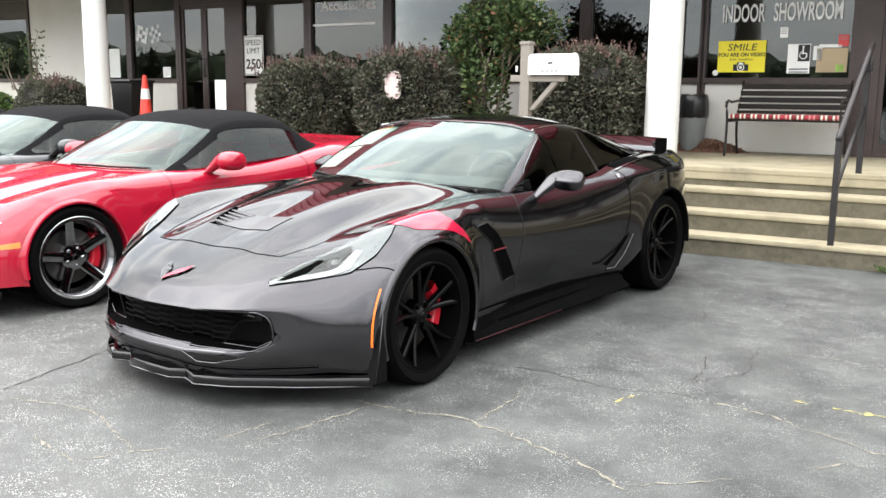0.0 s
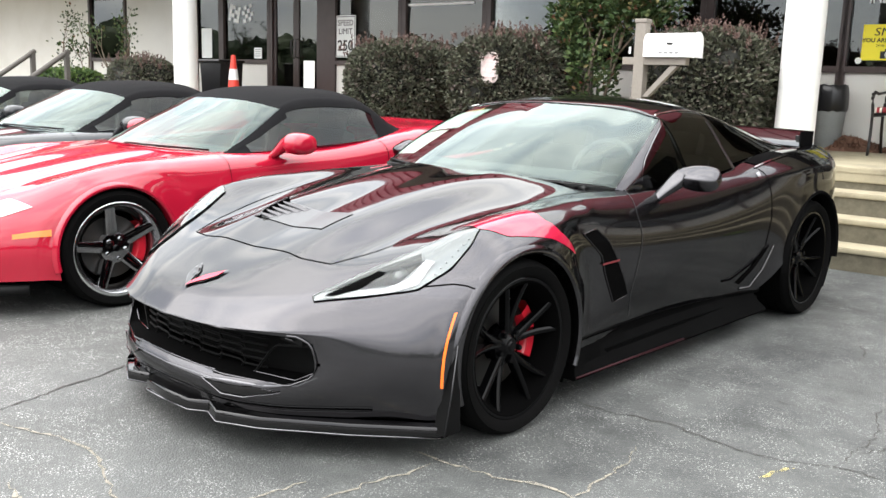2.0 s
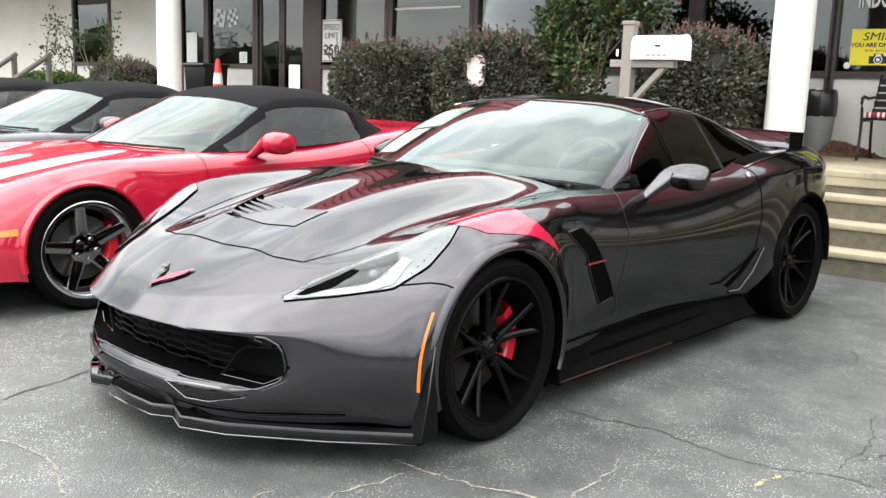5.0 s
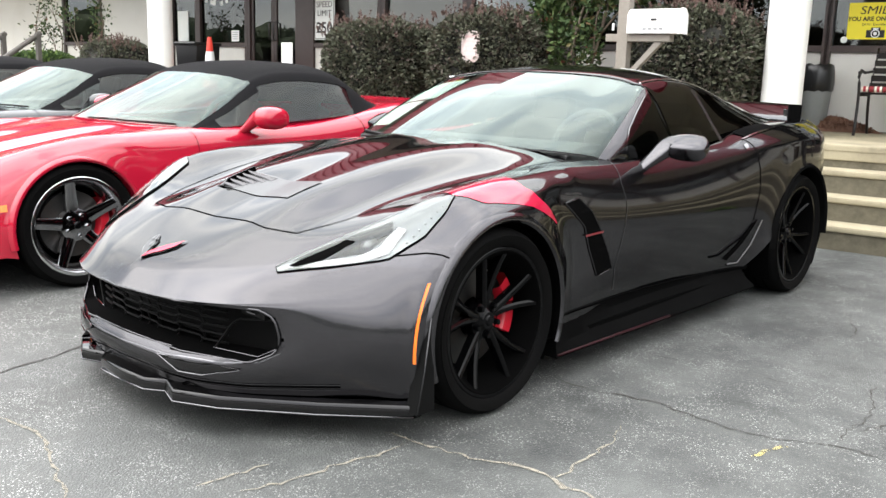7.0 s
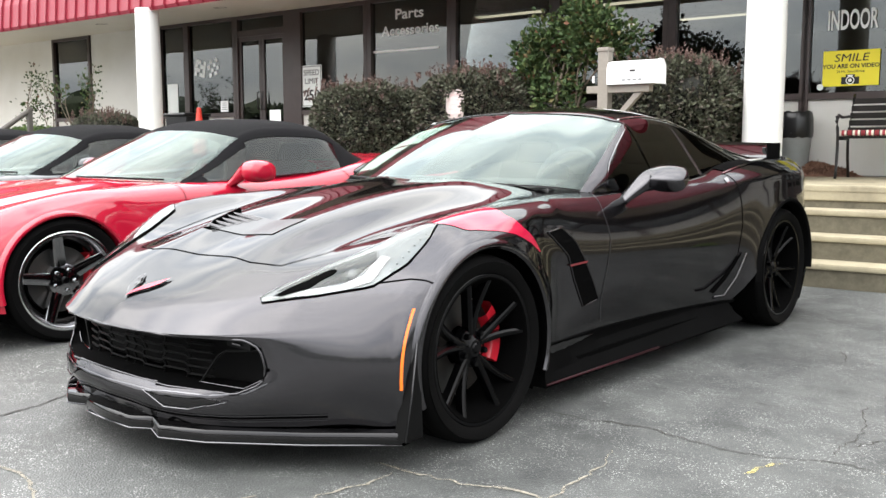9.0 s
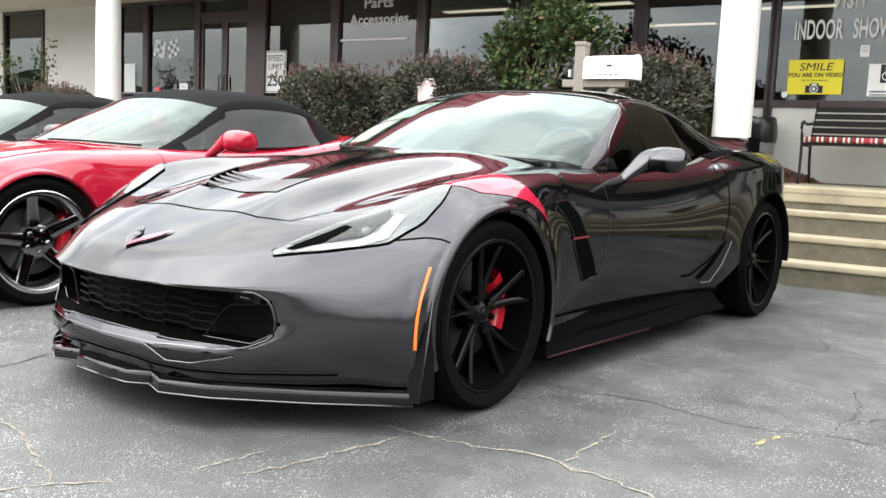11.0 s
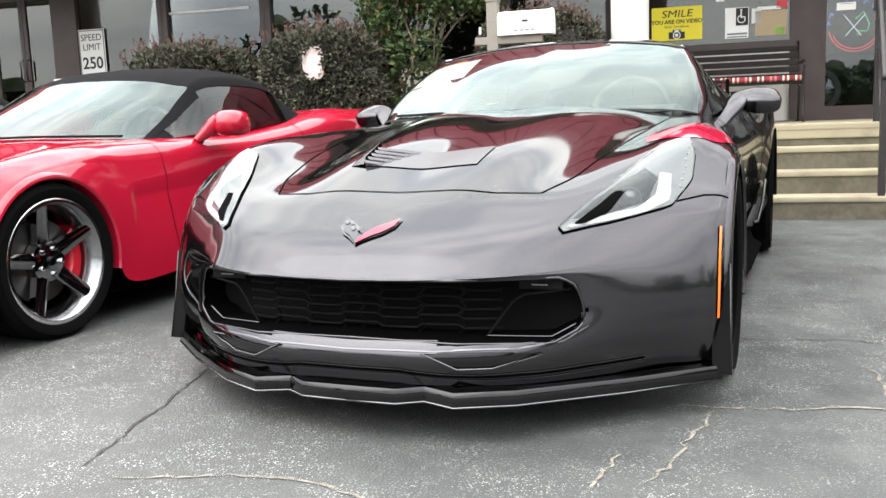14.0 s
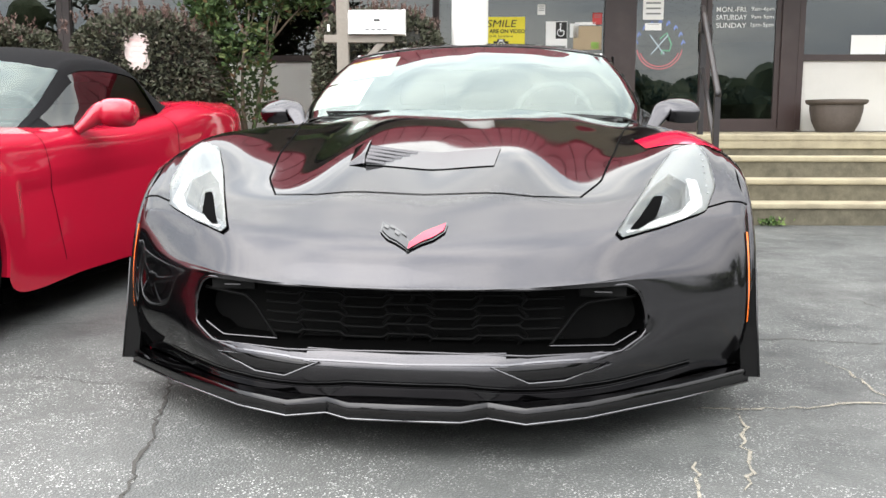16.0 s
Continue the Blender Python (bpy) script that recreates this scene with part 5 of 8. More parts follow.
def cabin_rows():
    """The coupe's glasshouse: windscreen, roof and hatch, out to the belt line."""
    return [
        [(0, 0.60, 0.868), (0.25, 0.625, 0.866), (0.48, 0.73, 0.852), (0.64, 0.87, 0.838), (0.720, 0.98, 0.824), (0.745, 1.02, 0.818)],
        [(0, 0.84, 0.985), (0.25, 0.862, 0.981), (0.46, 0.95, 0.965), (0.61, 1.06, 0.936), (0.692, 1.14, 0.905), (0.772, 1.16, 0.826)],
        [(0, 1.08, 1.090), (0.25, 1.10, 1.086), (0.44, 1.17, 1.068), (0.58, 1.26, 1.035), (0.660, 1.31, 1.000), (0.780, 1.31, 0.834)],
        [(0, 1.34, 1.180), (0.25, 1.355, 1.174), (0.43, 1.41, 1.156), (0.55, 1.46, 1.128), (0.625, 1.48, 1.090), (0.785, 1.48, 0.842)],
        [(0, 1.46, 1.208), (0.25, 1.47, 1.202), (0.42, 1.50, 1.184), (0.54, 1.53, 1.155), (0.615, 1.54, 1.112), (0.785, 1.54, 0.846)],
        [(0, 1.80, 1.236), (0.25, 1.80, 1.228), (0.42, 1.80, 1.208), (0.53, 1.80, 1.178), (0.602, 1.80, 1.130), (0.785, 1.80, 0.860)],
        [(0, 2.15, 1.215), (0.25, 2.15, 1.206), (0.41, 2.15, 1.183), (0.52, 2.15, 1.150), (0.595, 2.15, 1.102), (0.770, 2.13, 0.895)],
        [(0, 2.50, 1.155), (0.25, 2.50, 1.145), (0.41, 2.50, 1.120), (0.52, 2.50, 1.085), (0.600, 2.50, 1.040), (0.735, 2.45, 0.935)],
        [(0, 2.85, 1.065), (0.25, 2.85, 1.056), (0.41, 2.85, 1.035), (0.53, 2.85, 1.006), (0.615, 2.83, 0.976), (0.69, 2.78, 0.948)],
        [(0, 3.22, 0.955), (0.25, 3.22, 0.953), (0.41, 3.20, 0.95), (0.54, 3.18, 0.946), (0.62, 3.15, 0.94), (0.66, 3.10, 0.938)],
    ]


def tyre(parent, width, radius, rim, inner):
    """A tyre with rounded shoulders on the x axis; +x is its outer face."""
    w = width / 2
    prof = [(rim, -w * 0.86), (rim + 0.03, -w), (radius - 0.03, -w), (radius - 0.008, -w * 0.9), (radius, -w * 0.7), (radius, w * 0.7), (radius - 0.006, w * 0.88), (radius - 0.022, w * 0.98), (rim + 0.045, w * 1.02), (rim + 0.012, w * 0.97), (rim, w * 0.88), (rim - 0.006, w * 0.7)]
    bm = lathe(bmesh.new(), prof, 64, "X")
    ob = part("tyre", bm, M_TYRE, parent)
    groove = bmesh.new()
    for gx in (-0.45, -0.15, 0.15, 0.45):
        lathe(groove, [(radius + 0.0005, w * gx - 0.006), (radius + 0.0005, w * gx + 0.006)], 48, "X")
    part("tread_groove", groove, M_VOID, ob)
    return ob


def spoke(bm, angle, r0, r1, w0, w1, x0, x1, twist=0.0, depth=0.03):
    """One wheel spoke from the hub to the rim, with a raised ridge."""
    rows = []
    for k in range(6):
        f = k / 5
        r, w, x = r0 + (r1 - r0) * f, w0 + (w1 - w0) * f, x0 + (x1 - x0) * (f ** 1.6)
        a = angle + twist * f
        d, t = Vector((0, math.cos(a), math.sin(a))), Vector((0, -math.sin(a), math.cos(a)))
        c = d * r
        rows.append([bm.verts.new(c + t * s * w + Vector((x + h, 0, 0))) for s, h in ((-0.5, -depth), (-0.5, -0.006), (-0.22, 0.0), (0.22, 0.0), (0.5, -0.006), (0.5, -depth))])
    for r_a, r_b in zip(rows, rows[1:]):
        for i in range(6):
            bm.faces.new((r_a[i], r_a[(i + 1) % 6], r_b[(i + 1) % 6], r_b[i]))
    bm.faces.new(rows[-1])
    bm.faces.new(rows[0][::-1])


def wheel(car, x, y, z, side, radius, rim, width, style, turn=0.0, caliper_angle=10):
    ob = part("wheel", lathe(bmesh.new(), [(rim - 0.012, -width * 0.42), (rim - 0.03, -width * 0.2), (rim - 0.035, width * 0.2), (rim - 0.012, width * 0.40), (rim + 0.004, width * 0.445), (rim + 0.006, width * 0.46), (rim - 0.012, width * 0.462), (rim - 0.02, width * 0.43), (rim - 0.05, width * 0.2), (rim - 0.05, -width * 0.3), (rim - 0.012, -width * 0.42)], 64, "X"), M_VOID if style == "split" else M_BARREL, car)
    tyre(ob, width, radius, rim, 0)
    lip = lathe(bmesh.new(), [(rim - 0.018, width * 0.40), (rim - 0.008, width * 0.462), (rim + 0.002, width * 0.466), (rim + 0.006, width * 0.455)], 64, "X")
    part("rim_lip", lip, M_BLACKRIM if style == "split" else M_CHROME, ob)
    face = width * 0.36
    bm = bmesh.new()
    if style == "split":
        for k in range(5):
            a = math.tau * k / 5 + turn
            for s in (-1, 1):
                spoke(bm, a + s * 0.09, 0.035, rim - 0.006, 0.026, 0.024, face - 0.022, width * 0.435, s * 0.16, 0.035)
        lathe(bm, [(0.001, face - 0.012), (0.03, face - 0.012), (0.036, face - 0.018), (0.07, face - 0.03), (0.075, face - 0.06)], 30, "X")
        part("spokes", bm, M_BLACKRIM, ob, "gloss black split spokes")
    else:
        for k in range(5):
            a = math.tau * k / 5 + turn
            spoke(bm, a, 0.04, rim - 0.006, 0.070, 0.052, face - 0.03, width * 0.425, 0, 0.04)
        lathe(bm, [(0.001, face - 0.018), (0.05, face - 0.02), (0.085, face - 0.03), (0.09, face - 0.07)], 30, "X")
        part("spokes", bm, M_SPOKE, ob, "five-spoke chrome face, dark reflections put into its colour")
    cap = lathe(bmesh.new(), [(0.001, face - 0.006), (0.014, face - 0.007), (0.019, face - 0.012), (0.019, face - 0.02)], 24, "X")
    part("hub_cap", cap, M_BLACKRIM, ob)
    for k in range(5):
        a = math.tau * (k + 0.5) / 5 + turn
        nut = lathe(bmesh.new(), [(0.001, face - 0.008), (0.009, face - 0.009), (0.011, face - 0.014), (0.011, face - 0.035)], 8, "X", (0, 0.057 * math.cos(a), 0.057 * math.sin(a)))
        part("wheel_nut", nut, M_BLACKRIM if style == "split" else M_CHROME, ob)
    disc = lathe(bmesh.new(), [(0.07, -0.015), (0.175, -0.015), (0.175, 0.012), (0.07, 0.012), (0.07, -0.015)], 48, "X")
    part("brake_disc", disc, M_STEEL, ob)
    cal = bmesh.new()
    c0 = radians(caliper_angle)
    lathe(cal, [(0.130, -0.05), (0.192, -0.05), (0.204, -0.02), (0.204, 0.03), (0.19, 0.048), (0.145, 0.048), (0.130, 0.03), (0.130, -0.05)], 14, "X", (0, 0, 0), c0 - 0.60, 1.20)
    part("caliper", cal, M_CALIPER, ob, "red brake caliper")
    back = lathe(bmesh.new(), [(0.001, -0.06), (rim - 0.04, -0.065)], 32, "X")
    part("back_plate", back, M_VOID, ob)
    m = Matrix.Translation((x, y, z))
    if side < 0:
        m = m @ Matrix.Rotation(math.pi, 4, "Z")
    ob.matrix_local = m
    return ob


def arch_ring(car, y, z, r, x, start, sweep, name="arch_flare", material=None, lip=0.032):
    for s in (1, -1):
        bm = bmesh.new()
        prof = [(r - 0.012, x - 0.06), (r - 0.010, x + 0.000), (r - 0.002, x + 0.008), (r + 0.008, x + 0.007), (r + lip, x - 0.003), (r + lip + 0.006, x - 0.02)]
        lathe(bm, prof, 40, "X", (0, y, z), start, sweep)
        if s < 0:
            for v in bm.verts:
                v.co.x = -v.co.x
            bmesh.ops.reverse_faces(bm, faces=bm.faces)
        part(name, bm, material or M_CARBON, car)
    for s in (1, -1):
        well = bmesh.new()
        # The liner's colour carries the shade inside the well.
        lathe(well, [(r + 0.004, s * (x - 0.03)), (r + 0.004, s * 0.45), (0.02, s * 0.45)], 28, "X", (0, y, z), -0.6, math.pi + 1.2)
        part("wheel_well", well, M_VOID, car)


def mirror(car, s, at, material, stalk_from, size=1.0, power=0.5):
    """A wing mirror on a thick swept arm."""
    x, y, z = at
    a = Vector(stalk_from)
    path = [(a, 0.030, 0.016), (a.lerp(Vector((x - 0.16, y - 0.05, z)), 0.45) + Vector((-0.004, 0, -0.004)), 0.034, 0.022), (Vector((x - 0.165, y - 0.045, z - 0.004)), 0.052, 0.034), (Vector((x - 0.13, y - 0.03, z + 0.002)), 0.070, 0.046), (Vector((x - 0.08, y - 0.02, z + 0.002)), 0.078, 0.050), (Vector((x - 0.035, y - 0.010, z)), 0.074, 0.047), (Vector((x - 0.012, y - 0.006, z)), 0.062, 0.040), (Vector((x + 0.002, y - 0.003, z)), 0.040, 0.026), (Vector((x + 0.008, y - 0.002, z)), 0.014, 0.009)]
    centres = [p for p, _, _ in path]
    shell, rings = bmesh.new(), []
    fine = 3
    for k in range((len(path) - 1) * fine + 1):
        t = k / fine
        c = spline(centres, t)
        q = spline([Vector((ry, rz, 0)) for _, ry, rz in path], t) * size
        d = (spline(centres, min(t + 0.05, len(path) - 1)) - spline(centres, max(t - 0.05, 0))).normalized()
        up = (Vector((0, 0, 1)) - d * d.z).normalized()
        side = d.cross(up).normalized()
        if power < 0.6:                       # the housing leans forward
            side, up = side * 0.88 - up * 0.47, up * 0.88 + side * 0.47
        ring = []
        for i in range(20):
            u = math.tau * i / 20
            cy, cz = math.cos(u), math.sin(u)
            p = c + side * q.x * math.copysign(abs(cy) ** power, cy) + up * q.y * math.copysign(abs(cz) ** power, cz)
            ring.append(shell.verts.new((s * p.x, p.y, p.z)))
        rings.append(ring)
    for r0, r1 in zip(rings, rings[1:]):
        for i in range(20):
            shell.faces.new((r0[i], r0[(i + 1) % 20], r1[(i + 1) % 20], r1[i]))
    shell.faces.new(rings[0])
    shell.faces.new(rings[-1])
    bmesh.ops.recalc_face_normals(shell, faces=shell.faces)
    ob = part("wing_mirror", smooth(shell, 60), material, car, "wing mirror on a swept arm in body colour")
    lo, hi = sorted((s * (x - 0.12), s * (x - 0.05)))
    part("mirror_glass", boxes(((lo, y + 0.040 * size, z - 0.022), (hi, y + (0.066 if power < 0.6 else 0.05) * size, z + 0.022)), bevel=0.003), M_CHROME, ob)


def steering_wheel(car, x, y, z):
    bm = bmesh.new()
    ring = [(0.185 * math.cos(math.tau * k / 28), 0, 0.185 * math.sin(math.tau * k / 28)) for k in range(29)]
    tube(bm, ring, 0.015, 8, False)
    tube(bm, [(-0.17, 0, 0), (0.17, 0, 0)], 0.018, 6)
    tube(bm, [(0, 0, 0), (0, 0, -0.17)], 0.018, 6)
    ob = part("steering_wheel", bm, M_INTERIOR, car)
    ob.matrix_local = Matrix.Translation((x, y, z)) @ Matrix.Rotation(radians(-22), 4, "X")


def seat(car, x, y):
    bm = bmesh.new()
    box(bm, (x - 0.24, y - 0.25, 0.30), (x + 0.24, y + 0.2, 0.45), 0.04)
    m = Matrix.Translation((x, y + 0.22, 0.40)) @ Matrix.Rotation(radians(-18), 4, "X")
    box(bm, (-0.23, -0.06, 0), (0.23, 0.07, 0.55), 0.05, m)
    box(bm, (-0.13, -0.04, 0.54), (0.13, 0.05, 0.68), 0.035, m)
    part("seat", smooth(bm, 50), M_INTERIOR, car)


def fair(bm):
    """Evens out the skin: more on the bumper's corners and the doors than elsewhere."""
    free = [v for v in bm.verts if not v.is_boundary]
    corner = [v for v in free if abs(v.co.x) > 0.64 and v.co.y < -0.15 and v.co.z < 0.56]
    flank = [v for v in free if abs(v.co.x) > 0.78 and 0.55 < v.co.y < 3.3 and v.co.z < 0.84]
    for group, times in ((free, 2), (corner, 90), (flank, 40)):
        for _ in range(times):
            bmesh.ops.smooth_vert(bm, verts=group, factor=0.5, use_axis_x=True, use_axis_y=True, use_axis_z=True)
    return bm


MARK0 = 7.04
SKIRT_TOP = (0.265, 0.212)
GRILLE = [(0.0, 0.272), (0.3, 0.264), (0.53, 0.256), (0.595, 0.29), (0.605, 0.33), (0.585, 0.40), (0.55, 0.426), (0.3, 0.433), (0.0, 0.434)]


def grey_coupe():
    car = thing("sports_coupe", Matrix(), "dark grey metallic sports coupe with red fender hash stripes", "car")
    rows, proud = coupe_rows(), {9: 0.010, 10: 0.020, 11: 0.028, 12: 0.030, 13: 0.018}
    for k, r in enumerate(rows):
        p = spline([Vector(q) for q in r], 5.45)
        p.x += proud.get(k, 0.0)
        x, y, z = r[6]
        if 10 <= k <= 13:
            r[6] = (x - 0.016, y, z)
        elif k < 4:
            r[6] = (x + 0.011, y - 0.010, z)
        r.insert(6, p)
    rows.insert(5, [spline([Vector(rows[k][i]) for k in (3, 4, 5, 6)], 1.5) for i in range(len(rows[0]))])
    # a tight fold along the lip over the grille
    low, lip, high = ([Vector(p) for p in rows[k]] for k in (2, 3, 4))
    soft = [min(1.0, max(0.0, (i - 2) / 2)) for i in range(len(lip))]        # it fades towards the corners
    above = [spline([Vector(rows[k][i]) for k in (2, 3, 4, 5)], 1.3) for i in range(len(lip))]
    below = [spline([Vector(rows[k][i]) for k in (1, 2, 3, 4)], 1.7) for i in range(len(lip))]
    rows.insert(4, [p.lerp(q, 0.10).lerp(a, f) for p, q, a, f in zip(lip, high, above, soft)])
    rows.insert(3, [p.lerp(q, 0.10).lerp(a, f) for p, q, a, f in zip(lip, low, below, soft)])
    glasshouse = [[Vector(p) for p in r] for r in cabin_rows()]
    for r, k in zip(glasshouse, (0.4, 1.0, 1.0, 0.65, 0.3)):
        r[4] += Vector((0.045, -0.080, 0.004)) * k
        r[3] += Vector((0.024, -0.042, 0.003)) * k
    for r in glasshouse[:5]:
        r[1].y += 0.012
        r[2] += Vector((0, 0.004, 0.004))
        r[3] += Vector((0, -0.030, 0.007))
    sheet, cabin = Sheet(rows), Sheet(glasshouse)
    full = fair(sheet.bmesh(per=9))
    tree = bvh_of(full)
    in_grille = lambda p: p.y < -0.5 and inside(GRILLE, p.x, p.z)
    bay_in = [(0.545, -0.60, 0.557), (0.585, -0.495, 0.602), (0.640, -0.375, 0.645), (0.700, -0.29, 0.68)]
    bay_out = [(0.60, -0.565, 0.560), (0.668, -0.495, 0.576), (0.728, -0.432, 0.592), (0.745, -0.33, 0.655)]
    bay_plan = [(x, y) for x, y, z in bay_in + bay_out[::-1]]
    in_lamp = lambda p: p.y < -0.2 and p.z > 0.5 and inside(bay_plan, p.x, p.y)
    under_cabin = lambda p: 0.78 < p.y < 3.0 and p.x < 0.60 and p.z > 0.7
    gone = []
    for f in full.faces:
        c = f.calc_center_median()
        c.x = abs(c.x)
        if in_grille(c) or under_cabin(c) or in_lamp(c):
            gone.append(f)
    bmesh.ops.delete(full, geom=gone, context="FACES")
    part("body", full, M_GREY, car)
    ctree = bvh_of(cabin.bmesh(per=8))
    # glasshouse
    ws = part("windscreen", cabin.bmesh(0, 3.72, 0.06, 3.25, 8), M_WINDSCREEN, car, "windscreen reflecting the overcast sky")
    ws.visible_shadow = False
    for a0, a1, b0, b1 in ((3.54, 3.72, 0.06, 3.25), (0, 3.54, 3.14, 3.25), (0, 3.54, 0.06, 0.16)):
        part("windscreen_border", cabin.bmesh(a0, a1, b0, b1, 8, lift=-0.004), M_VOID, car)
    part("roof", cabin.bmesh(0, 3.86, 3.25, 6.3, 8), M_GREY, car)
    for s in (1, -1):
        pil = strip(cabin, lambda b: 3.72, door_front, 0.0, 3.30)
        rail = strip(cabin, lambda b: 3.82, lambda b: 3.94 + 0.14 * max(0, b - 6.0) / 2.8, 3.25, 8.8)
        win = strip(cabin, lambda b: max(3.92, door_front(b)), lambda b: 4.97, 0.12, 5.52)
        quarter = strip(cabin, lambda b: 3.92 + 0.14 * max(0, b - 6.0) / 2.8, lambda b: 4.9, 5.62, 8.6)
        post = strip(cabin, lambda b: 3.92, lambda b: 5.0, 5.52, 5.62)
        edge = strip(cabin, lambda b: door_front(b) - 0.03, lambda b: door_front(b), 0.35, 3.2, 0.0035)
        for bm_ in (pil, rail, win, quarter, post, edge):
            if s < 0:
                for v in bm_.verts:
                    v.co.x = -v.co.x
                bmesh.ops.reverse_faces(bm_, faces=bm_.faces)
        part("windscreen_pillar", pil, M_GREY, car)
        part("roof_rail", rail, M_GREY, car)
        part("window_edge", edge, M_DARKCHROME, car)
        part("door_window", win, M_SIDEGLASS, car, "dark tinted door window")
        part("quarter_window", quarter, M_SIDEGLASS, car)
        part("window_post", post, M_SMOKED, car)
        # Chrome tube paints the sky's highlight along the roof edge.
        trim = bmesh.new()
        tube(trim, [(s * p.x, p.y, p.z) for p in [cabin.at(3.45 + 0.75 * min(1, max(0, b - 5.6) / 1.6), b) + Vector((0.002, 0, 0.003)) for b in [3.5 + 5.0 * k / 40 for k in range(41)]]], 0.004, 6)
        part("roof_edge_highlight", trim, M_CHROME, car)
    hatch = part("hatch_glass", cabin.bmesh(0, 3.86, 6.3, 8.6, 8), M_SIDEGLASS, car)
    part("hatch_tail", cabin.bmesh(0, 5.0, 8.6, 9.0, 8), M_GREY, car)
    part("cowl_panel", cabin.bmesh(0, 4.2, -0.0, 0.06, 8), M_MATTE, car)
    # windscreen surround
    band = bmesh.new()
    tube(band, [cabin.at(a, 3.25) * 1 + Vector((0, 0, 0.002)) for a in [3.75 * k / 20 for k in range(21)]], 0.003, 6)
    tube(band, [Vector((-p.x, p.y, p.z)) for p in [cabin.at(a, 3.25) + Vector((0, 0, 0.002)) for a in [3.75 * k / 20 for k in range(21)]]], 0.003, 6)
    part("windscreen_header", band, M_GLOSSBLACK, car)
    # interior
    part("cabin_floor", boxes(((-0.7, 0.75, 0.2), (0.7, 2.6, 0.26)), ((-0.68, 2.2, 0.26), (0.68, 2.4, 0.86))), M_VOID, car)
    dash = bmesh.new()
    prism(dash, [(0.78, 0.84), (0.95, 0.88), (1.18, 0.87), (1.28, 0.78), (1.25, 0.5), (0.78, 0.5)], 1.32, "YZ", -0.66)
    bmesh.ops.bevel(dash, geom=dash.edges[:], offset=0.03, segments=3, affect="EDGES")
    part("dashboard", smooth(dash, 50), M_INTERIOR, car)
    steering_wheel(car, 0.37, 1.36, 0.84)
    seat(car, 0.37, 1.75)
    seat(car, -0.37, 1.75)
    # papers behind the windscreen
    for a0, a1, b0, b1 in ((1.6, 3.6, 1.7, 2.75), (2.0, 3.66, 0.5, 1.62)):
        stick, rows = bmesh.new(), []
        for k in range(7):
            row = [cabin.at(a0 + (a1 - a0) * i / 6, b0 + (b1 - b0) * k / 6) for i in range(7)]
            rows.append([stick.verts.new((-p.x, p.y + 0.006, p.z - 0.006)) for p in row])
        for r0, r1 in zip(rows, rows[1:]):
            for i in range(6):
                stick.faces.new((r0[i], r0[i + 1], r1[i + 1], r1[i]))
        part("price_sheet", stick, M_PAPER, car, "white price sheet behind the windscreen")
    for s, a0, a1, b0, b1, mat in ((-1, 2.3, 3.62, 2.80, 3.12, 0), (1, 3.3, 3.6, 2.95, 3.1, 1)):
        q = [cabin.at(a, b) for a, b in ((a0, b0), (a1, b0), (a1, b1), (a0, b1))]
        one = bmesh.new()
        one.faces.new([one.verts.new((s * p.x, p.y + 0.012, p.z - 0.012)) for p in q])
        part("sticker", one, M_PAPER if mat else M_ORANGEPAPER, car, "small white sticker" if mat else "orange sheet behind the windscreen")
    mir = bmesh.new()
    box(mir, (-0.12, 1.25, 1.07), (0.12, 1.28, 1.13), 0.012)
    part("inner_mirror", mir, M_INTERIOR, car)
    # shut lines
    part("hood_shut_line", seam(tree, [(0, -0.505, 0.632), (0.2, -0.50, 0.64), (0.30, -0.515, 0.636), (0.436, -0.484, 0.631), (0.50, -0.33, 0.66), (0.56, 0.0, 0.74), (0.61, 0.35, 0.79), (0.66, 0.62, 0.83), (0.70, 0.80, 0.83)], 0.0055), M_VOID, car)
    for s in (1, -1):
        # Pale on the +x side, to paint the glint of that door's edge.
        part("door_shut_line", seam(tree, [(0.77, 0.94, 0.825), (0.835, 0.905, 0.735), (0.85, 0.92, 0.637), (0.866, 0.895, 0.498), (0.875, 0.875, 0.382), (0.873, 0.90, 0.28)], 0.0045, sides=(s,)), M_EMBLEM if s > 0 else M_VOID, car)
    for s in (1, -1):
        part("door_rear_line", seam(tree, [(0.84, 2.10, 0.90), (0.90, 2.137, 0.833), (0.919, 2.162, 0.732), (0.926, 2.175, 0.62), (0.926, 2.15, 0.47)], 0.006, sides=(s,)), M_VOID, car)
    for s in (1, -1):
        part("bumper_line", seam(tree, [(0.79, -0.40, 0.60), (0.86, -0.30, 0.59), (0.925, -0.24, 0.575)], 0.005, sides=(s,)), M_VOID, car)
    # hood vent: a satin panel, with louvres that rise towards the far side
    vent = part("hood_vent", patch(tree, [(-0.200, -0.322, 0.71), (0.185, -0.322, 0.71)], [(-0.218, -0.165, 0.755), (0.198, -0.165, 0.755)], 28, 10, 0.0030), M_VENTFLOOR, car, "recessed hood vent with body-coloured louvres")

    def on_hood(x, y, lift):
        near, nrm, _, _ = tree.find_nearest(Vector((x, y, 0.73)))
        return near + outward(near, nrm) * lift
    # The near-black wall paints the shaded gaps beside the louvres.
    wall, lip = bmesh.new(), bmesh.new()
    last = None
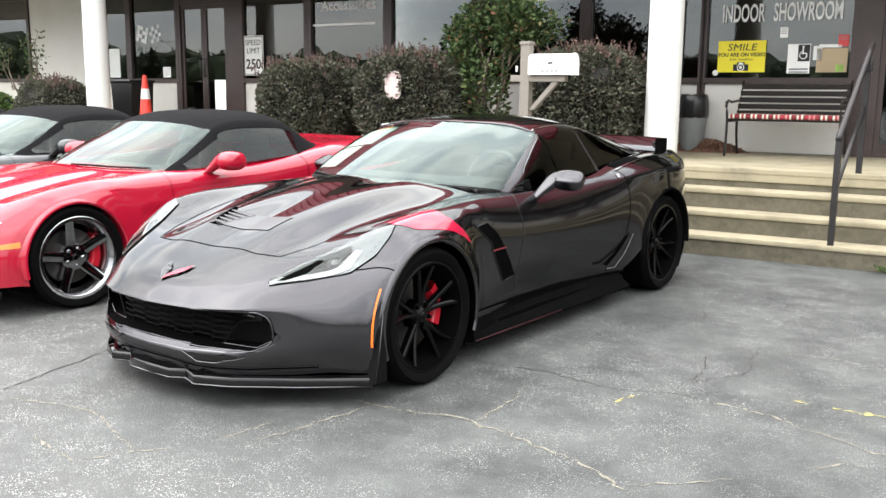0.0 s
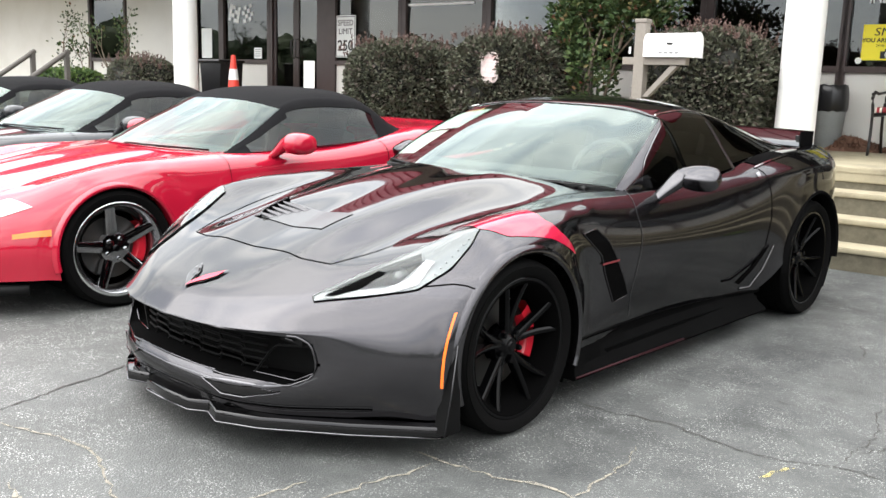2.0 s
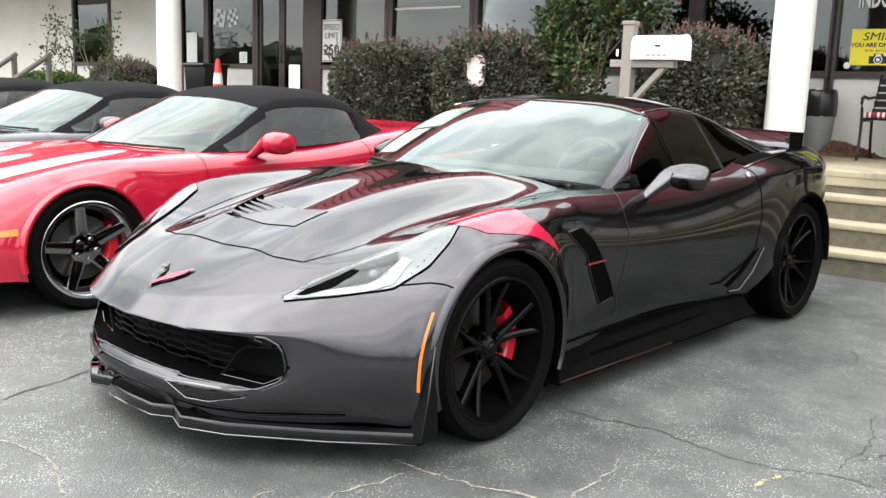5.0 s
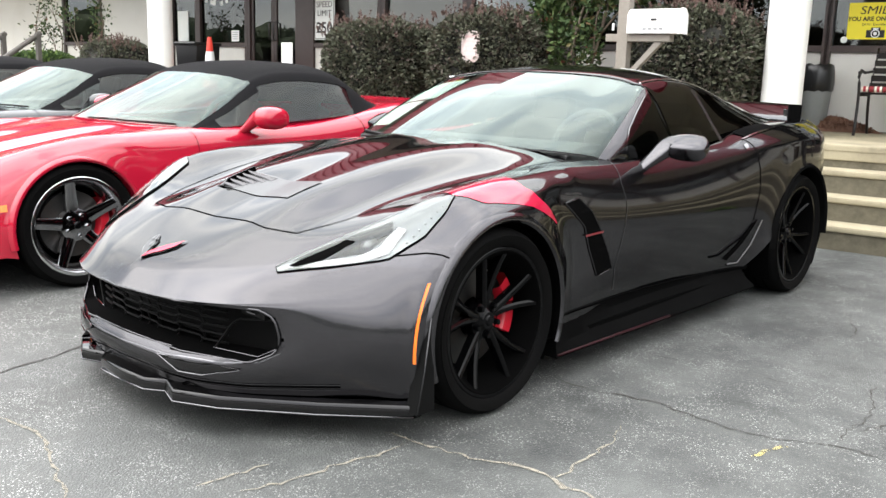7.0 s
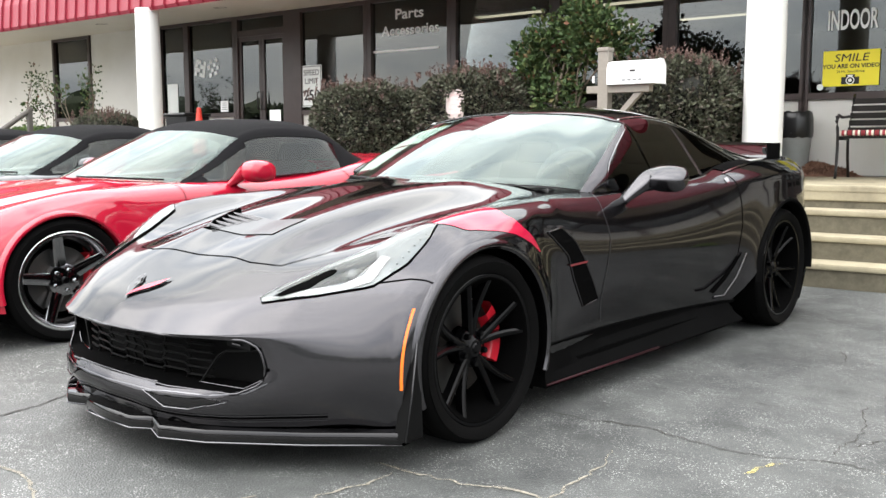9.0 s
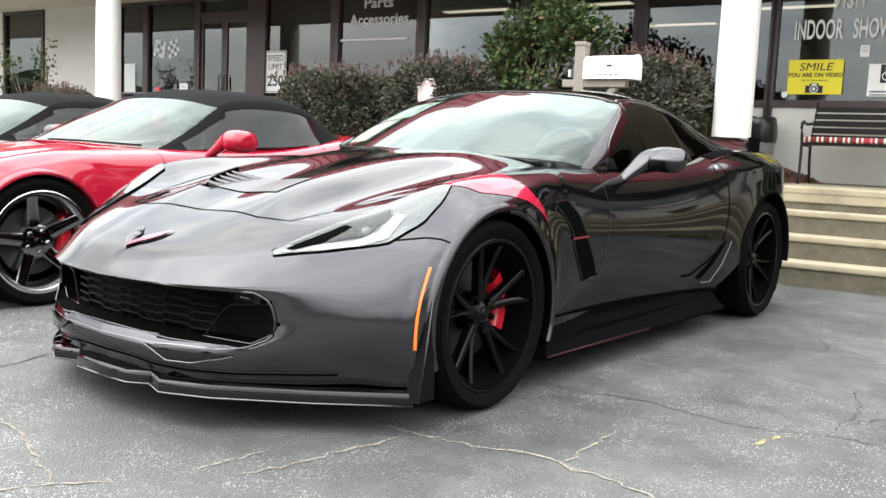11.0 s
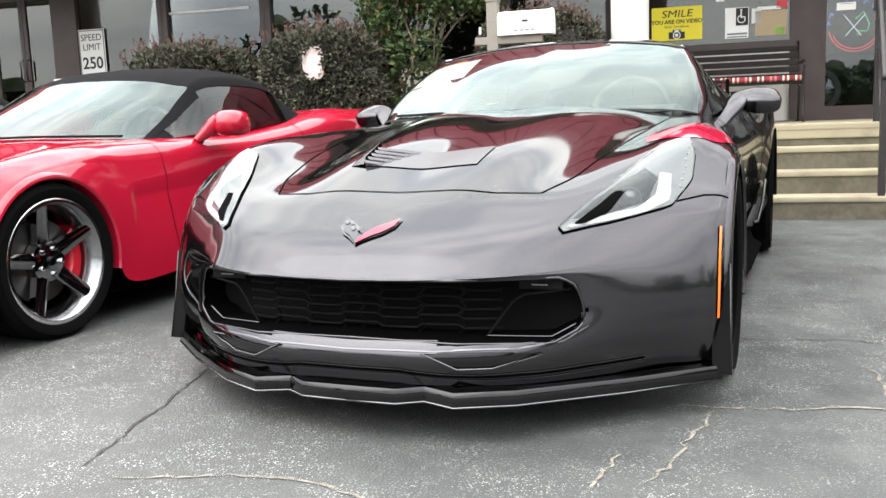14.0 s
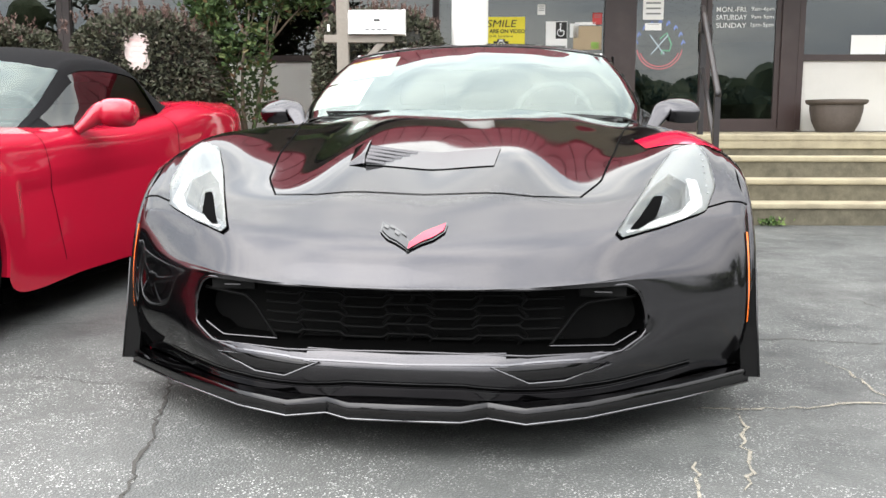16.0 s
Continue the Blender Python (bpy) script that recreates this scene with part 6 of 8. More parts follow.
    for k in range(13):
        y = -0.330 + 0.180 * k / 12
        x = -0.206 - 0.010 * k / 12
        h = 0.024 * min(1.0, 0.3 + k / 3)
        row = [wall.verts.new(on_hood(x, y, 0.002)), wall.verts.new(on_hood(x, y, h))]
        out = [lip.verts.new(on_hood(x, y, h)), lip.verts.new(on_hood(x - 0.008, y, h)), lip.verts.new(on_hood(x - 0.05, y, 0.001))]
        if last:
            wall.faces.new((last[0][0], row[0], row[1], last[0][1]))
            for i in (0, 1):
                lip.faces.new((last[1][i], out[i], out[i + 1], last[1][i + 1]))
        last = row, out
    bmesh.ops.recalc_face_normals(wall, faces=wall.faces)
    part("vent_wall", wall, M_VOID, vent, "vent wall coloured near-black for the shade between louvres")
    part("vent_lip", smooth(lip, 40), M_GREY, vent)
    for k in range(5):
        y0, y1 = -0.322 + 0.032 * k, -0.294 + 0.032 * k
        reach = 0.06 + 0.022 * k
        slat, rows_ = bmesh.new(), []
        for i in range(9):
            f = i / 8
            x = -0.203 - 0.002 * k + reach * f
            up = 0.017 * (1 - f) ** 0.8
            rows_.append([slat.verts.new(on_hood(x, y0 - 0.002, 0.0035)), slat.verts.new(on_hood(x, y0, 0.0036 + up)), slat.verts.new(on_hood(x, y1, 0.0036))])
        for r0, r1 in zip(rows_, rows_[1:]):
            for i in (0, 1):
                slat.faces.new((r0[i], r1[i], r1[i + 1], r0[i + 1]))
        part("louvre", smooth(slat, 30), M_GREY, vent)
    # headlamps
    for s in (1, -1):
        inner = [(0.525, -0.635, 0.545), (0.60, -0.45, 0.62), (0.665, -0.28, 0.69), (0.725, -0.145, 0.745)]
        outer = [(0.54, -0.645, 0.535), (0.66, -0.535, 0.555), (0.79, -0.405, 0.585), (0.835, -0.29, 0.65), (0.83, -0.18, 0.72), (0.80, -0.10, 0.755)]
        shell = patch(tree, inner, outer, 60, 26, 0.003, s)
        open_faces = [f for f in shell.faces if inside(bay_plan, abs(f.calc_center_median().x), f.calc_center_median().y)]
        bmesh.ops.delete(shell, geom=open_faces, context="FACES")
        lamp = part("headlamp", shell, M_LAMPSHELL, car, "swept headlamp with a clear lens")
        lens = part("lens", patch(tree, inner, outer, 24, 10, 0.008, s), M_LENS, lamp)
        lens.visible_shadow = False
        # the pocket behind the lens: dark inboard liner and floor, pale outer wall
        deep = Vector((0.0, 0.080, -0.030))
        edge_in, edge_out = along(bay_in, 14), along(bay_out, 14)

        def on_skin(p, lift_):
            near_, nrm_, _, _ = tree.find_nearest(p)
            return near_ + outward(near_, nrm_) * lift_
        top_in, top_out = [on_skin(p, 0.003) for p in edge_in], [on_skin(p, 0.003) for p in edge_out]
        for name_, line, mat_ in (("pocket_liner", top_in, M_LAMPBAY), ("pocket_wall", [top_in[0]] + top_out + [top_in[-1]], M_LAMPSHELL)):
            wall_bm, last = bmesh.new(), None
            for p in line:
                pair = [wall_bm.verts.new((s * q.x, q.y, q.z)) for q in (p, p + deep)]
                if last:
                    wall_bm.faces.new((last[0], pair[0], pair[1], last[1]))
                last = pair
            part(name_, wall_bm, mat_, lamp)
        floor_bm, last = bmesh.new(), None
        for p, q in zip(top_in, top_out):
            pair = [floor_bm.verts.new((s * r.x, r.y, r.z)) for r in (p + deep, q + deep)]
            if last:
                floor_bm.faces.new((last[0], pair[0], pair[1], last[1]))
            last = pair
        part("projector_bay", floor_bm, M_LAMPBAY, lamp)
        brim = bmesh.new()
        tube(brim, [(s * q.x, q.y, q.z) for q in top_in + top_out[::-1] + [top_in[0]]], 0.0034, 6, False)
        part("pocket_edge", brim, M_LAMPSHELL, lamp)
        guide_a = [(0.546, -0.618, 0.545), (0.62, -0.545, 0.562), (0.705, -0.46, 0.578), (0.745, -0.40, 0.612), (0.742, -0.31, 0.66)]
        guide_b = [(0.550, -0.626, 0.541), (0.632, -0.556, 0.552), (0.724, -0.466, 0.568), (0.782, -0.392, 0.594), (0.772, -0.30, 0.655)]
        part("light_guide", patch(tree, guide_a, guide_b, 20, 3, 0.008, s), M_LED, lamp)
        heart = on_skin(Vector((0.668, -0.425, 0.62)), 0.0) + deep * 0.62
        for name_, prof_, mat_ in (("projector", [(0.001, -0.022), (0.016, -0.018), (0.026, -0.006), (0.029, 0.0)], M_PROJECTOR), ("projector_ring", [(0.030, 0.004), (0.031, -0.006), (0.034, -0.006), (0.040, 0.010)], M_SMOKED)):
            eye_bm = lathe(bmesh.new(), prof_, 28, "Z")
            turn_ = Matrix.Translation((s * heart.x, heart.y, heart.z)) @ Vector((s * 0.12, -0.93, 0.30)).to_track_quat("-Z", "Y").to_matrix().to_4x4()
            for v in eye_bm.verts:
                v.co = turn_ @ v.co
            part(name_, eye_bm, mat_, lamp)
        for k in range(7):
            spot = Vector((0.806, -0.335, 0.632)).lerp(Vector((0.806, -0.165, 0.728)), k / 6)
            q = on_skin(spot, 0.0055)
            dot = bmesh.new()
            bmesh.ops.create_icosphere(dot, subdivisions=1, radius=0.0045)
            for v in dot.verts:
                v.co += Vector((s * q.x, q.y, q.z))
            part("led_dot", smooth(dot, 60), M_LED, lamp)
        # black wedge-shaped patch along the inner edge
        part("lamp_wedge", patch(tree, [(0.560, -0.614, 0.552), (0.592, -0.55, 0.58), (0.640, -0.44, 0.628)], [(0.584, -0.600, 0.552), (0.636, -0.535, 0.575), (0.664, -0.43, 0.622)], 14, 4, 0.0098, s), M_VOID, lamp)
        rim = bmesh.new()
        loop = along(inner, 20) + along(outer, 20)[::-1]
        loop.append(loop[0])
        pts = []
        for p in loop:
            near, nrm, _, _ = tree.find_nearest(p)
            q = near + nrm * 0.004
            pts.append((s * q.x, q.y, q.z))
        tube(rim, pts, 0.0024, 6, False)
        part("lamp_rim", rim, M_VOID, lamp)
        # marker lamp, stripes, gill
        lamp_bm, last = bmesh.new(), None
        for k in range(17):
            b = 1.08 + 4.70 * k / 16
            pair = []
            for a in (MARK0, MARK0 + 0.13, MARK0 + 0.26):
                p = sheet.at(a, b)
                q = on_skin(p, 0.004)
                pair.append(lamp_bm.verts.new((s * q.x, q.y, q.z)))
            if last:
                for i in (0, 1):
                    lamp_bm.faces.new((last[i], last[i + 1], pair[i + 1], pair[i]) if s > 0 else (last[i + 1], last[i], pair[i], pair[i + 1]))
            last = pair
        part("marker_lamp", smooth(lamp_bm, 60), M_AMBER, car, "amber side marker lamp")
        if s > 0:
            part("hash_stripe", patch(tree, [(0.66, -0.03, 0.74), (0.72, -0.06, 0.755), (0.793, -0.10, 0.76), (0.886, -0.04, 0.74), (0.911, 0.034, 0.735), (0.925, 0.17, 0.715), (0.90, 0.355, 0.635)], [(0.64, 0.18, 0.76), (0.70, 0.20, 0.78), (0.79, 0.20, 0.80), (0.87, 0.20, 0.77), (0.905, 0.25, 0.73), (0.908, 0.32, 0.68), (0.897, 0.372, 0.632)], 30, 10, 0.0022, s), M_STRIPE, car, "red hash stripe over the fender")
        # Flat near-black patch paints the shade of the gill's opening.
        gill = part("side_gill", patch(tree, [(0.866, 0.449, 0.696), (0.859, 0.60, 0.596), (0.864, 0.65, 0.498), (0.873, 0.735, 0.369)], [(0.852, 0.557, 0.706), (0.852, 0.654, 0.647), (0.857, 0.716, 0.577), (0.868, 0.809, 0.454), (0.874, 0.851, 0.387)], 16, 8, 0.003, s), M_VOID, car, "side vent behind the front wheel, its dark opening painted on")
        edge_bm = bmesh.new()
        loop = []
        for p in along([(0.866, 0.449, 0.696), (0.859, 0.60, 0.596), (0.864, 0.65, 0.498), (0.873, 0.735, 0.369), (0.874, 0.851, 0.387), (0.868, 0.809, 0.454), (0.857, 0.716, 0.577), (0.852, 0.654, 0.647), (0.852, 0.557, 0.706), (0.866, 0.449, 0.696)], 48):
            near, nrm, _, _ = tree.find_nearest(p)
            q = near + nrm * 0.002
            loop.append((s * q.x, q.y, q.z))
        tube(edge_bm, loop, 0.0035, 6, False)
        part("gill_edge", edge_bm, M_GREY, gill)
        for k in range(3):
            z = 0.655 - 0.085 * k
            y = 0.565 + 0.075 * k
            part("gill_fin", patch(tree, [(0.86, y - 0.005, z), (0.86, y + 0.065, z + 0.008)], [(0.86, y, z - 0.010), (0.86, y + 0.065, z - 0.002)], 6, 2, 0.005, s), M_SATIN, gill)
        part("gill_badge", patch(tree, [(0.861, 0.607, 0.56), (0.858, 0.737, 0.563)], [(0.864, 0.61, 0.551), (0.861, 0.735, 0.555)], 8, 3, 0.008, s), M_REDDARK, gill, "dark red badge in the side vent")
        # No hole here: the vent's inner shade is a near-black patch.
        part("rear_vent", patch(tree, [(0.765, 2.13, 0.91), (0.745, 2.50, 0.95)], [(0.836, 2.14, 0.885), (0.842, 2.50, 0.935)], 14, 6, 0.004, s), M_VOID, car, "cooling vent on the rear haunch, its dark opening painted on")
        # Chrome strip stands in for the glint along the vent's outer edge.
        part("vent_glint", seam(tree, [(0.840, 2.10, 0.884), (0.846, 2.24, 0.905), (0.849, 2.35, 0.921), (0.845, 2.52, 0.937)], 0.009, 0.006, 30, (s,)), M_DARKCHROME, car)
        part("door_pull", patch(tree, [(0.870, 2.060, 0.862), (0.868, 2.092, 0.866)], [(0.882, 2.064, 0.832), (0.880, 2.090, 0.836)], 4, 4, 0.004, s), M_DARKCHROME, car, "small bright door pull")
        # rear brake scoop and skirt
        # Shade in the scoop's mouth, painted as a patch on the skin.
        part("brake_scoop", patch(tree, [(0.90, 1.935, 0.275), (0.91, 2.045, 0.35), (0.92, 2.135, 0.45)], [(0.90, 1.98, 0.26), (0.915, 2.08, 0.34), (0.93, 2.18, 0.46)], 10, 4, 0.003, s), M_VOID, car)
        lipb = bmesh.new()
        tube(lipb, [(s * 0.905, 1.90, 0.265), (s * 0.918, 1.99, 0.262), (s * 0.935, 2.10, 0.345), (s * 0.945, 2.20, 0.465)], 0.008, 8)
        part("scoop_lip", lipb, M_CARBON, car)
        # Near-black panel: skirt plastic, plus the sill's shade in its colour.
        skirt, last = bmesh.new(), None
        for k in range(25):
            y = 0.415 + 1.80 * k / 24
            f = k / 24
            top = SKIRT_TOP[0] + (SKIRT_TOP[1] - SKIRT_TOP[0]) * f
            hit, nrm, _, _ = tree.ray_cast(Vector((2.0, y, top)), Vector((-1, 0, 0)))
            xb = hit.x if hit else 0.88
            out = 0.902 + 0.03 * f
            out_min = out - 0.045
            side = [tree.ray_cast(Vector((2.0, y, z)), Vector((-1, 0, 0)))[0] for z in (0.20, 0.165)]
            x1, x2 = (max(h.x + 0.004, lim) if h else lim for h, lim in zip(side, (xb - 0.035, out_min)))
            row = [skirt.verts.new((s * a, y, b)) for a, b in ((xb - 0.01, top + 0.004), (xb + 0.006, top), (xb - 0.004, top - 0.018), (x1, 0.20), (x2, 0.145), (max(x2 + 0.004, out - 0.006), 0.119), (max(x2 + 0.008, out), 0.110), (out - 0.004, 0.100), (out - 0.10, 0.097))]
            if last:
                for i in range(len(row) - 1):
                    skirt.faces.new((last[i], last[i + 1], row[i + 1], row[i]))
            else:
                skirt.faces.new(row)
            last = row
        skirt.faces.new(last)
        bmesh.ops.recalc_face_normals(skirt, faces=skirt.faces)
        part("side_skirt", smooth(skirt, 40), M_SATIN, car, "black side skirt, with sill shade painted into its upper part")
        # Red reflection along the skirt's edge, painted as a thin tube.
        red_glint = bmesh.new()
        tube(red_glint, [(s * 0.902, 0.42, 0.112), (s * 0.909, 0.85, 0.112), (s * 0.9165, 1.3, 0.112)], 0.005, 6)
        part("skirt_reflection", red_glint, M_SKIRTGLINT, car, "thin dark red line, a reflection painted along the skirt")
        mirror(car, s, (1.030, 1.295, 0.880), M_GREY, (0.795, 1.15, 0.785), 0.86)
        # splitter end plate
        plate = bmesh.new()
        prism(plate, [(-0.425, 0.112), (-0.345, 0.112), (-0.350, 0.40), (-0.362, 0.415), (-0.392, 0.25)], 0.050, "YZ", 0.893)
        if s < 0:
            for v in plate.verts:
                v.co.x = -v.co.x
            bmesh.ops.reverse_faces(plate, faces=plate.faces)
        for v in plate.verts:
            v.co.x += s * max(0.0, (0.415 - v.co.z) / 0.30) * 0.010
        part("splitter_end_plate", plate, M_GRILLE, car)
        # Tube added for the highlight down the plate's edge.
        rim_bm = bmesh.new()
        tube(rim_bm, [(s * 0.953, -0.425, 0.112), (s * 0.949, -0.392, 0.25), (s * 0.944, -0.362, 0.415)], 0.003, 6)
        part("end_plate_edge", rim_bm, M_SMOKED, car)
        intake = bmesh.new()
        pts3 = [(0.212, -0.858, 0.234), (0.30, -0.838, 0.209), (0.385, -0.81, 0.208), (0.50, -0.752, 0.234)]
        tri = []
        for p in pts3:
            near, nrm, _, _ = tree.find_nearest(Vector(p))
            q = near + outward(near, nrm) * 0.009
            tri.append((s * q.x, q.y, q.z))
        # Pale tube paints the glint round the intake's crease.
        tube(intake, tri + [tri[0]], 0.0026, 6, False)
        part("bumper_crease_glint", intake, M_EDGE, car)
        part("bumper_inset", patch(tree, [pts3[0], pts3[3]], [pts3[1], pts3[2]], 24, 8, 0.003, s), M_CARBON, car)
    # layered steps in the lower bumper: painted gap shade and edge highlights
    for s in (1, -1):
        for z, w, mat in ((0.180, 0.006, M_VOID), (0.189, 0.003, M_EDGE), (0.168, 0.0025, M_EDGE)):
            part("bumper_step", seam(tree, [(0.0, -0.868, z + 0.012), (0.15, -0.862, z + 0.012), (0.21, -0.857, z + 0.003), (0.32, -0.83, z - 0.004), (0.45, -0.785, z - 0.006), (0.62, -0.68, z - 0.008), (0.76, -0.575, z - 0.010)], w, 0.002, 40, (s,)), mat, car)
    for s in (1, -1):
        # Pale strip paints the chin's edge highlight onto the skin.
        part("chin_highlight", seam(tree, [(0.0, -0.886, 0.246), (0.25, -0.868, 0.247), (0.45, -0.796, 0.250), (0.56, -0.732, 0.262), (0.615, -0.690, 0.295)], 0.0045, 0.0045, 60, (s,)), M_EDGE, car)
    # grille
    rim = bmesh.new()
    loop3 = []
    for x, z in GRILLE + [(-x, z) for x, z in GRILLE[::-1]]:
        hit, nrm, _, _ = tree.ray_cast(Vector((x, -2, z)), Vector((0, 1, 0)))
        loop3.append(hit + Vector((0, -0.004, 0)))
    dense = along(loop3 + [loop3[0]], 120)
    tube(rim, dense, 0.0045, 8, False)
    grille = part("grille", rim, M_GREY, car, "black lattice grille in a body-coloured surround")
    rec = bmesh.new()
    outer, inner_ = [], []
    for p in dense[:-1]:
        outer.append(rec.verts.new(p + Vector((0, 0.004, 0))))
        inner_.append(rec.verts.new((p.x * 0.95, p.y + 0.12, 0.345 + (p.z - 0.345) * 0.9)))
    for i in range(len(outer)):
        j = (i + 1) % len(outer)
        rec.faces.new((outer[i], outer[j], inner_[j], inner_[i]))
    # Cavity walls hold the grille's inner shade in their colour.
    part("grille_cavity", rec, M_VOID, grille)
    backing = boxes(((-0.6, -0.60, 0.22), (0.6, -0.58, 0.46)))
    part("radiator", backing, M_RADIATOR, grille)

    def face_y(x):
        hit, nrm, _, _ = tree.ray_cast(Vector((x, -2, 0.34)), Vector((0, 1, 0)))
        return hit.y if hit else -0.7
    for r, z in enumerate((0.290, 0.316, 0.342, 0.368, 0.394, 0.418)):
        bar = bmesh.new()
        pts = []
        for k in range(-34, 35):
            x = 0.0115 * k
            zig = 0.005 * (1 if ((k + 5) // 10) % 2 == 0 else -1)
            pts.append((x, face_y(x) + 0.03, z + zig))
        tube(bar, pts, 0.0040, 6)
        part("grille_bar", bar, M_GRILLE, grille)
    for k in range(-3, 4):
        x = 0.115 * k + (0.0575 if k < 0 else -0.0575 if k > 0 else 0.0)
        post = bmesh.new()
        pts = [(x + 0.011 * (1 if i % 2 else -1), face_y(x) + 0.032, z) for i, z in enumerate((0.27, 0.295, 0.322, 0.345, 0.365, 0.39, 0.412, 0.43))]
        tube(post, pts, 0.0044, 6)
        part("grille_post", post, M_GRILLE, grille)
    for s in (1, -1):
        duct = bmesh.new()
        frame_pts = along([(0.355, 0, 0.266), (0.425, 0, 0.362), (0.45, 0, 0.378), (0.575, 0, 0.39)], 24)
        tube(duct, [(s * p.x, face_y(p.x) + 0.014, p.z) for p in frame_pts], 0.0042, 6)
        part("duct_frame", duct, M_GRILLE, grille)
        sill = bmesh.new()
        sill_pts = along([(0.355, 0, 0.270), (0.52, 0, 0.264), (0.585, 0, 0.30)], 16)
        tube(sill, [(s * p.x, face_y(p.x) + 0.010, p.z) for p in sill_pts], 0.004, 6)
        part("duct_sill", sill, M_GREY, grille)
        fog = bmesh.new()
        box(fog, (0.43 * s if s > 0 else -0.55, face_y(0.5) + 0.02, 0.388), (0.55 if s > 0 else -0.43, face_y(0.5) + 0.05, 0.418), 0.004)
        fog_lamp = part("duct_lamp", fog, M_MATTE, grille)
        bar_x = 0.49 * s
        part("lamp_bar", boxes(((bar_x - 0.022, face_y(0.5) + 0.012, 0.401), (bar_x + 0.022, face_y(0.5) + 0.022, 0.405))), M_EDGE, fog_lamp)
    # emblem: two wings of a chequered and a red flag
    for s, mat in ((-1, M_EMBLEM), (1, M_STRIPE)):
        wing = patch(tree, [(0.0, -0.80, 0.513), (0.035, -0.766, 0.53), (0.057, -0.750, 0.535), (0.081, -0.716, 0.55)], [(0.0, -0.775, 0.524), (0.03, -0.725, 0.546), (0.05, -0.708, 0.553), (0.083, -0.678, 0.566)], 10, 3, 0.008, s)
        part("emblem", wing, mat, car, "red winged emblem half" if s > 0 else "chequered winged emblem half")
        base = patch(tree, [(-0.003, -0.806, 0.51), (0.037, -0.772, 0.527), (0.060, -0.756, 0.532), (0.085, -0.720, 0.55)], [(0.0, -0.765, 0.53), (0.03, -0.715, 0.55), (0.087, -0.672, 0.57)], 10, 3, 0.005, s)
        part("emblem_base", base, M_GLOSSBLACK, car)
        if s < 0:
            for i in range(4):
                for j in range(2):
                    if (i + j) % 2:
                        x0, k0 = 0.012 + 0.017 * i, 0.012 * j
                        y0 = -0.778 + (x0 / 0.083) * 0.09 + k0 * 1.4
                        sq = patch(tree, [(x0, y0, 0.53), (x0 + 0.014, y0 + 0.014, 0.53)], [(x0, y0 + 0.015, 0.535), (x0 + 0.014, y0 + 0.029, 0.535)], 2, 2, 0.0105, s)
                        part("emblem_check", sq, M_GLOSSBLACK, car)
    # splitter
    edge = [(0, -0.885), (0.14, -0.878), (0.205, -0.835), (0.30, -0.868), (0.45, -0.795), (0.70, -0.605), (0.926, -0.402), (0.926, -0.36)]
    spl = bmesh.new()
    ring = [(x, y) for x, y in edge] + [(0.85, -0.36), (0.6, -0.5), (0.0, -0.7)]
    ring = ring + [(-x, y) for x, y in ring[::-1] if x > 0]
    top = [spl.verts.new((x, y, 0.142 - 0.012 * abs(x))) for x, y in ring]
    low = [spl.verts.new((x, y, 0.120 - 0.012 * abs(x))) for x, y in ring]
    k = len(ring)
    bmesh.ops.triangle_fill(spl, edges=[spl.edges.new((top[i], top[(i + 1) % k])) for i in range(k)])
    bmesh.ops.triangle_fill(spl, edges=[spl.edges.new((low[i], low[(i + 1) % k])) for i in range(k)])
    for i in range(k):
        spl.faces.new((top[i], top[(i + 1) % k], low[(i + 1) % k], low[i]))
    bmesh.ops.recalc_face_normals(spl, faces=spl.faces)
    part("front_splitter", spl, M_CARBON, car, "dark front splitter lip")
    blade = bmesh.new()
    prof = ((0.03, 0.104), (-0.002, 0.103), (-0.009, 0.106), (-0.012, 0.120), (-0.011, 0.138), (-0.006, 0.145), (0.012, 0.149), (0.030, 0.151))
    for s in (1, -1):
        strips = []
        for x, y in edge[:7]:
            strips.append([blade.verts.new((s * x, y + dy, z - 0.012 * x)) for dy, z in prof])
        for r0, r1 in zip(strips, strips[1:]):
            for i in range(len(prof) - 1):
                blade.faces.new((r0[i], r0[i + 1], r1[i + 1], r1[i]))
    bmesh.ops.remove_doubles(blade, verts=blade.verts, dist=1e-4)
    bmesh.ops.recalc_face_normals(blade, faces=blade.faces)
    part("splitter_blade", smooth(blade, 40), M_CARBON, car, "glossy dark splitter blade")
    # Thin tube added as the highlight on the blade's lower edge.
    for dz, dy, rad, mat in ((0.105, -0.011, 0.0032, M_EDGE),):
        lipm = bmesh.new()
        for s in (1, -1):
            tube(lipm, [(s * x, y + dy, dz - 0.010 * x) for x, y in edge[:7]], rad, 8)
        part("splitter_highlight", lipm, mat, car)
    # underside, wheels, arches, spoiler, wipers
    # Near-black slabs added to stop light passing beneath the car.
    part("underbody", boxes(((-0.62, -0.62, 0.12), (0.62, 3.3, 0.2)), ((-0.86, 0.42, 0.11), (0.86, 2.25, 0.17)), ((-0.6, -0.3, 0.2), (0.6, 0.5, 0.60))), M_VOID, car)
    arch_ring(car, 0.010, 0.328, 0.360, 0.941, radians(-22), radians(223), material=M_GREY, lip=0.022)
    # Near-black in place of body paint puts the rear flare's dimness into colour.
    arch_ring(car, 2.71, 0.338, 0.386, 0.976, radians(-5), radians(190), material=M_SATIN, lip=0.010)
    for s in (1, -1):
        wheel(car, s * 0.80, 0.0, 0.328, s, 0.328, 0.261, 0.275, "split", 0.35, 8 if s > 0 else 172)
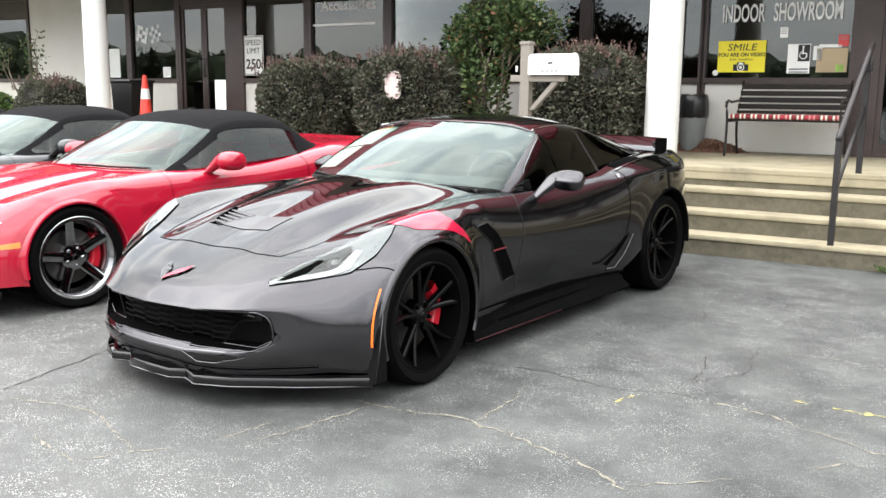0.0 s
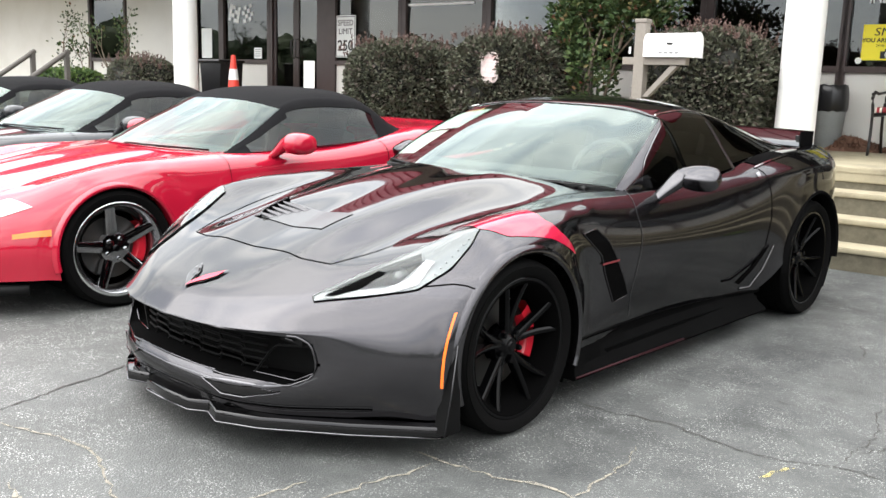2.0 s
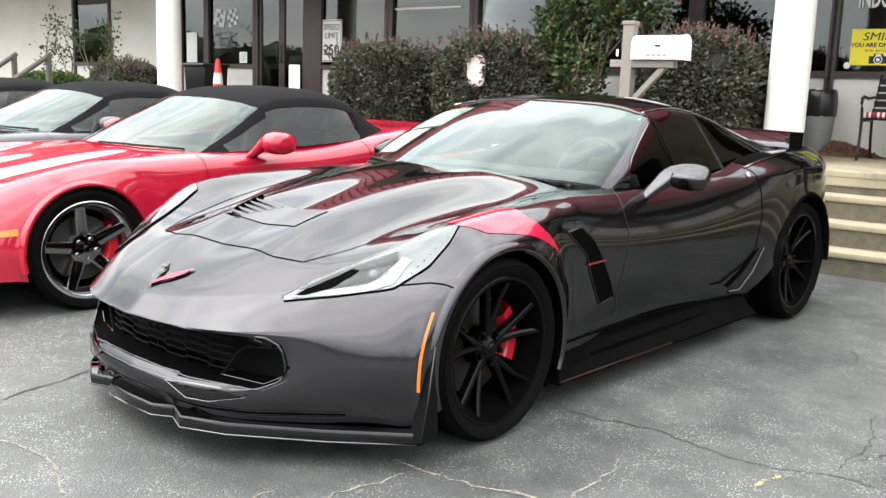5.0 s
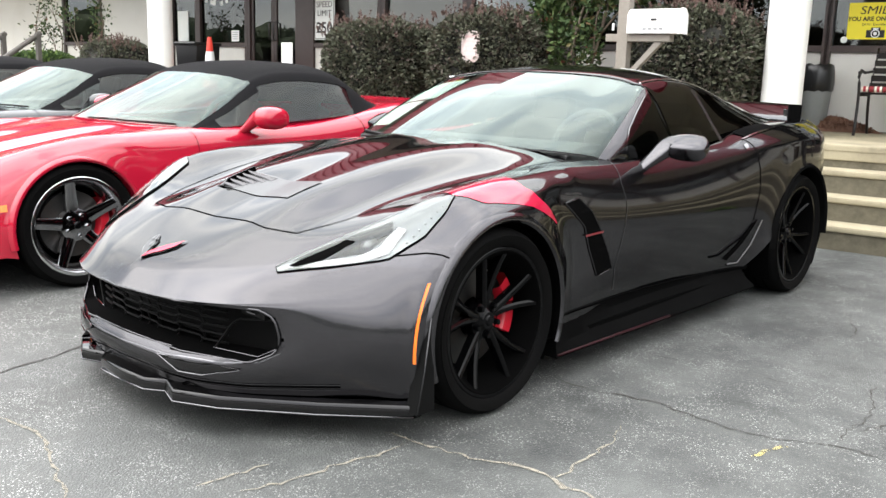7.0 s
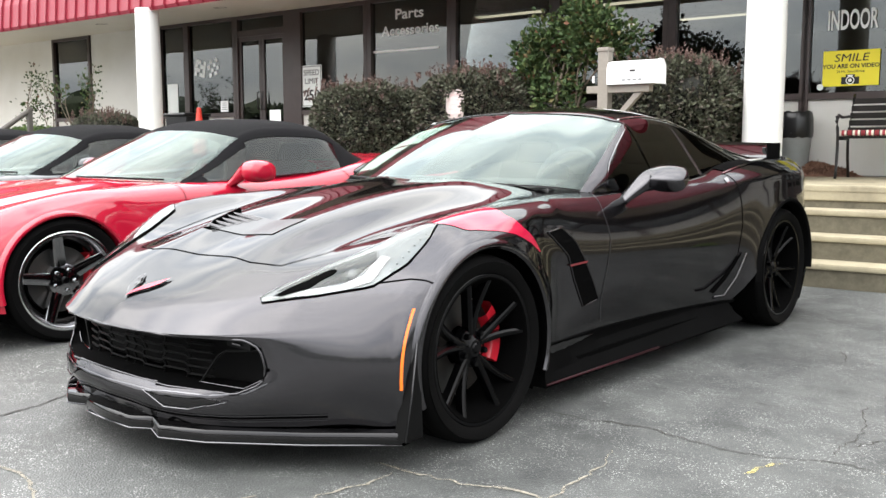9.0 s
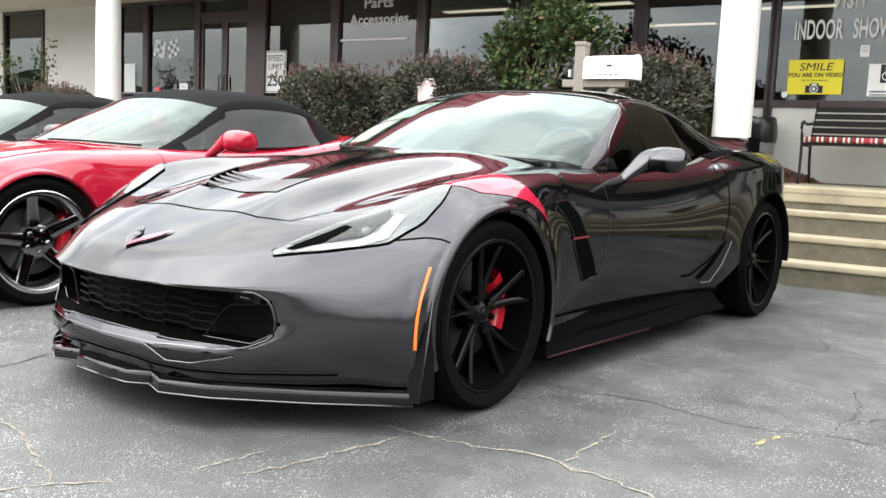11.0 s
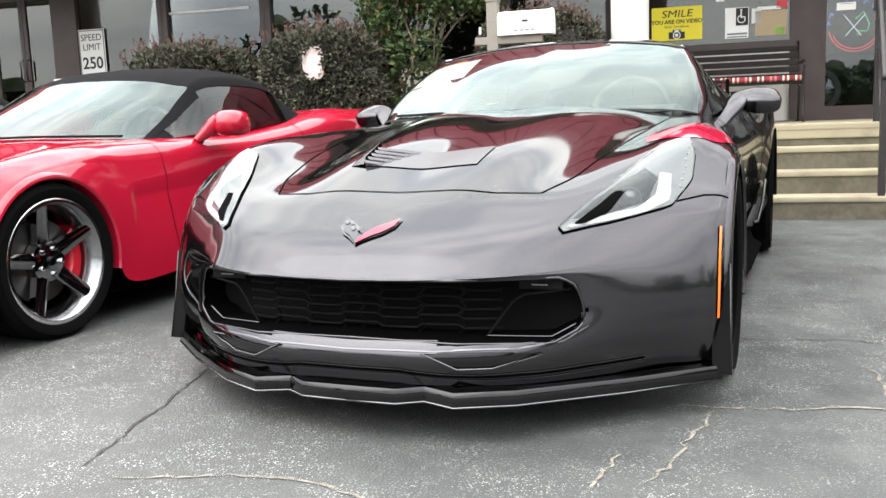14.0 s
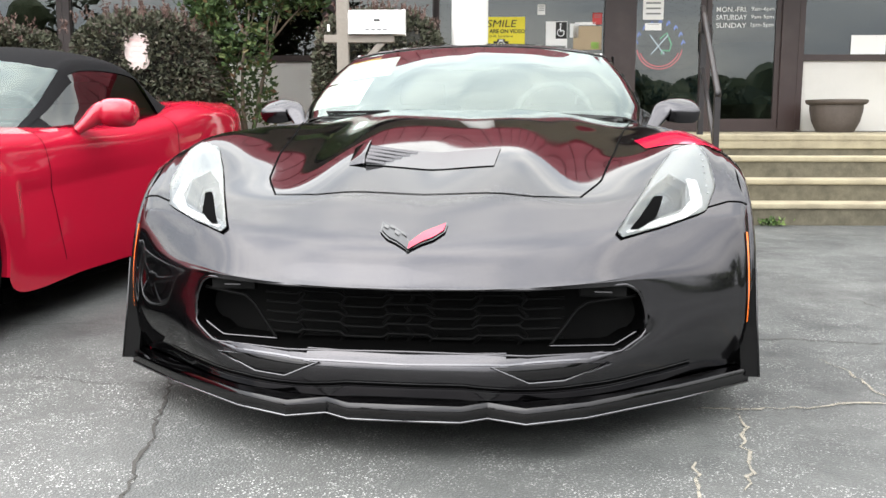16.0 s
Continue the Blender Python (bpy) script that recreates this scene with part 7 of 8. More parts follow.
        wheel(car, s * 0.80, 2.71, 0.338, s, 0.338, 0.270, 0.325, "split", 0.9, 172 if s > 0 else 8)
    sp = bmesh.new()
    rows = []
    for x in [(-0.665 + 1.33 * k / 16) for k in range(17)]:
        f = (x / 0.665) ** 2
        rows.append([sp.verts.new((x, 3.30 - 0.06 * f + dy, 1.005 - 0.01 * f + dz)) for dy, dz in ((-0.10, -0.040), (0.0, 0.010), (0.12, 0.052), (0.13, 0.012), (0.02, -0.060))])
    for r0, r1 in zip(rows, rows[1:]):
        for i in range(5):
            sp.faces.new((r0[i], r0[(i + 1) % 5], r1[(i + 1) % 5], r1[i]))
    sp.faces.new(rows[0])
    sp.faces.new(rows[-1])
    bmesh.ops.recalc_face_normals(sp, faces=sp.faces)
    spo = part("rear_spoiler", smooth(sp, 40), M_CARBON, car, "dark rear spoiler on short stands")
    for x in (-0.672, 0.662):
        part("spoiler_end_plate", boxes(((x, 3.15, 0.955), (x + 0.010, 3.36, 1.048)), bevel=0.003), M_SATIN, spo)
    for x in (-0.62, -0.25, 0.25, 0.62):
        part("spoiler_stand", boxes(((x - 0.012, 3.22, 0.93), (x + 0.012, 3.32, 1.02)), bevel=0.004), M_CARBON, spo)
    for x0, x1, y0, y1 in ((-0.30, -0.60, 0.63, 0.79),):
        wp = bmesh.new()
        p, q = cabin.at(0, 0), None
        pts = []
        for k in range(9):
            x = x0 + (x1 - x0) * k / 8
            near, nrm, _, _ = ctree.find_nearest(Vector((x, y0 + (y1 - y0) * k / 8 + 0.02, 0.875)))
            pts.append(near + nrm * 0.008)
        tube(wp, pts, 0.007, 6)
        part("wiper", wp, M_MATTE, car)
    return car


grey_coupe()


# control rows of the older convertible
def convertible_rows(arch=0.352, rear=0.365):
    def fa(angle, x):
        return (x, -arch * math.cos(radians(angle)), 0.325 + arch * math.sin(radians(angle)))

    def ra(angle, x):
        return (x, 2.686 - rear * math.cos(radians(angle)), 0.33 + rear * math.sin(radians(angle)))
    return [
        [(0, -0.93, 0.20), (0.25, -0.91, 0.20), (0.45, -0.85, 0.20), (0.62, -0.74, 0.20), (0.75, -0.60, 0.20), (0.84, -0.46, 0.20), (0.875, -0.38, 0.20), fa(-22, 0.89)],
        [(0, -0.99, 0.36), (0.25, -0.97, 0.36), (0.45, -0.90, 0.36), (0.62, -0.78, 0.36), (0.76, -0.62, 0.36), (0.85, -0.47, 0.36), (0.882, -0.39, 0.34), fa(4, 0.898)],
        [(0, -0.95, 0.48), (0.25, -0.92, 0.485), (0.45, -0.85, 0.49), (0.62, -0.72, 0.50), (0.76, -0.55, 0.505), (0.845, -0.42, 0.49), (0.885, -0.33, 0.47), fa(24, 0.905)],
        [(0, -0.72, 0.575), (0.25, -0.70, 0.58), (0.45, -0.64, 0.585), (0.60, -0.54, 0.60), (0.75, -0.40, 0.615), (0.845, -0.30, 0.595), (0.89, -0.24, 0.57), fa(45, 0.91)],
        [(0, -0.36, 0.665), (0.25, -0.35, 0.67), (0.44, -0.32, 0.665), (0.60, -0.26, 0.685), (0.76, -0.18, 0.72), (0.86, -0.13, 0.685), (0.90, -0.11, 0.655), fa(75, 0.916)],
        [(0, 0.02, 0.74), (0.25, 0.02, 0.745), (0.44, 0.04, 0.735), (0.60, 0.06, 0.745), (0.765, 0.08, 0.775), (0.865, 0.09, 0.735), (0.905, 0.09, 0.69), fa(105, 0.918)],
        [(0, 0.30, 0.79), (0.25, 0.30, 0.79), (0.44, 0.30, 0.775), (0.60, 0.29, 0.775), (0.765, 0.28, 0.79), (0.86, 0.27, 0.755), (0.90, 0.25, 0.66), fa(136, 0.915)],
        [(0, 0.55, 0.82), (0.25, 0.55, 0.82), (0.44, 0.53, 0.805), (0.60, 0.50, 0.795), (0.75, 0.48, 0.795), (0.845, 0.45, 0.75), (0.892, 0.42, 0.55), fa(172, 0.904)],
        [(0, 0.72, 0.83), (0.25, 0.72, 0.83), (0.44, 0.72, 0.82), (0.60, 0.70, 0.81), (0.745, 0.69, 0.80), (0.835, 0.67, 0.755), (0.885, 0.62, 0.50), (0.898, 0.42, 0.17)],
        [(0, 1.05, 0.81), (0.25, 1.05, 0.81), (0.44, 1.05, 0.81), (0.60, 1.05, 0.81), (0.745, 1.05, 0.81), (0.835, 1.05, 0.76), (0.875, 1.02, 0.49), (0.895, 0.95, 0.17)],
        [(0, 1.55, 0.82), (0.25, 1.55, 0.82), (0.44, 1.55, 0.82), (0.60, 1.55, 0.825), (0.75, 1.55, 0.825), (0.845, 1.55, 0.77), (0.882, 1.55, 0.50), (0.90, 1.55, 0.17)],
        [(0, 2.0, 0.86), (0.25, 2.0, 0.86), (0.44, 2.0, 0.86), (0.61, 2.0, 0.86), (0.765, 2.0, 0.86), (0.87, 2.0, 0.80), (0.895, 2.02, 0.52), (0.905, 2.1, 0.18)],
        [(0, 2.30, 0.885), (0.25, 2.30, 0.885), (0.44, 2.30, 0.885), (0.62, 2.30, 0.89), (0.785, 2.30, 0.89), (0.895, 2.30, 0.83), (0.915, 2.32, 0.56), ra(8, 0.92)],
        [(0, 2.5, 0.90), (0.25, 2.5, 0.90), (0.44, 2.5, 0.90), (0.62, 2.5, 0.905), (0.785, 2.5, 0.905), (0.90, 2.5, 0.845), (0.922, 2.49, 0.72), ra(55, 0.925)],
        [(0, 2.75, 0.905), (0.25, 2.75, 0.905), (0.44, 2.75, 0.905), (0.62, 2.75, 0.91), (0.78, 2.75, 0.905), (0.895, 2.75, 0.845), (0.922, 2.75, 0.75), ra(98, 0.925)],
        [(0, 3.05, 0.90), (0.25, 3.05, 0.90), (0.44, 3.05, 0.90), (0.61, 3.05, 0.90), (0.765, 3.05, 0.895), (0.87, 3.04, 0.83), (0.905, 3.03, 0.60), ra(165, 0.915)],
        [(0, 3.42, 0.89), (0.25, 3.41, 0.89), (0.43, 3.39, 0.89), (0.60, 3.36, 0.885), (0.73, 3.32, 0.87), (0.82, 3.26, 0.80), (0.86, 3.2, 0.5), (0.87, 3.14, 0.2)],
        [(0, 3.5, 0.62), (0.25, 3.49, 0.62), (0.43, 3.47, 0.62), (0.60, 3.43, 0.62), (0.72, 3.38, 0.62), (0.80, 3.32, 0.6), (0.84, 3.25, 0.4), (0.86, 3.18, 0.2)],
        [(0, 3.44, 0.24), (0.25, 3.44, 0.24), (0.43, 3.42, 0.24), (0.60, 3.38, 0.24), (0.70, 3.34, 0.24), (0.77, 3.29, 0.22), (0.82, 3.24, 0.2), (0.84, 3.2, 0.2)],
    ]


def softtop_rows():
    """Windscreen and folding roof of the convertible."""
    return [
        [(0, 0.52, 0.822), (0.25, 0.54, 0.82), (0.47, 0.62, 0.812), (0.63, 0.73, 0.805), (0.705, 0.81, 0.80), (0.74, 0.86, 0.80)],
        [(0, 0.80, 0.960), (0.25, 0.815, 0.956), (0.45, 0.88, 0.945), (0.60, 0.97, 0.925), (0.680, 1.03, 0.900), (0.765, 1.05, 0.812)],
        [(0, 1.08, 1.085), (0.25, 1.09, 1.080), (0.43, 1.14, 1.066), (0.57, 1.19, 1.042), (0.652, 1.22, 1.010), (0.775, 1.22, 0.82)],
        [(0, 1.22, 1.145), (0.25, 1.23, 1.140), (0.42, 1.265, 1.126), (0.56, 1.30, 1.100), (0.640, 1.32, 1.062), (0.78, 1.32, 0.824)],
        [(0, 1.45, 1.205), (0.25, 1.45, 1.198), (0.42, 1.46, 1.180), (0.55, 1.47, 1.150), (0.632, 1.48, 1.095), (0.785, 1.48, 0.83)],
        [(0, 1.74, 1.222), (0.25, 1.74, 1.214), (0.42, 1.74, 1.196), (0.55, 1.74, 1.164), (0.636, 1.74, 1.102), (0.785, 1.74, 0.845)],
        [(0, 2.02, 1.205), (0.25, 2.02, 1.198), (0.42, 2.01, 1.178), (0.56, 2.00, 1.142), (0.648, 1.99, 1.080), (0.782, 1.98, 0.862)],
        [(0, 2.20, 1.135), (0.25, 2.20, 1.128), (0.43, 2.19, 1.105), (0.58, 2.17, 1.062), (0.672, 2.14, 1.000), (0.775, 2.10, 0.872)],
        [(0, 2.34, 1.035), (0.25, 2.34, 1.028), (0.44, 2.33, 1.008), (0.60, 2.31, 0.972), (0.695, 2.27, 0.935), (0.768, 2.22, 0.884)],
        [(0, 2.52, 0.915), (0.25, 2.52, 0.915), (0.45, 2.50, 0.915), (0.61, 2.47, 0.912), (0.70, 2.42, 0.908), (0.765, 2.36, 0.900)],
    ]


SCOOP_Y, SCOOP_TOP, SCOOP_LOW = 0.47, (0.574, 0.052), (0.288, 0.0)


def convertible(name, matrix, paint, label, rich=True):
    car = thing(name, matrix, label, "car", "parked sports cars")
    rows = convertible_rows()
    lift = {11: 0.012, 12: 0.03, 13: 0.045, 14: 0.05, 15: 0.05, 16: 0.05}
    for k, h in lift.items():
        rows[k] = [(x, y, z + h) if i < 6 else (x, y, z) for i, (x, y, z) in enumerate(rows[k])]
    for k, r in enumerate(rows):
        p = spline([Vector(q) for q in r], 5.5)
        r.insert(6, p)
    sheet, cabin = Sheet(rows), Sheet(softtop_rows())
    skin = sheet.bmesh(per=12 if rich else 7, drop=lambda p: 0.9 < p.y < 2.36 and p.x < 0.62 and p.z > 0.7)
    for v in skin.verts:                      # the long scoop pressed into the side behind the front wheel
        y, z = v.co.y, v.co.z
        if abs(v.co.x) > 0.8 and SCOOP_Y < y < 2.1:
            top, low = SCOOP_TOP[0] + SCOOP_TOP[1] * (y - SCOOP_Y), SCOOP_LOW[0] + SCOOP_LOW[1] * (y - SCOOP_Y)
            if low < z < top + 0.05:
                f = (z - low) / (top - low)
                fade = min(1.0, (y - SCOOP_Y) / 0.045) * min(1.0, (2.1 - y) / 0.8)
                v.co.x -= math.copysign(0.020 * fade * min(f, 1.0) * min(1.0, (top + 0.05 - z) / 0.085) ** 1.4, v.co.x)
    tree = bvh_of(skin)
    part("body", skin, paint, car)
    ws = part("windscreen", cabin.bmesh(0, 3.78, 0.05, 2.75, 7), M_WINDSCREEN, car, "windscreen reflecting the overcast sky")
    ws.visible_shadow = False
    part("soft_top", cabin.bmesh(0, 4.0, 2.95, 9, 7), M_SOFTTOP, car, "black cloth soft top")
    part("windscreen_header", cabin.bmesh(0, 4.15, 2.75, 2.96, 7), M_SOFTTOP, car)
    for s in (1, -1):
        pieces = [("windscreen_pillar", cabin.bmesh(3.76, 4.24, 0, 2.96, 7, both=False, lift=0.003), M_SOFTTOP), ("door_window", cabin.bmesh(4.05, 4.97, 0.62, 6.45, 7, both=False), M_SIDEWIN), ("door_sail", cabin.bmesh(4.2, 4.97, 0.12, 0.62, 7, both=False), M_SOFTTOP), ("top_side", cabin.bmesh(3.9, 4.07, 2.9, 6.5, 7, both=False, lift=0.004), M_SOFTTOP), ("top_quarter", cabin.bmesh(3.98, 5.0, 6.45, 9, 7, both=False), M_SOFTTOP)]
        for n_, bm_, mat in pieces:
            if s < 0:
                for v in bm_.verts:
                    v.co.x = -v.co.x
                bmesh.ops.reverse_faces(bm_, faces=bm_.faces)
            part(n_, bm_, mat, car)
        mirror(car, s, (1.045, 1.20, 0.872), paint, (0.80, 1.10, 0.79), 1.4, 0.85)
        wheel(car, s * 0.785, 0.0, 0.325, s, 0.325, 0.257, 0.245, "five", 0.488, 5 if s > 0 else 175)
        wheel(car, s * 0.785, 2.686, 0.33, s, 0.33, 0.262, 0.285, "five", 0.8, 5 if s > 0 else 175)
        part("headlamp", patch(tree, [(0.56, -0.78, 0.50), (0.60, -0.62, 0.57), (0.66, -0.48, 0.615)], [(0.64, -0.70, 0.495), (0.74, -0.55, 0.53), (0.80, -0.42, 0.585)], 12, 6, 0.004, s), M_DARKCHROME, car, "clear headlamp")
        part("marker_lamp", patch(tree, [(0.80, -0.53, 0.445), (0.87, -0.36, 0.465)], [(0.80, -0.53, 0.42), (0.87, -0.36, 0.43)], 10, 2, 0.004, s), M_AMBER, car, "amber side marker lamp")
    for s in (1, -1):
        part("door_shut_line", seam(tree, [(0.74, 0.74, 0.80), (0.83, 0.745, 0.76), (0.865, 0.76, 0.55), (0.87, 0.775, 0.36), (0.875, 0.79, 0.24)], 0.004, sides=(s,)), M_VOID, car)
    for s in (1, -1):
        part("door_rear_line", seam(tree, [(0.80, 2.02, 0.86), (0.87, 2.04, 0.78), (0.89, 2.04, 0.5), (0.895, 2.0, 0.25)], 0.006, sides=(s,)), M_VOID, car)
    part("hood_shut_line", seam(tree, [(0.0, -0.9, 0.50), (0.4, -0.82, 0.51), (0.50, -0.5, 0.6), (0.60, 0.0, 0.74), (0.68, 0.55, 0.80)], 0.006), M_VOID, car)
    part("cabin_floor", boxes(((-0.7, 0.7, 0.2), (0.7, 2.3, 0.26)), ((-0.68, 2.1, 0.26), (0.68, 2.2, 0.84))), M_VOID, car)
    dash = bmesh.new()
    prism(dash, [(0.68, 0.79), (0.85, 0.83), (1.05, 0.82), (1.15, 0.74), (1.12, 0.5), (0.68, 0.5)], 1.32, "YZ", -0.66)
    bmesh.ops.bevel(dash, geom=dash.edges[:], offset=0.03, segments=2, affect="EDGES")
    part("dashboard", smooth(dash, 50), M_INTERIOR, car)
    steering_wheel(car, 0.37, 1.22, 0.80)
    seat(car, 0.37, 1.55)
    seat(car, -0.37, 1.55)
    # Dark filler slabs, added to keep light out from underneath.
    part("underbody", boxes(((-0.6, -0.7, 0.13), (0.6, 3.3, 0.2)), ((-0.84, 0.4, 0.12), (0.84, 2.28, 0.18)), ((-0.6, -0.3, 0.2), (0.6, 0.5, 0.58))), M_VOID, car)
    for y, z, r, x in ((0, 0.325, 0.349, 0.915), (2.686, 0.33, 0.362, 0.922)):
        arch_ring(car, y, z, r, x - 0.006, radians(-14), radians(208), "arch_flare", paint, 0.016)
    air = bmesh.new()
    tube(air, [(x, -0.93 + 0.75 * abs(x) ** 2.4, 0.15) for x in [-0.82 + 1.64 * k / 20 for k in range(21)]], 0.03, 8)
    part("air_dam", air, M_MATTE, car)
    wp = bmesh.new()
    tube(wp, [cabin.at(a, 0.05 + 0.02 * a) + Vector((0, -0.012, 0.008)) for a in [0.2 * k for k in range(16)]], 0.007, 6)
    part("wiper", wp, M_MATTE, car)
    return car


M_SIDEWIN = glass("convertible_door_glass", (0.3, 0.34, 0.33), 1.38)
convertible("red_convertible", Matrix.Translation((-2.615, -0.16, 0)), M_RED, "bright red convertible sports car with its black top up")
convertible("dark_convertible", Matrix.Translation((-4.91, -0.02, 0)), M_DARKCAR, "dark charcoal convertible sports car with its black top up", False)
convertible("dark_convertible", Matrix.Translation((-7.3, 0.0, 0)), M_DARKCAR, "dark charcoal convertible sports car with its black top up", False)


# ---- plants ----
def leaf_cloud(bm, centres, normals, size, rnd, droop=0.3):
    """Small folded leaves at the given places."""
    for c, nrm in zip(centres, normals):
        d = (nrm + Vector((rnd.uniform(-1, 1), rnd.uniform(-1, 1), rnd.uniform(-0.8, 0.8)))).normalized()
        side = d.cross(Vector((rnd.uniform(-1, 1), rnd.uniform(-1, 1), rnd.uniform(-1, 1)))).normalized()
        up = side.cross(d).normalized()
        l, w = size * rnd.uniform(0.7, 1.3), size * rnd.uniform(0.28, 0.42)
        a = bm.verts.new(c)
        b = bm.verts.new(c + d * l * 0.5 + side * w + up * w * 0.3)
        e = bm.verts.new(c + d * l * 0.5 - side * w + up * w * 0.3)
        f = bm.verts.new(c + d * l - up * l * droop * 0.3)
        bm.faces.new((a, b, f))
        bm.faces.new((a, f, e))


def hedge_surface(rnd, sx, sy, sz, power=2.7):
    """A place and normal on a rounded, lumpy block."""
    while True:
        p = Vector((rnd.uniform(-1, 1), rnd.uniform(-1, 1), rnd.uniform(-1, 1)))
        m = max(abs(p.x), abs(p.y), abs(p.z))
        p /= m
        q = (abs(p.x) ** power + abs(p.y) ** power + abs(p.z) ** power) ** (1 / power)
        p /= q
        n = Vector((math.copysign(abs(p.x) ** (power - 1), p.x) / sx, math.copysign(abs(p.y) ** (power - 1), p.y) / sy, math.copysign(abs(p.z) ** (power - 1), p.z) / sz)).normalized()
        return Vector((p.x * sx, p.y * sy, p.z * sz)), n


def hedge(u0, u1, v0, v1, z1, seed, label, leaf=None, count=9500, sprigs=60, size=0.050, name="hedge_bush"):
    rnd = random.Random(seed)
    cx, cy, h = (u0 + u1) / 2, (v0 + v1) / 2, z1 - PLAT
    ob = thing(name, FACADE @ Matrix.Translation((cx, cy, PLAT)), label, "bush", "clipped bushes")
    sx, sy, sz = (u1 - u0) / 2, (v1 - v0) / 2, h / 2
    # Near-black core: the shade between the leaves put into its colour.
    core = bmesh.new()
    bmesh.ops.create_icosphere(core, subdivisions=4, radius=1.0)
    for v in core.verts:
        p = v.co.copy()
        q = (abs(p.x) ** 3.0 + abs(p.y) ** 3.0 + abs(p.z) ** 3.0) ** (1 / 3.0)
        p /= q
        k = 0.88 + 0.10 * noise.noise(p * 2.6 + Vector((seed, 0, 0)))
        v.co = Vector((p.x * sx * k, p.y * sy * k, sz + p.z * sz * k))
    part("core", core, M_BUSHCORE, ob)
    crown = bmesh.new()
    cs, ns = [], []
    for _ in range(count):
        p, n = hedge_surface(rnd, sx, sy, sz)
        if p.z < -sz * 0.95:
            continue
        k = 0.95 + 0.13 * noise.noise(Vector((p.x, p.y, p.z)) * 3.0 + Vector((seed, 0, 0))) + rnd.uniform(-0.07, 0.035)
        cs.append(Vector((p.x * k, p.y * k, sz + p.z * k)))
        ns.append(n)
    leaf_cloud(crown, cs, ns, size, rnd)
    tagged(part("foliage", crown, leaf or M_BUSH, ob), kind="stuff")
    if sprigs:
        sp = bmesh.new()
        cs, ns = [], []
        for _ in range(sprigs):
            x, y = rnd.uniform(-0.9, 0.9) * sx, rnd.uniform(-0.95, 0.6) * sy
            l = rnd.uniform(0.04, 0.15)
            top = sz + sz * (1 - abs(x / sx) ** 3.0) ** (1 / 3.0) * (1 - 0.1 * abs(y / sy))
            lean = Vector((rnd.uniform(-0.3, 0.3), rnd.uniform(-0.3, 0.1), 1))
            for k in range(12):
                cs.append(Vector((x, y, top - 0.03)) + lean * l * k / 11)
                ns.append(lean.normalized())
        leaf_cloud(sp, cs, ns, 0.03, rnd)
        tagged(part("new_growth", sp, M_SPRIG, ob, "reddish new shoots"), kind="stuff")
    return ob


mulch_heap(-0.30, -0.24)
HEDGE = "clipped bush with small dark purple-green leaves"
hedge(-5.86, -4.50, -2.42, -1.0, 1.80, 11, HEDGE, None, 21000, 70)
hedge(-4.26, -2.85, -2.40, -1.05, 1.88, 12, HEDGE, None, 19000, 70)
hedge(-1.90, -0.60, -2.40, -1.05, 1.90, 13, HEDGE, None, 19000, 70)
hedge(-11.0, -9.75, -2.45, -1.5, 1.55, 14, "lower clipped bush with green and brown leaves", M_BUSH, 7000, 60, 0.045)
hedge(-13.6, -11.9, -2.3, -1.4, 1.35, 15, "bright green rounded shrub by the porch", M_GREENLEAF, 5000, 0, 0.06, "green_shrub")


def limb(bm, start, way, length, radius, rnd, depth, tips):
    pts, rad = [start], [radius]
    d = way.normalized()
    for k in range(5):
        d = (d + Vector((rnd.uniform(-0.16, 0.16), rnd.uniform(-0.16, 0.16), 0.05))).normalized()
        pts.append(pts[-1] + d * length / 5)
        rad.append(radius * (1 - 0.12 * (k + 1)))
    tube(bm, pts, rad, 7)
    if depth == 0:
        tips.append((pts[-1], d))
        tips.append((pts[-3], d))
        return
    for _ in range(3):
        limb(bm, pts[rnd.choice((2, 3, 4, 5))], d + Vector((rnd.uniform(-0.8, 0.8), rnd.uniform(-0.8, 0.8), rnd.uniform(0.0, 0.5))), length * 0.55, radius * 0.5, rnd, depth - 1, tips)


def small_tree(u, v, base, height, spread, seed, label, leaves=60, leaf=None, stems=3, low=0.0, matrix=None, size=0.06, name="myrtle_tree"):
    rnd = random.Random(seed)
    ob = thing(name, (matrix or FACADE) @ Matrix.Translation((u, v, base)), label, "tree")
    trunk, tips = bmesh.new(), []
    for k in range(stems):
        a = math.tau * k / stems + rnd.random()
        limb(trunk, Vector((0.05 * math.cos(a), 0.05 * math.sin(a), 0)), Vector((0.16 * math.cos(a), 0.16 * math.sin(a), 1)), height * 0.5, 0.024, rnd, 2, tips)
    part("trunk", trunk, M_BARK, ob)
    crown = bmesh.new()
    cs, ns = [], []
    for tip, d in tips:
        for _ in range(leaves):
            off = Vector((rnd.gauss(0, 1), rnd.gauss(0, 1), rnd.gauss(0, 0.8))) * spread * 0.22
            cs.append(tip + off)
            ns.append((off + d * 0.1).normalized())
    for _ in range(int(low * 900)):
        a, r, z = rnd.uniform(0, math.tau), 0.28 * math.sqrt(rnd.random()), rnd.uniform(0.08, height * 0.45)
        cs.append(Vector((r * math.cos(a), r * math.sin(a), z)))
        ns.append(Vector((math.cos(a), math.sin(a), 0.3)))
    leaf_cloud(crown, cs, ns, size, rnd)
    tagged(part("crown", crown, leaf or M_MYRTLE, ob), kind="stuff")
    return ob


small_tree(-2.62, -1.6, PLAT, 2.4, 0.42, 21, "young crape myrtle with green and reddish leaves", 80, None, 3, 1.0, size=0.068)
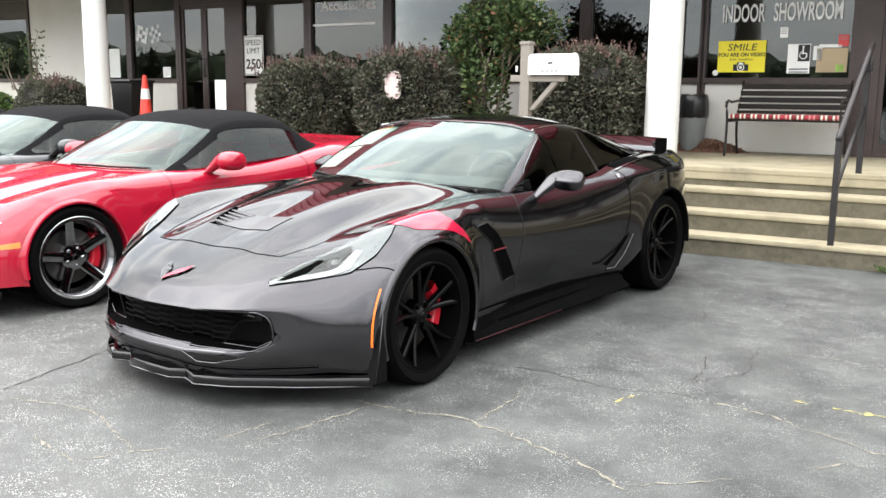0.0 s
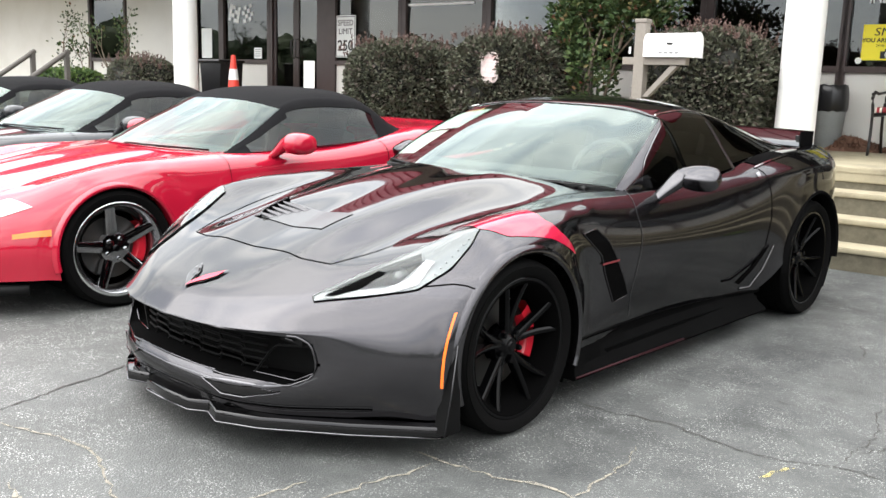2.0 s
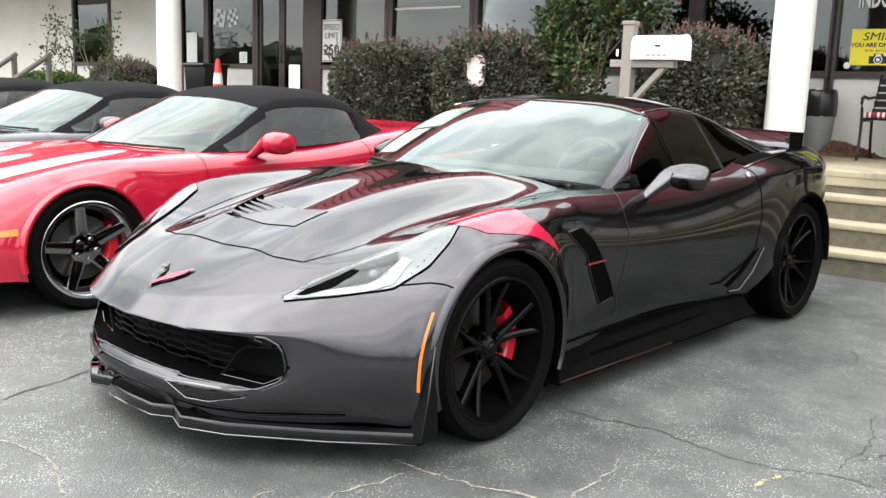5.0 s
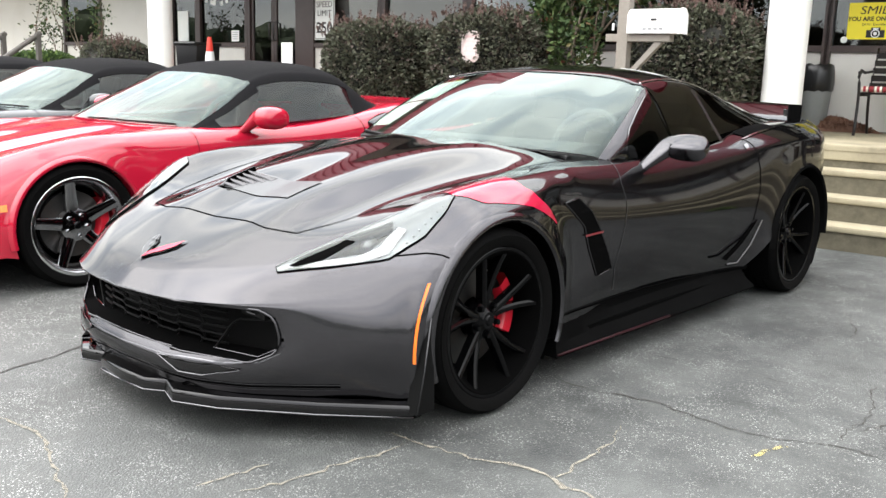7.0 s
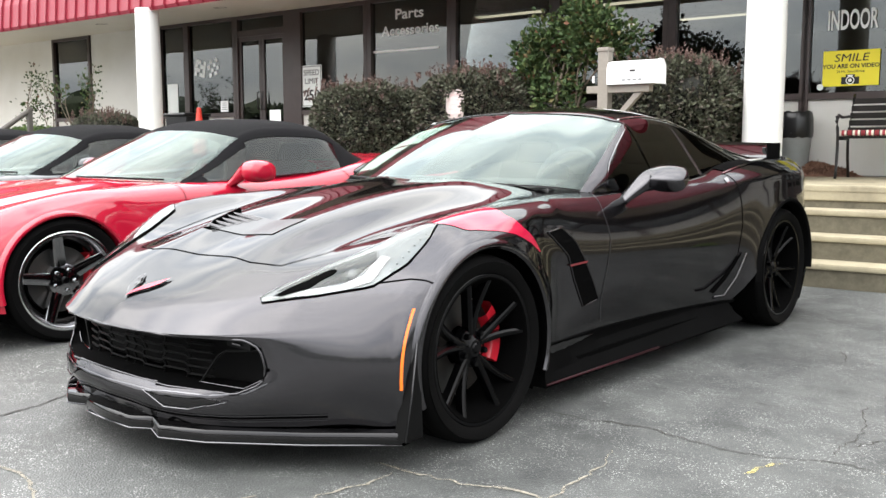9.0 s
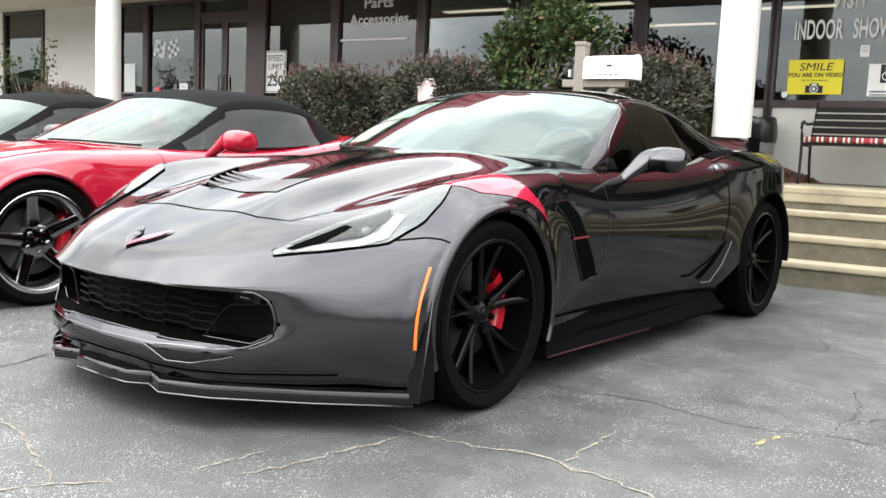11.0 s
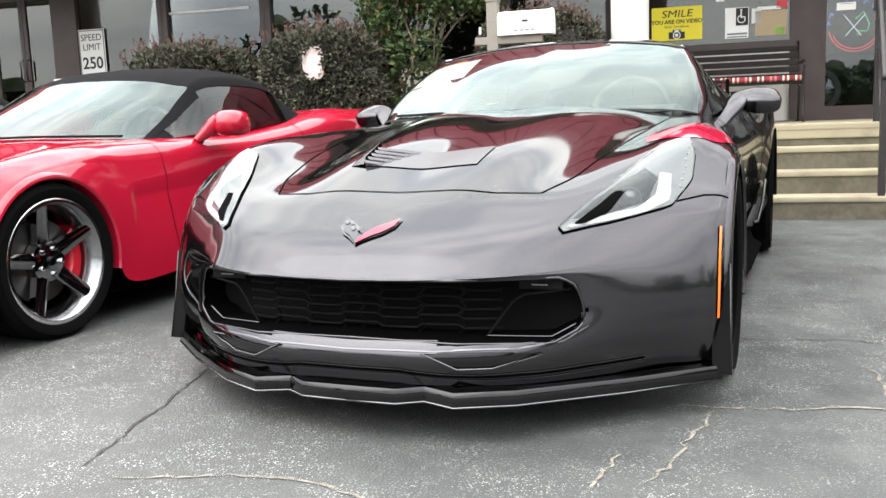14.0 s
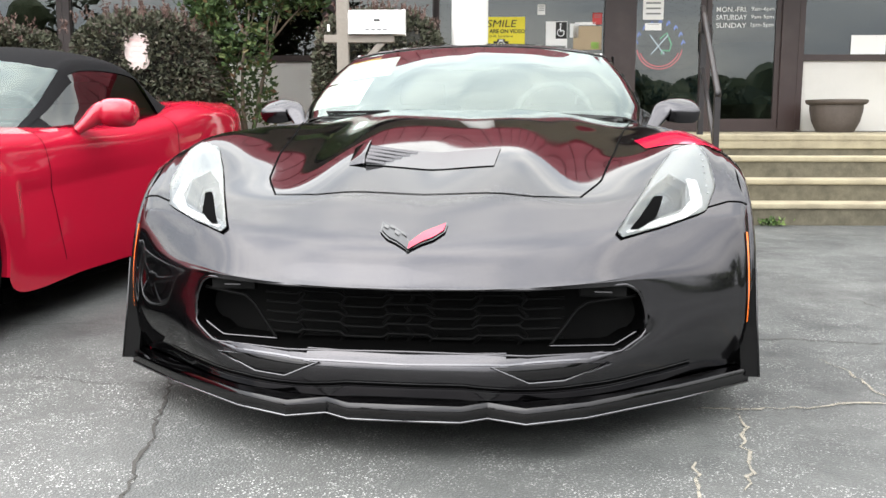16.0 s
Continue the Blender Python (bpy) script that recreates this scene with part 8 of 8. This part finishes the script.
small_tree(-11.7, -1.4, PLAT, 2.1, 0.3, 22, "thin leggy shrub with red-tipped leaves", 9, None, 2, 0.1)
small_tree(-13.6, -1.2, PLAT, 1.9, 0.35, 23, "thin leggy shrub with red-tipped leaves", 8, None, 2, 0.1)


def bed_sign():
    ob = thing("bed_sign", FACADE @ Matrix.Translation((-3.42, -2.405, PLAT)), "faded red and white notice on a stake in the hedge", "sign")
    part("stake", boxes(((-0.015, 0.20, 0), (0.015, 0.22, 0.72)), ((-0.012, 0.0, 0.70), (0.012, 0.22, 0.73))), M_BLACKIRON, ob)
    plate = bmesh.new()
    outline = [(0.115 * math.copysign(abs(math.cos(a)) ** 0.6, math.cos(a)), 0.755 + 0.165 * math.copysign(abs(math.sin(a)) ** 0.6, math.sin(a))) for a in [math.tau * k / 32 for k in range(32)]]
    prism(plate, outline, 0.006, "XZ", -0.006)
    part("plate", plate, M_FADEDPLATE, ob)
    part("print_bars", boxes(*[((-0.075 + 0.02 * (k % 3), -0.009, 0.85 - 0.05 * k), (0.08 - 0.03 * (k % 2), -0.007, 0.868 - 0.05 * k)) for k in range(5)]), M_FADEDRED, ob)
    rnd = random.Random(5)
    over = bmesh.new()
    cs = []
    for _ in range(150):
        a = rnd.uniform(0, math.tau)
        r = rnd.uniform(0.82, 1.15)
        cs.append(Vector((0.125 * r * math.cos(a), -0.02, 0.755 + 0.175 * r * math.sin(a))))
    leaf_cloud(over, cs, [Vector((0, -1, 0))] * len(cs), 0.045, rnd)
    tagged(part("overgrown_leaves", over, M_BUSH, ob), kind="stuff")


M_FADEDPLATE = rough_surface("faded_pinkish_notice", (0.66, 0.53, 0.50), (0.74, 0.66, 0.64), 0.5, 60, 14, (0.5, 0.33, 0.31), 0.7, 0.0)
M_FADEDRED, _t, _b = principled("faded_red_print", (0.72, 0.50, 0.48), 0.6)
bed_sign()


M_DARKRAIL = rough_surface("dark_weathered_rail", (0.07, 0.062, 0.055), (0.12, 0.11, 0.098), 0.8, 40, 3, (0.05, 0.04, 0.03), 0.5, 0.3)


def side_rail(u):
    ob = thing("side_handrail", FACADE @ Matrix.Translation((u, 0, 0)), "dark weathered handrail by the side steps", "handrail", "side handrails")
    part("post", boxes(((-0.035, EDGE, PLAT), (0.035, EDGE + 0.07, 1.62)), bevel=0.006), M_DARKRAIL, ob)
    part("lower_post", boxes(((-0.035, FRONT - 0.05, 0), (0.035, FRONT + 0.02, 0.98)), bevel=0.006), M_DARKRAIL, ob)
    bm = bmesh.new()
    tube(bm, [(0, FRONT - 0.25, 0.86), (0, EDGE + 0.08, 1.62)], 0.04, 6)
    part("rail", bm, M_DARKRAIL, ob)


side_rail(-11.45)
side_rail(-12.5)


def weed(u, v, seed):
    rnd = random.Random(seed)
    ob = thing("weed", FACADE @ Matrix.Translation((u, v, 0.0)), "small green weed growing at the foot of the steps", "weed")
    bm = bmesh.new()
    cs = [Vector((rnd.gauss(0, 0.05), rnd.gauss(0, 0.025), rnd.uniform(0, 0.05))) for _ in range(90)]
    leaf_cloud(bm, cs, [Vector((c.x * 6, c.y * 6, 1)).normalized() for c in cs], 0.032, rnd)
    tagged(part("leaves", bm, M_GREENLEAF, ob), kind="stuff")


weed(2.07, FRONT - 0.02, 31)


# ---- across the road: what the glass and the paint mirror ----
def far_tree(bm, x, y, h, w, rnd, cs, ns):
    """Lumpy crown masses with loose leaves round them."""
    for k in range(4):
        c = Vector((x + rnd.gauss(0, 0.35) * w, y + rnd.gauss(0, 0.35) * w, h * (0.3 + 0.17 * k)))
        r = w * rnd.uniform(0.36, 0.60)
        made = bmesh.ops.create_icosphere(bm, subdivisions=2, radius=1.0)["verts"]
        for v in made:
            n = v.co.normalized()
            v.co = c + n * r * (0.85 + 0.5 * noise.noise(n * 2.2 + c))
    for _ in range(330):
        a = rnd.uniform(0, math.tau)
        z = rnd.random()
        r = w * (0.95 - 0.5 * z) * rnd.uniform(0.5, 1.08)
        cs.append(Vector((x + r * math.cos(a), y + r * math.sin(a), h * (0.15 + 0.85 * z))))
        ns.append(Vector((math.cos(a), math.sin(a), rnd.uniform(-0.3, 0.8))).normalized())


def tree_line():
    rnd = random.Random(77)
    ob = thing("backdrop_trees", Matrix.Translation((0, 0, 0)), "dark distant line of leafy trees across the road", "trees", kind="stuff")
    bm, cs, ns = bmesh.new(), [], []
    for k in range(170):
        a = radians(165 + 210 * k / 170 + rnd.uniform(-0.6, 0.6))
        d = rnd.uniform(78, 95)
        far_tree(bm, d * math.cos(a), d * math.sin(a), rnd.uniform(4.0, 6.0), rnd.uniform(3.2, 4.8), rnd, cs, ns)
    for x, y, h, w in ((-17, -27, 7.0, 2.2), (-21, -30, 6.0, 2.4), (-13, -33, 5.0, 2.0), (30, -6, 6.0, 3.5), (34, 3, 7.0, 4.0), (36, 12, 7.0, 4.0), (30, -17, 2.9, 2.4), (26, -22, 2.6, 2.2), (33, -20, 3.2, 2.4)):
        far_tree(bm, x, y, h, w, rnd, cs, ns)
    leaf_cloud(bm, cs, ns, 0.5, rnd)
    for f in bm.faces:
        f.smooth = False
    tagged(part("tree_crowns", bm, M_TREELINE, ob), kind="stuff")


tree_line()
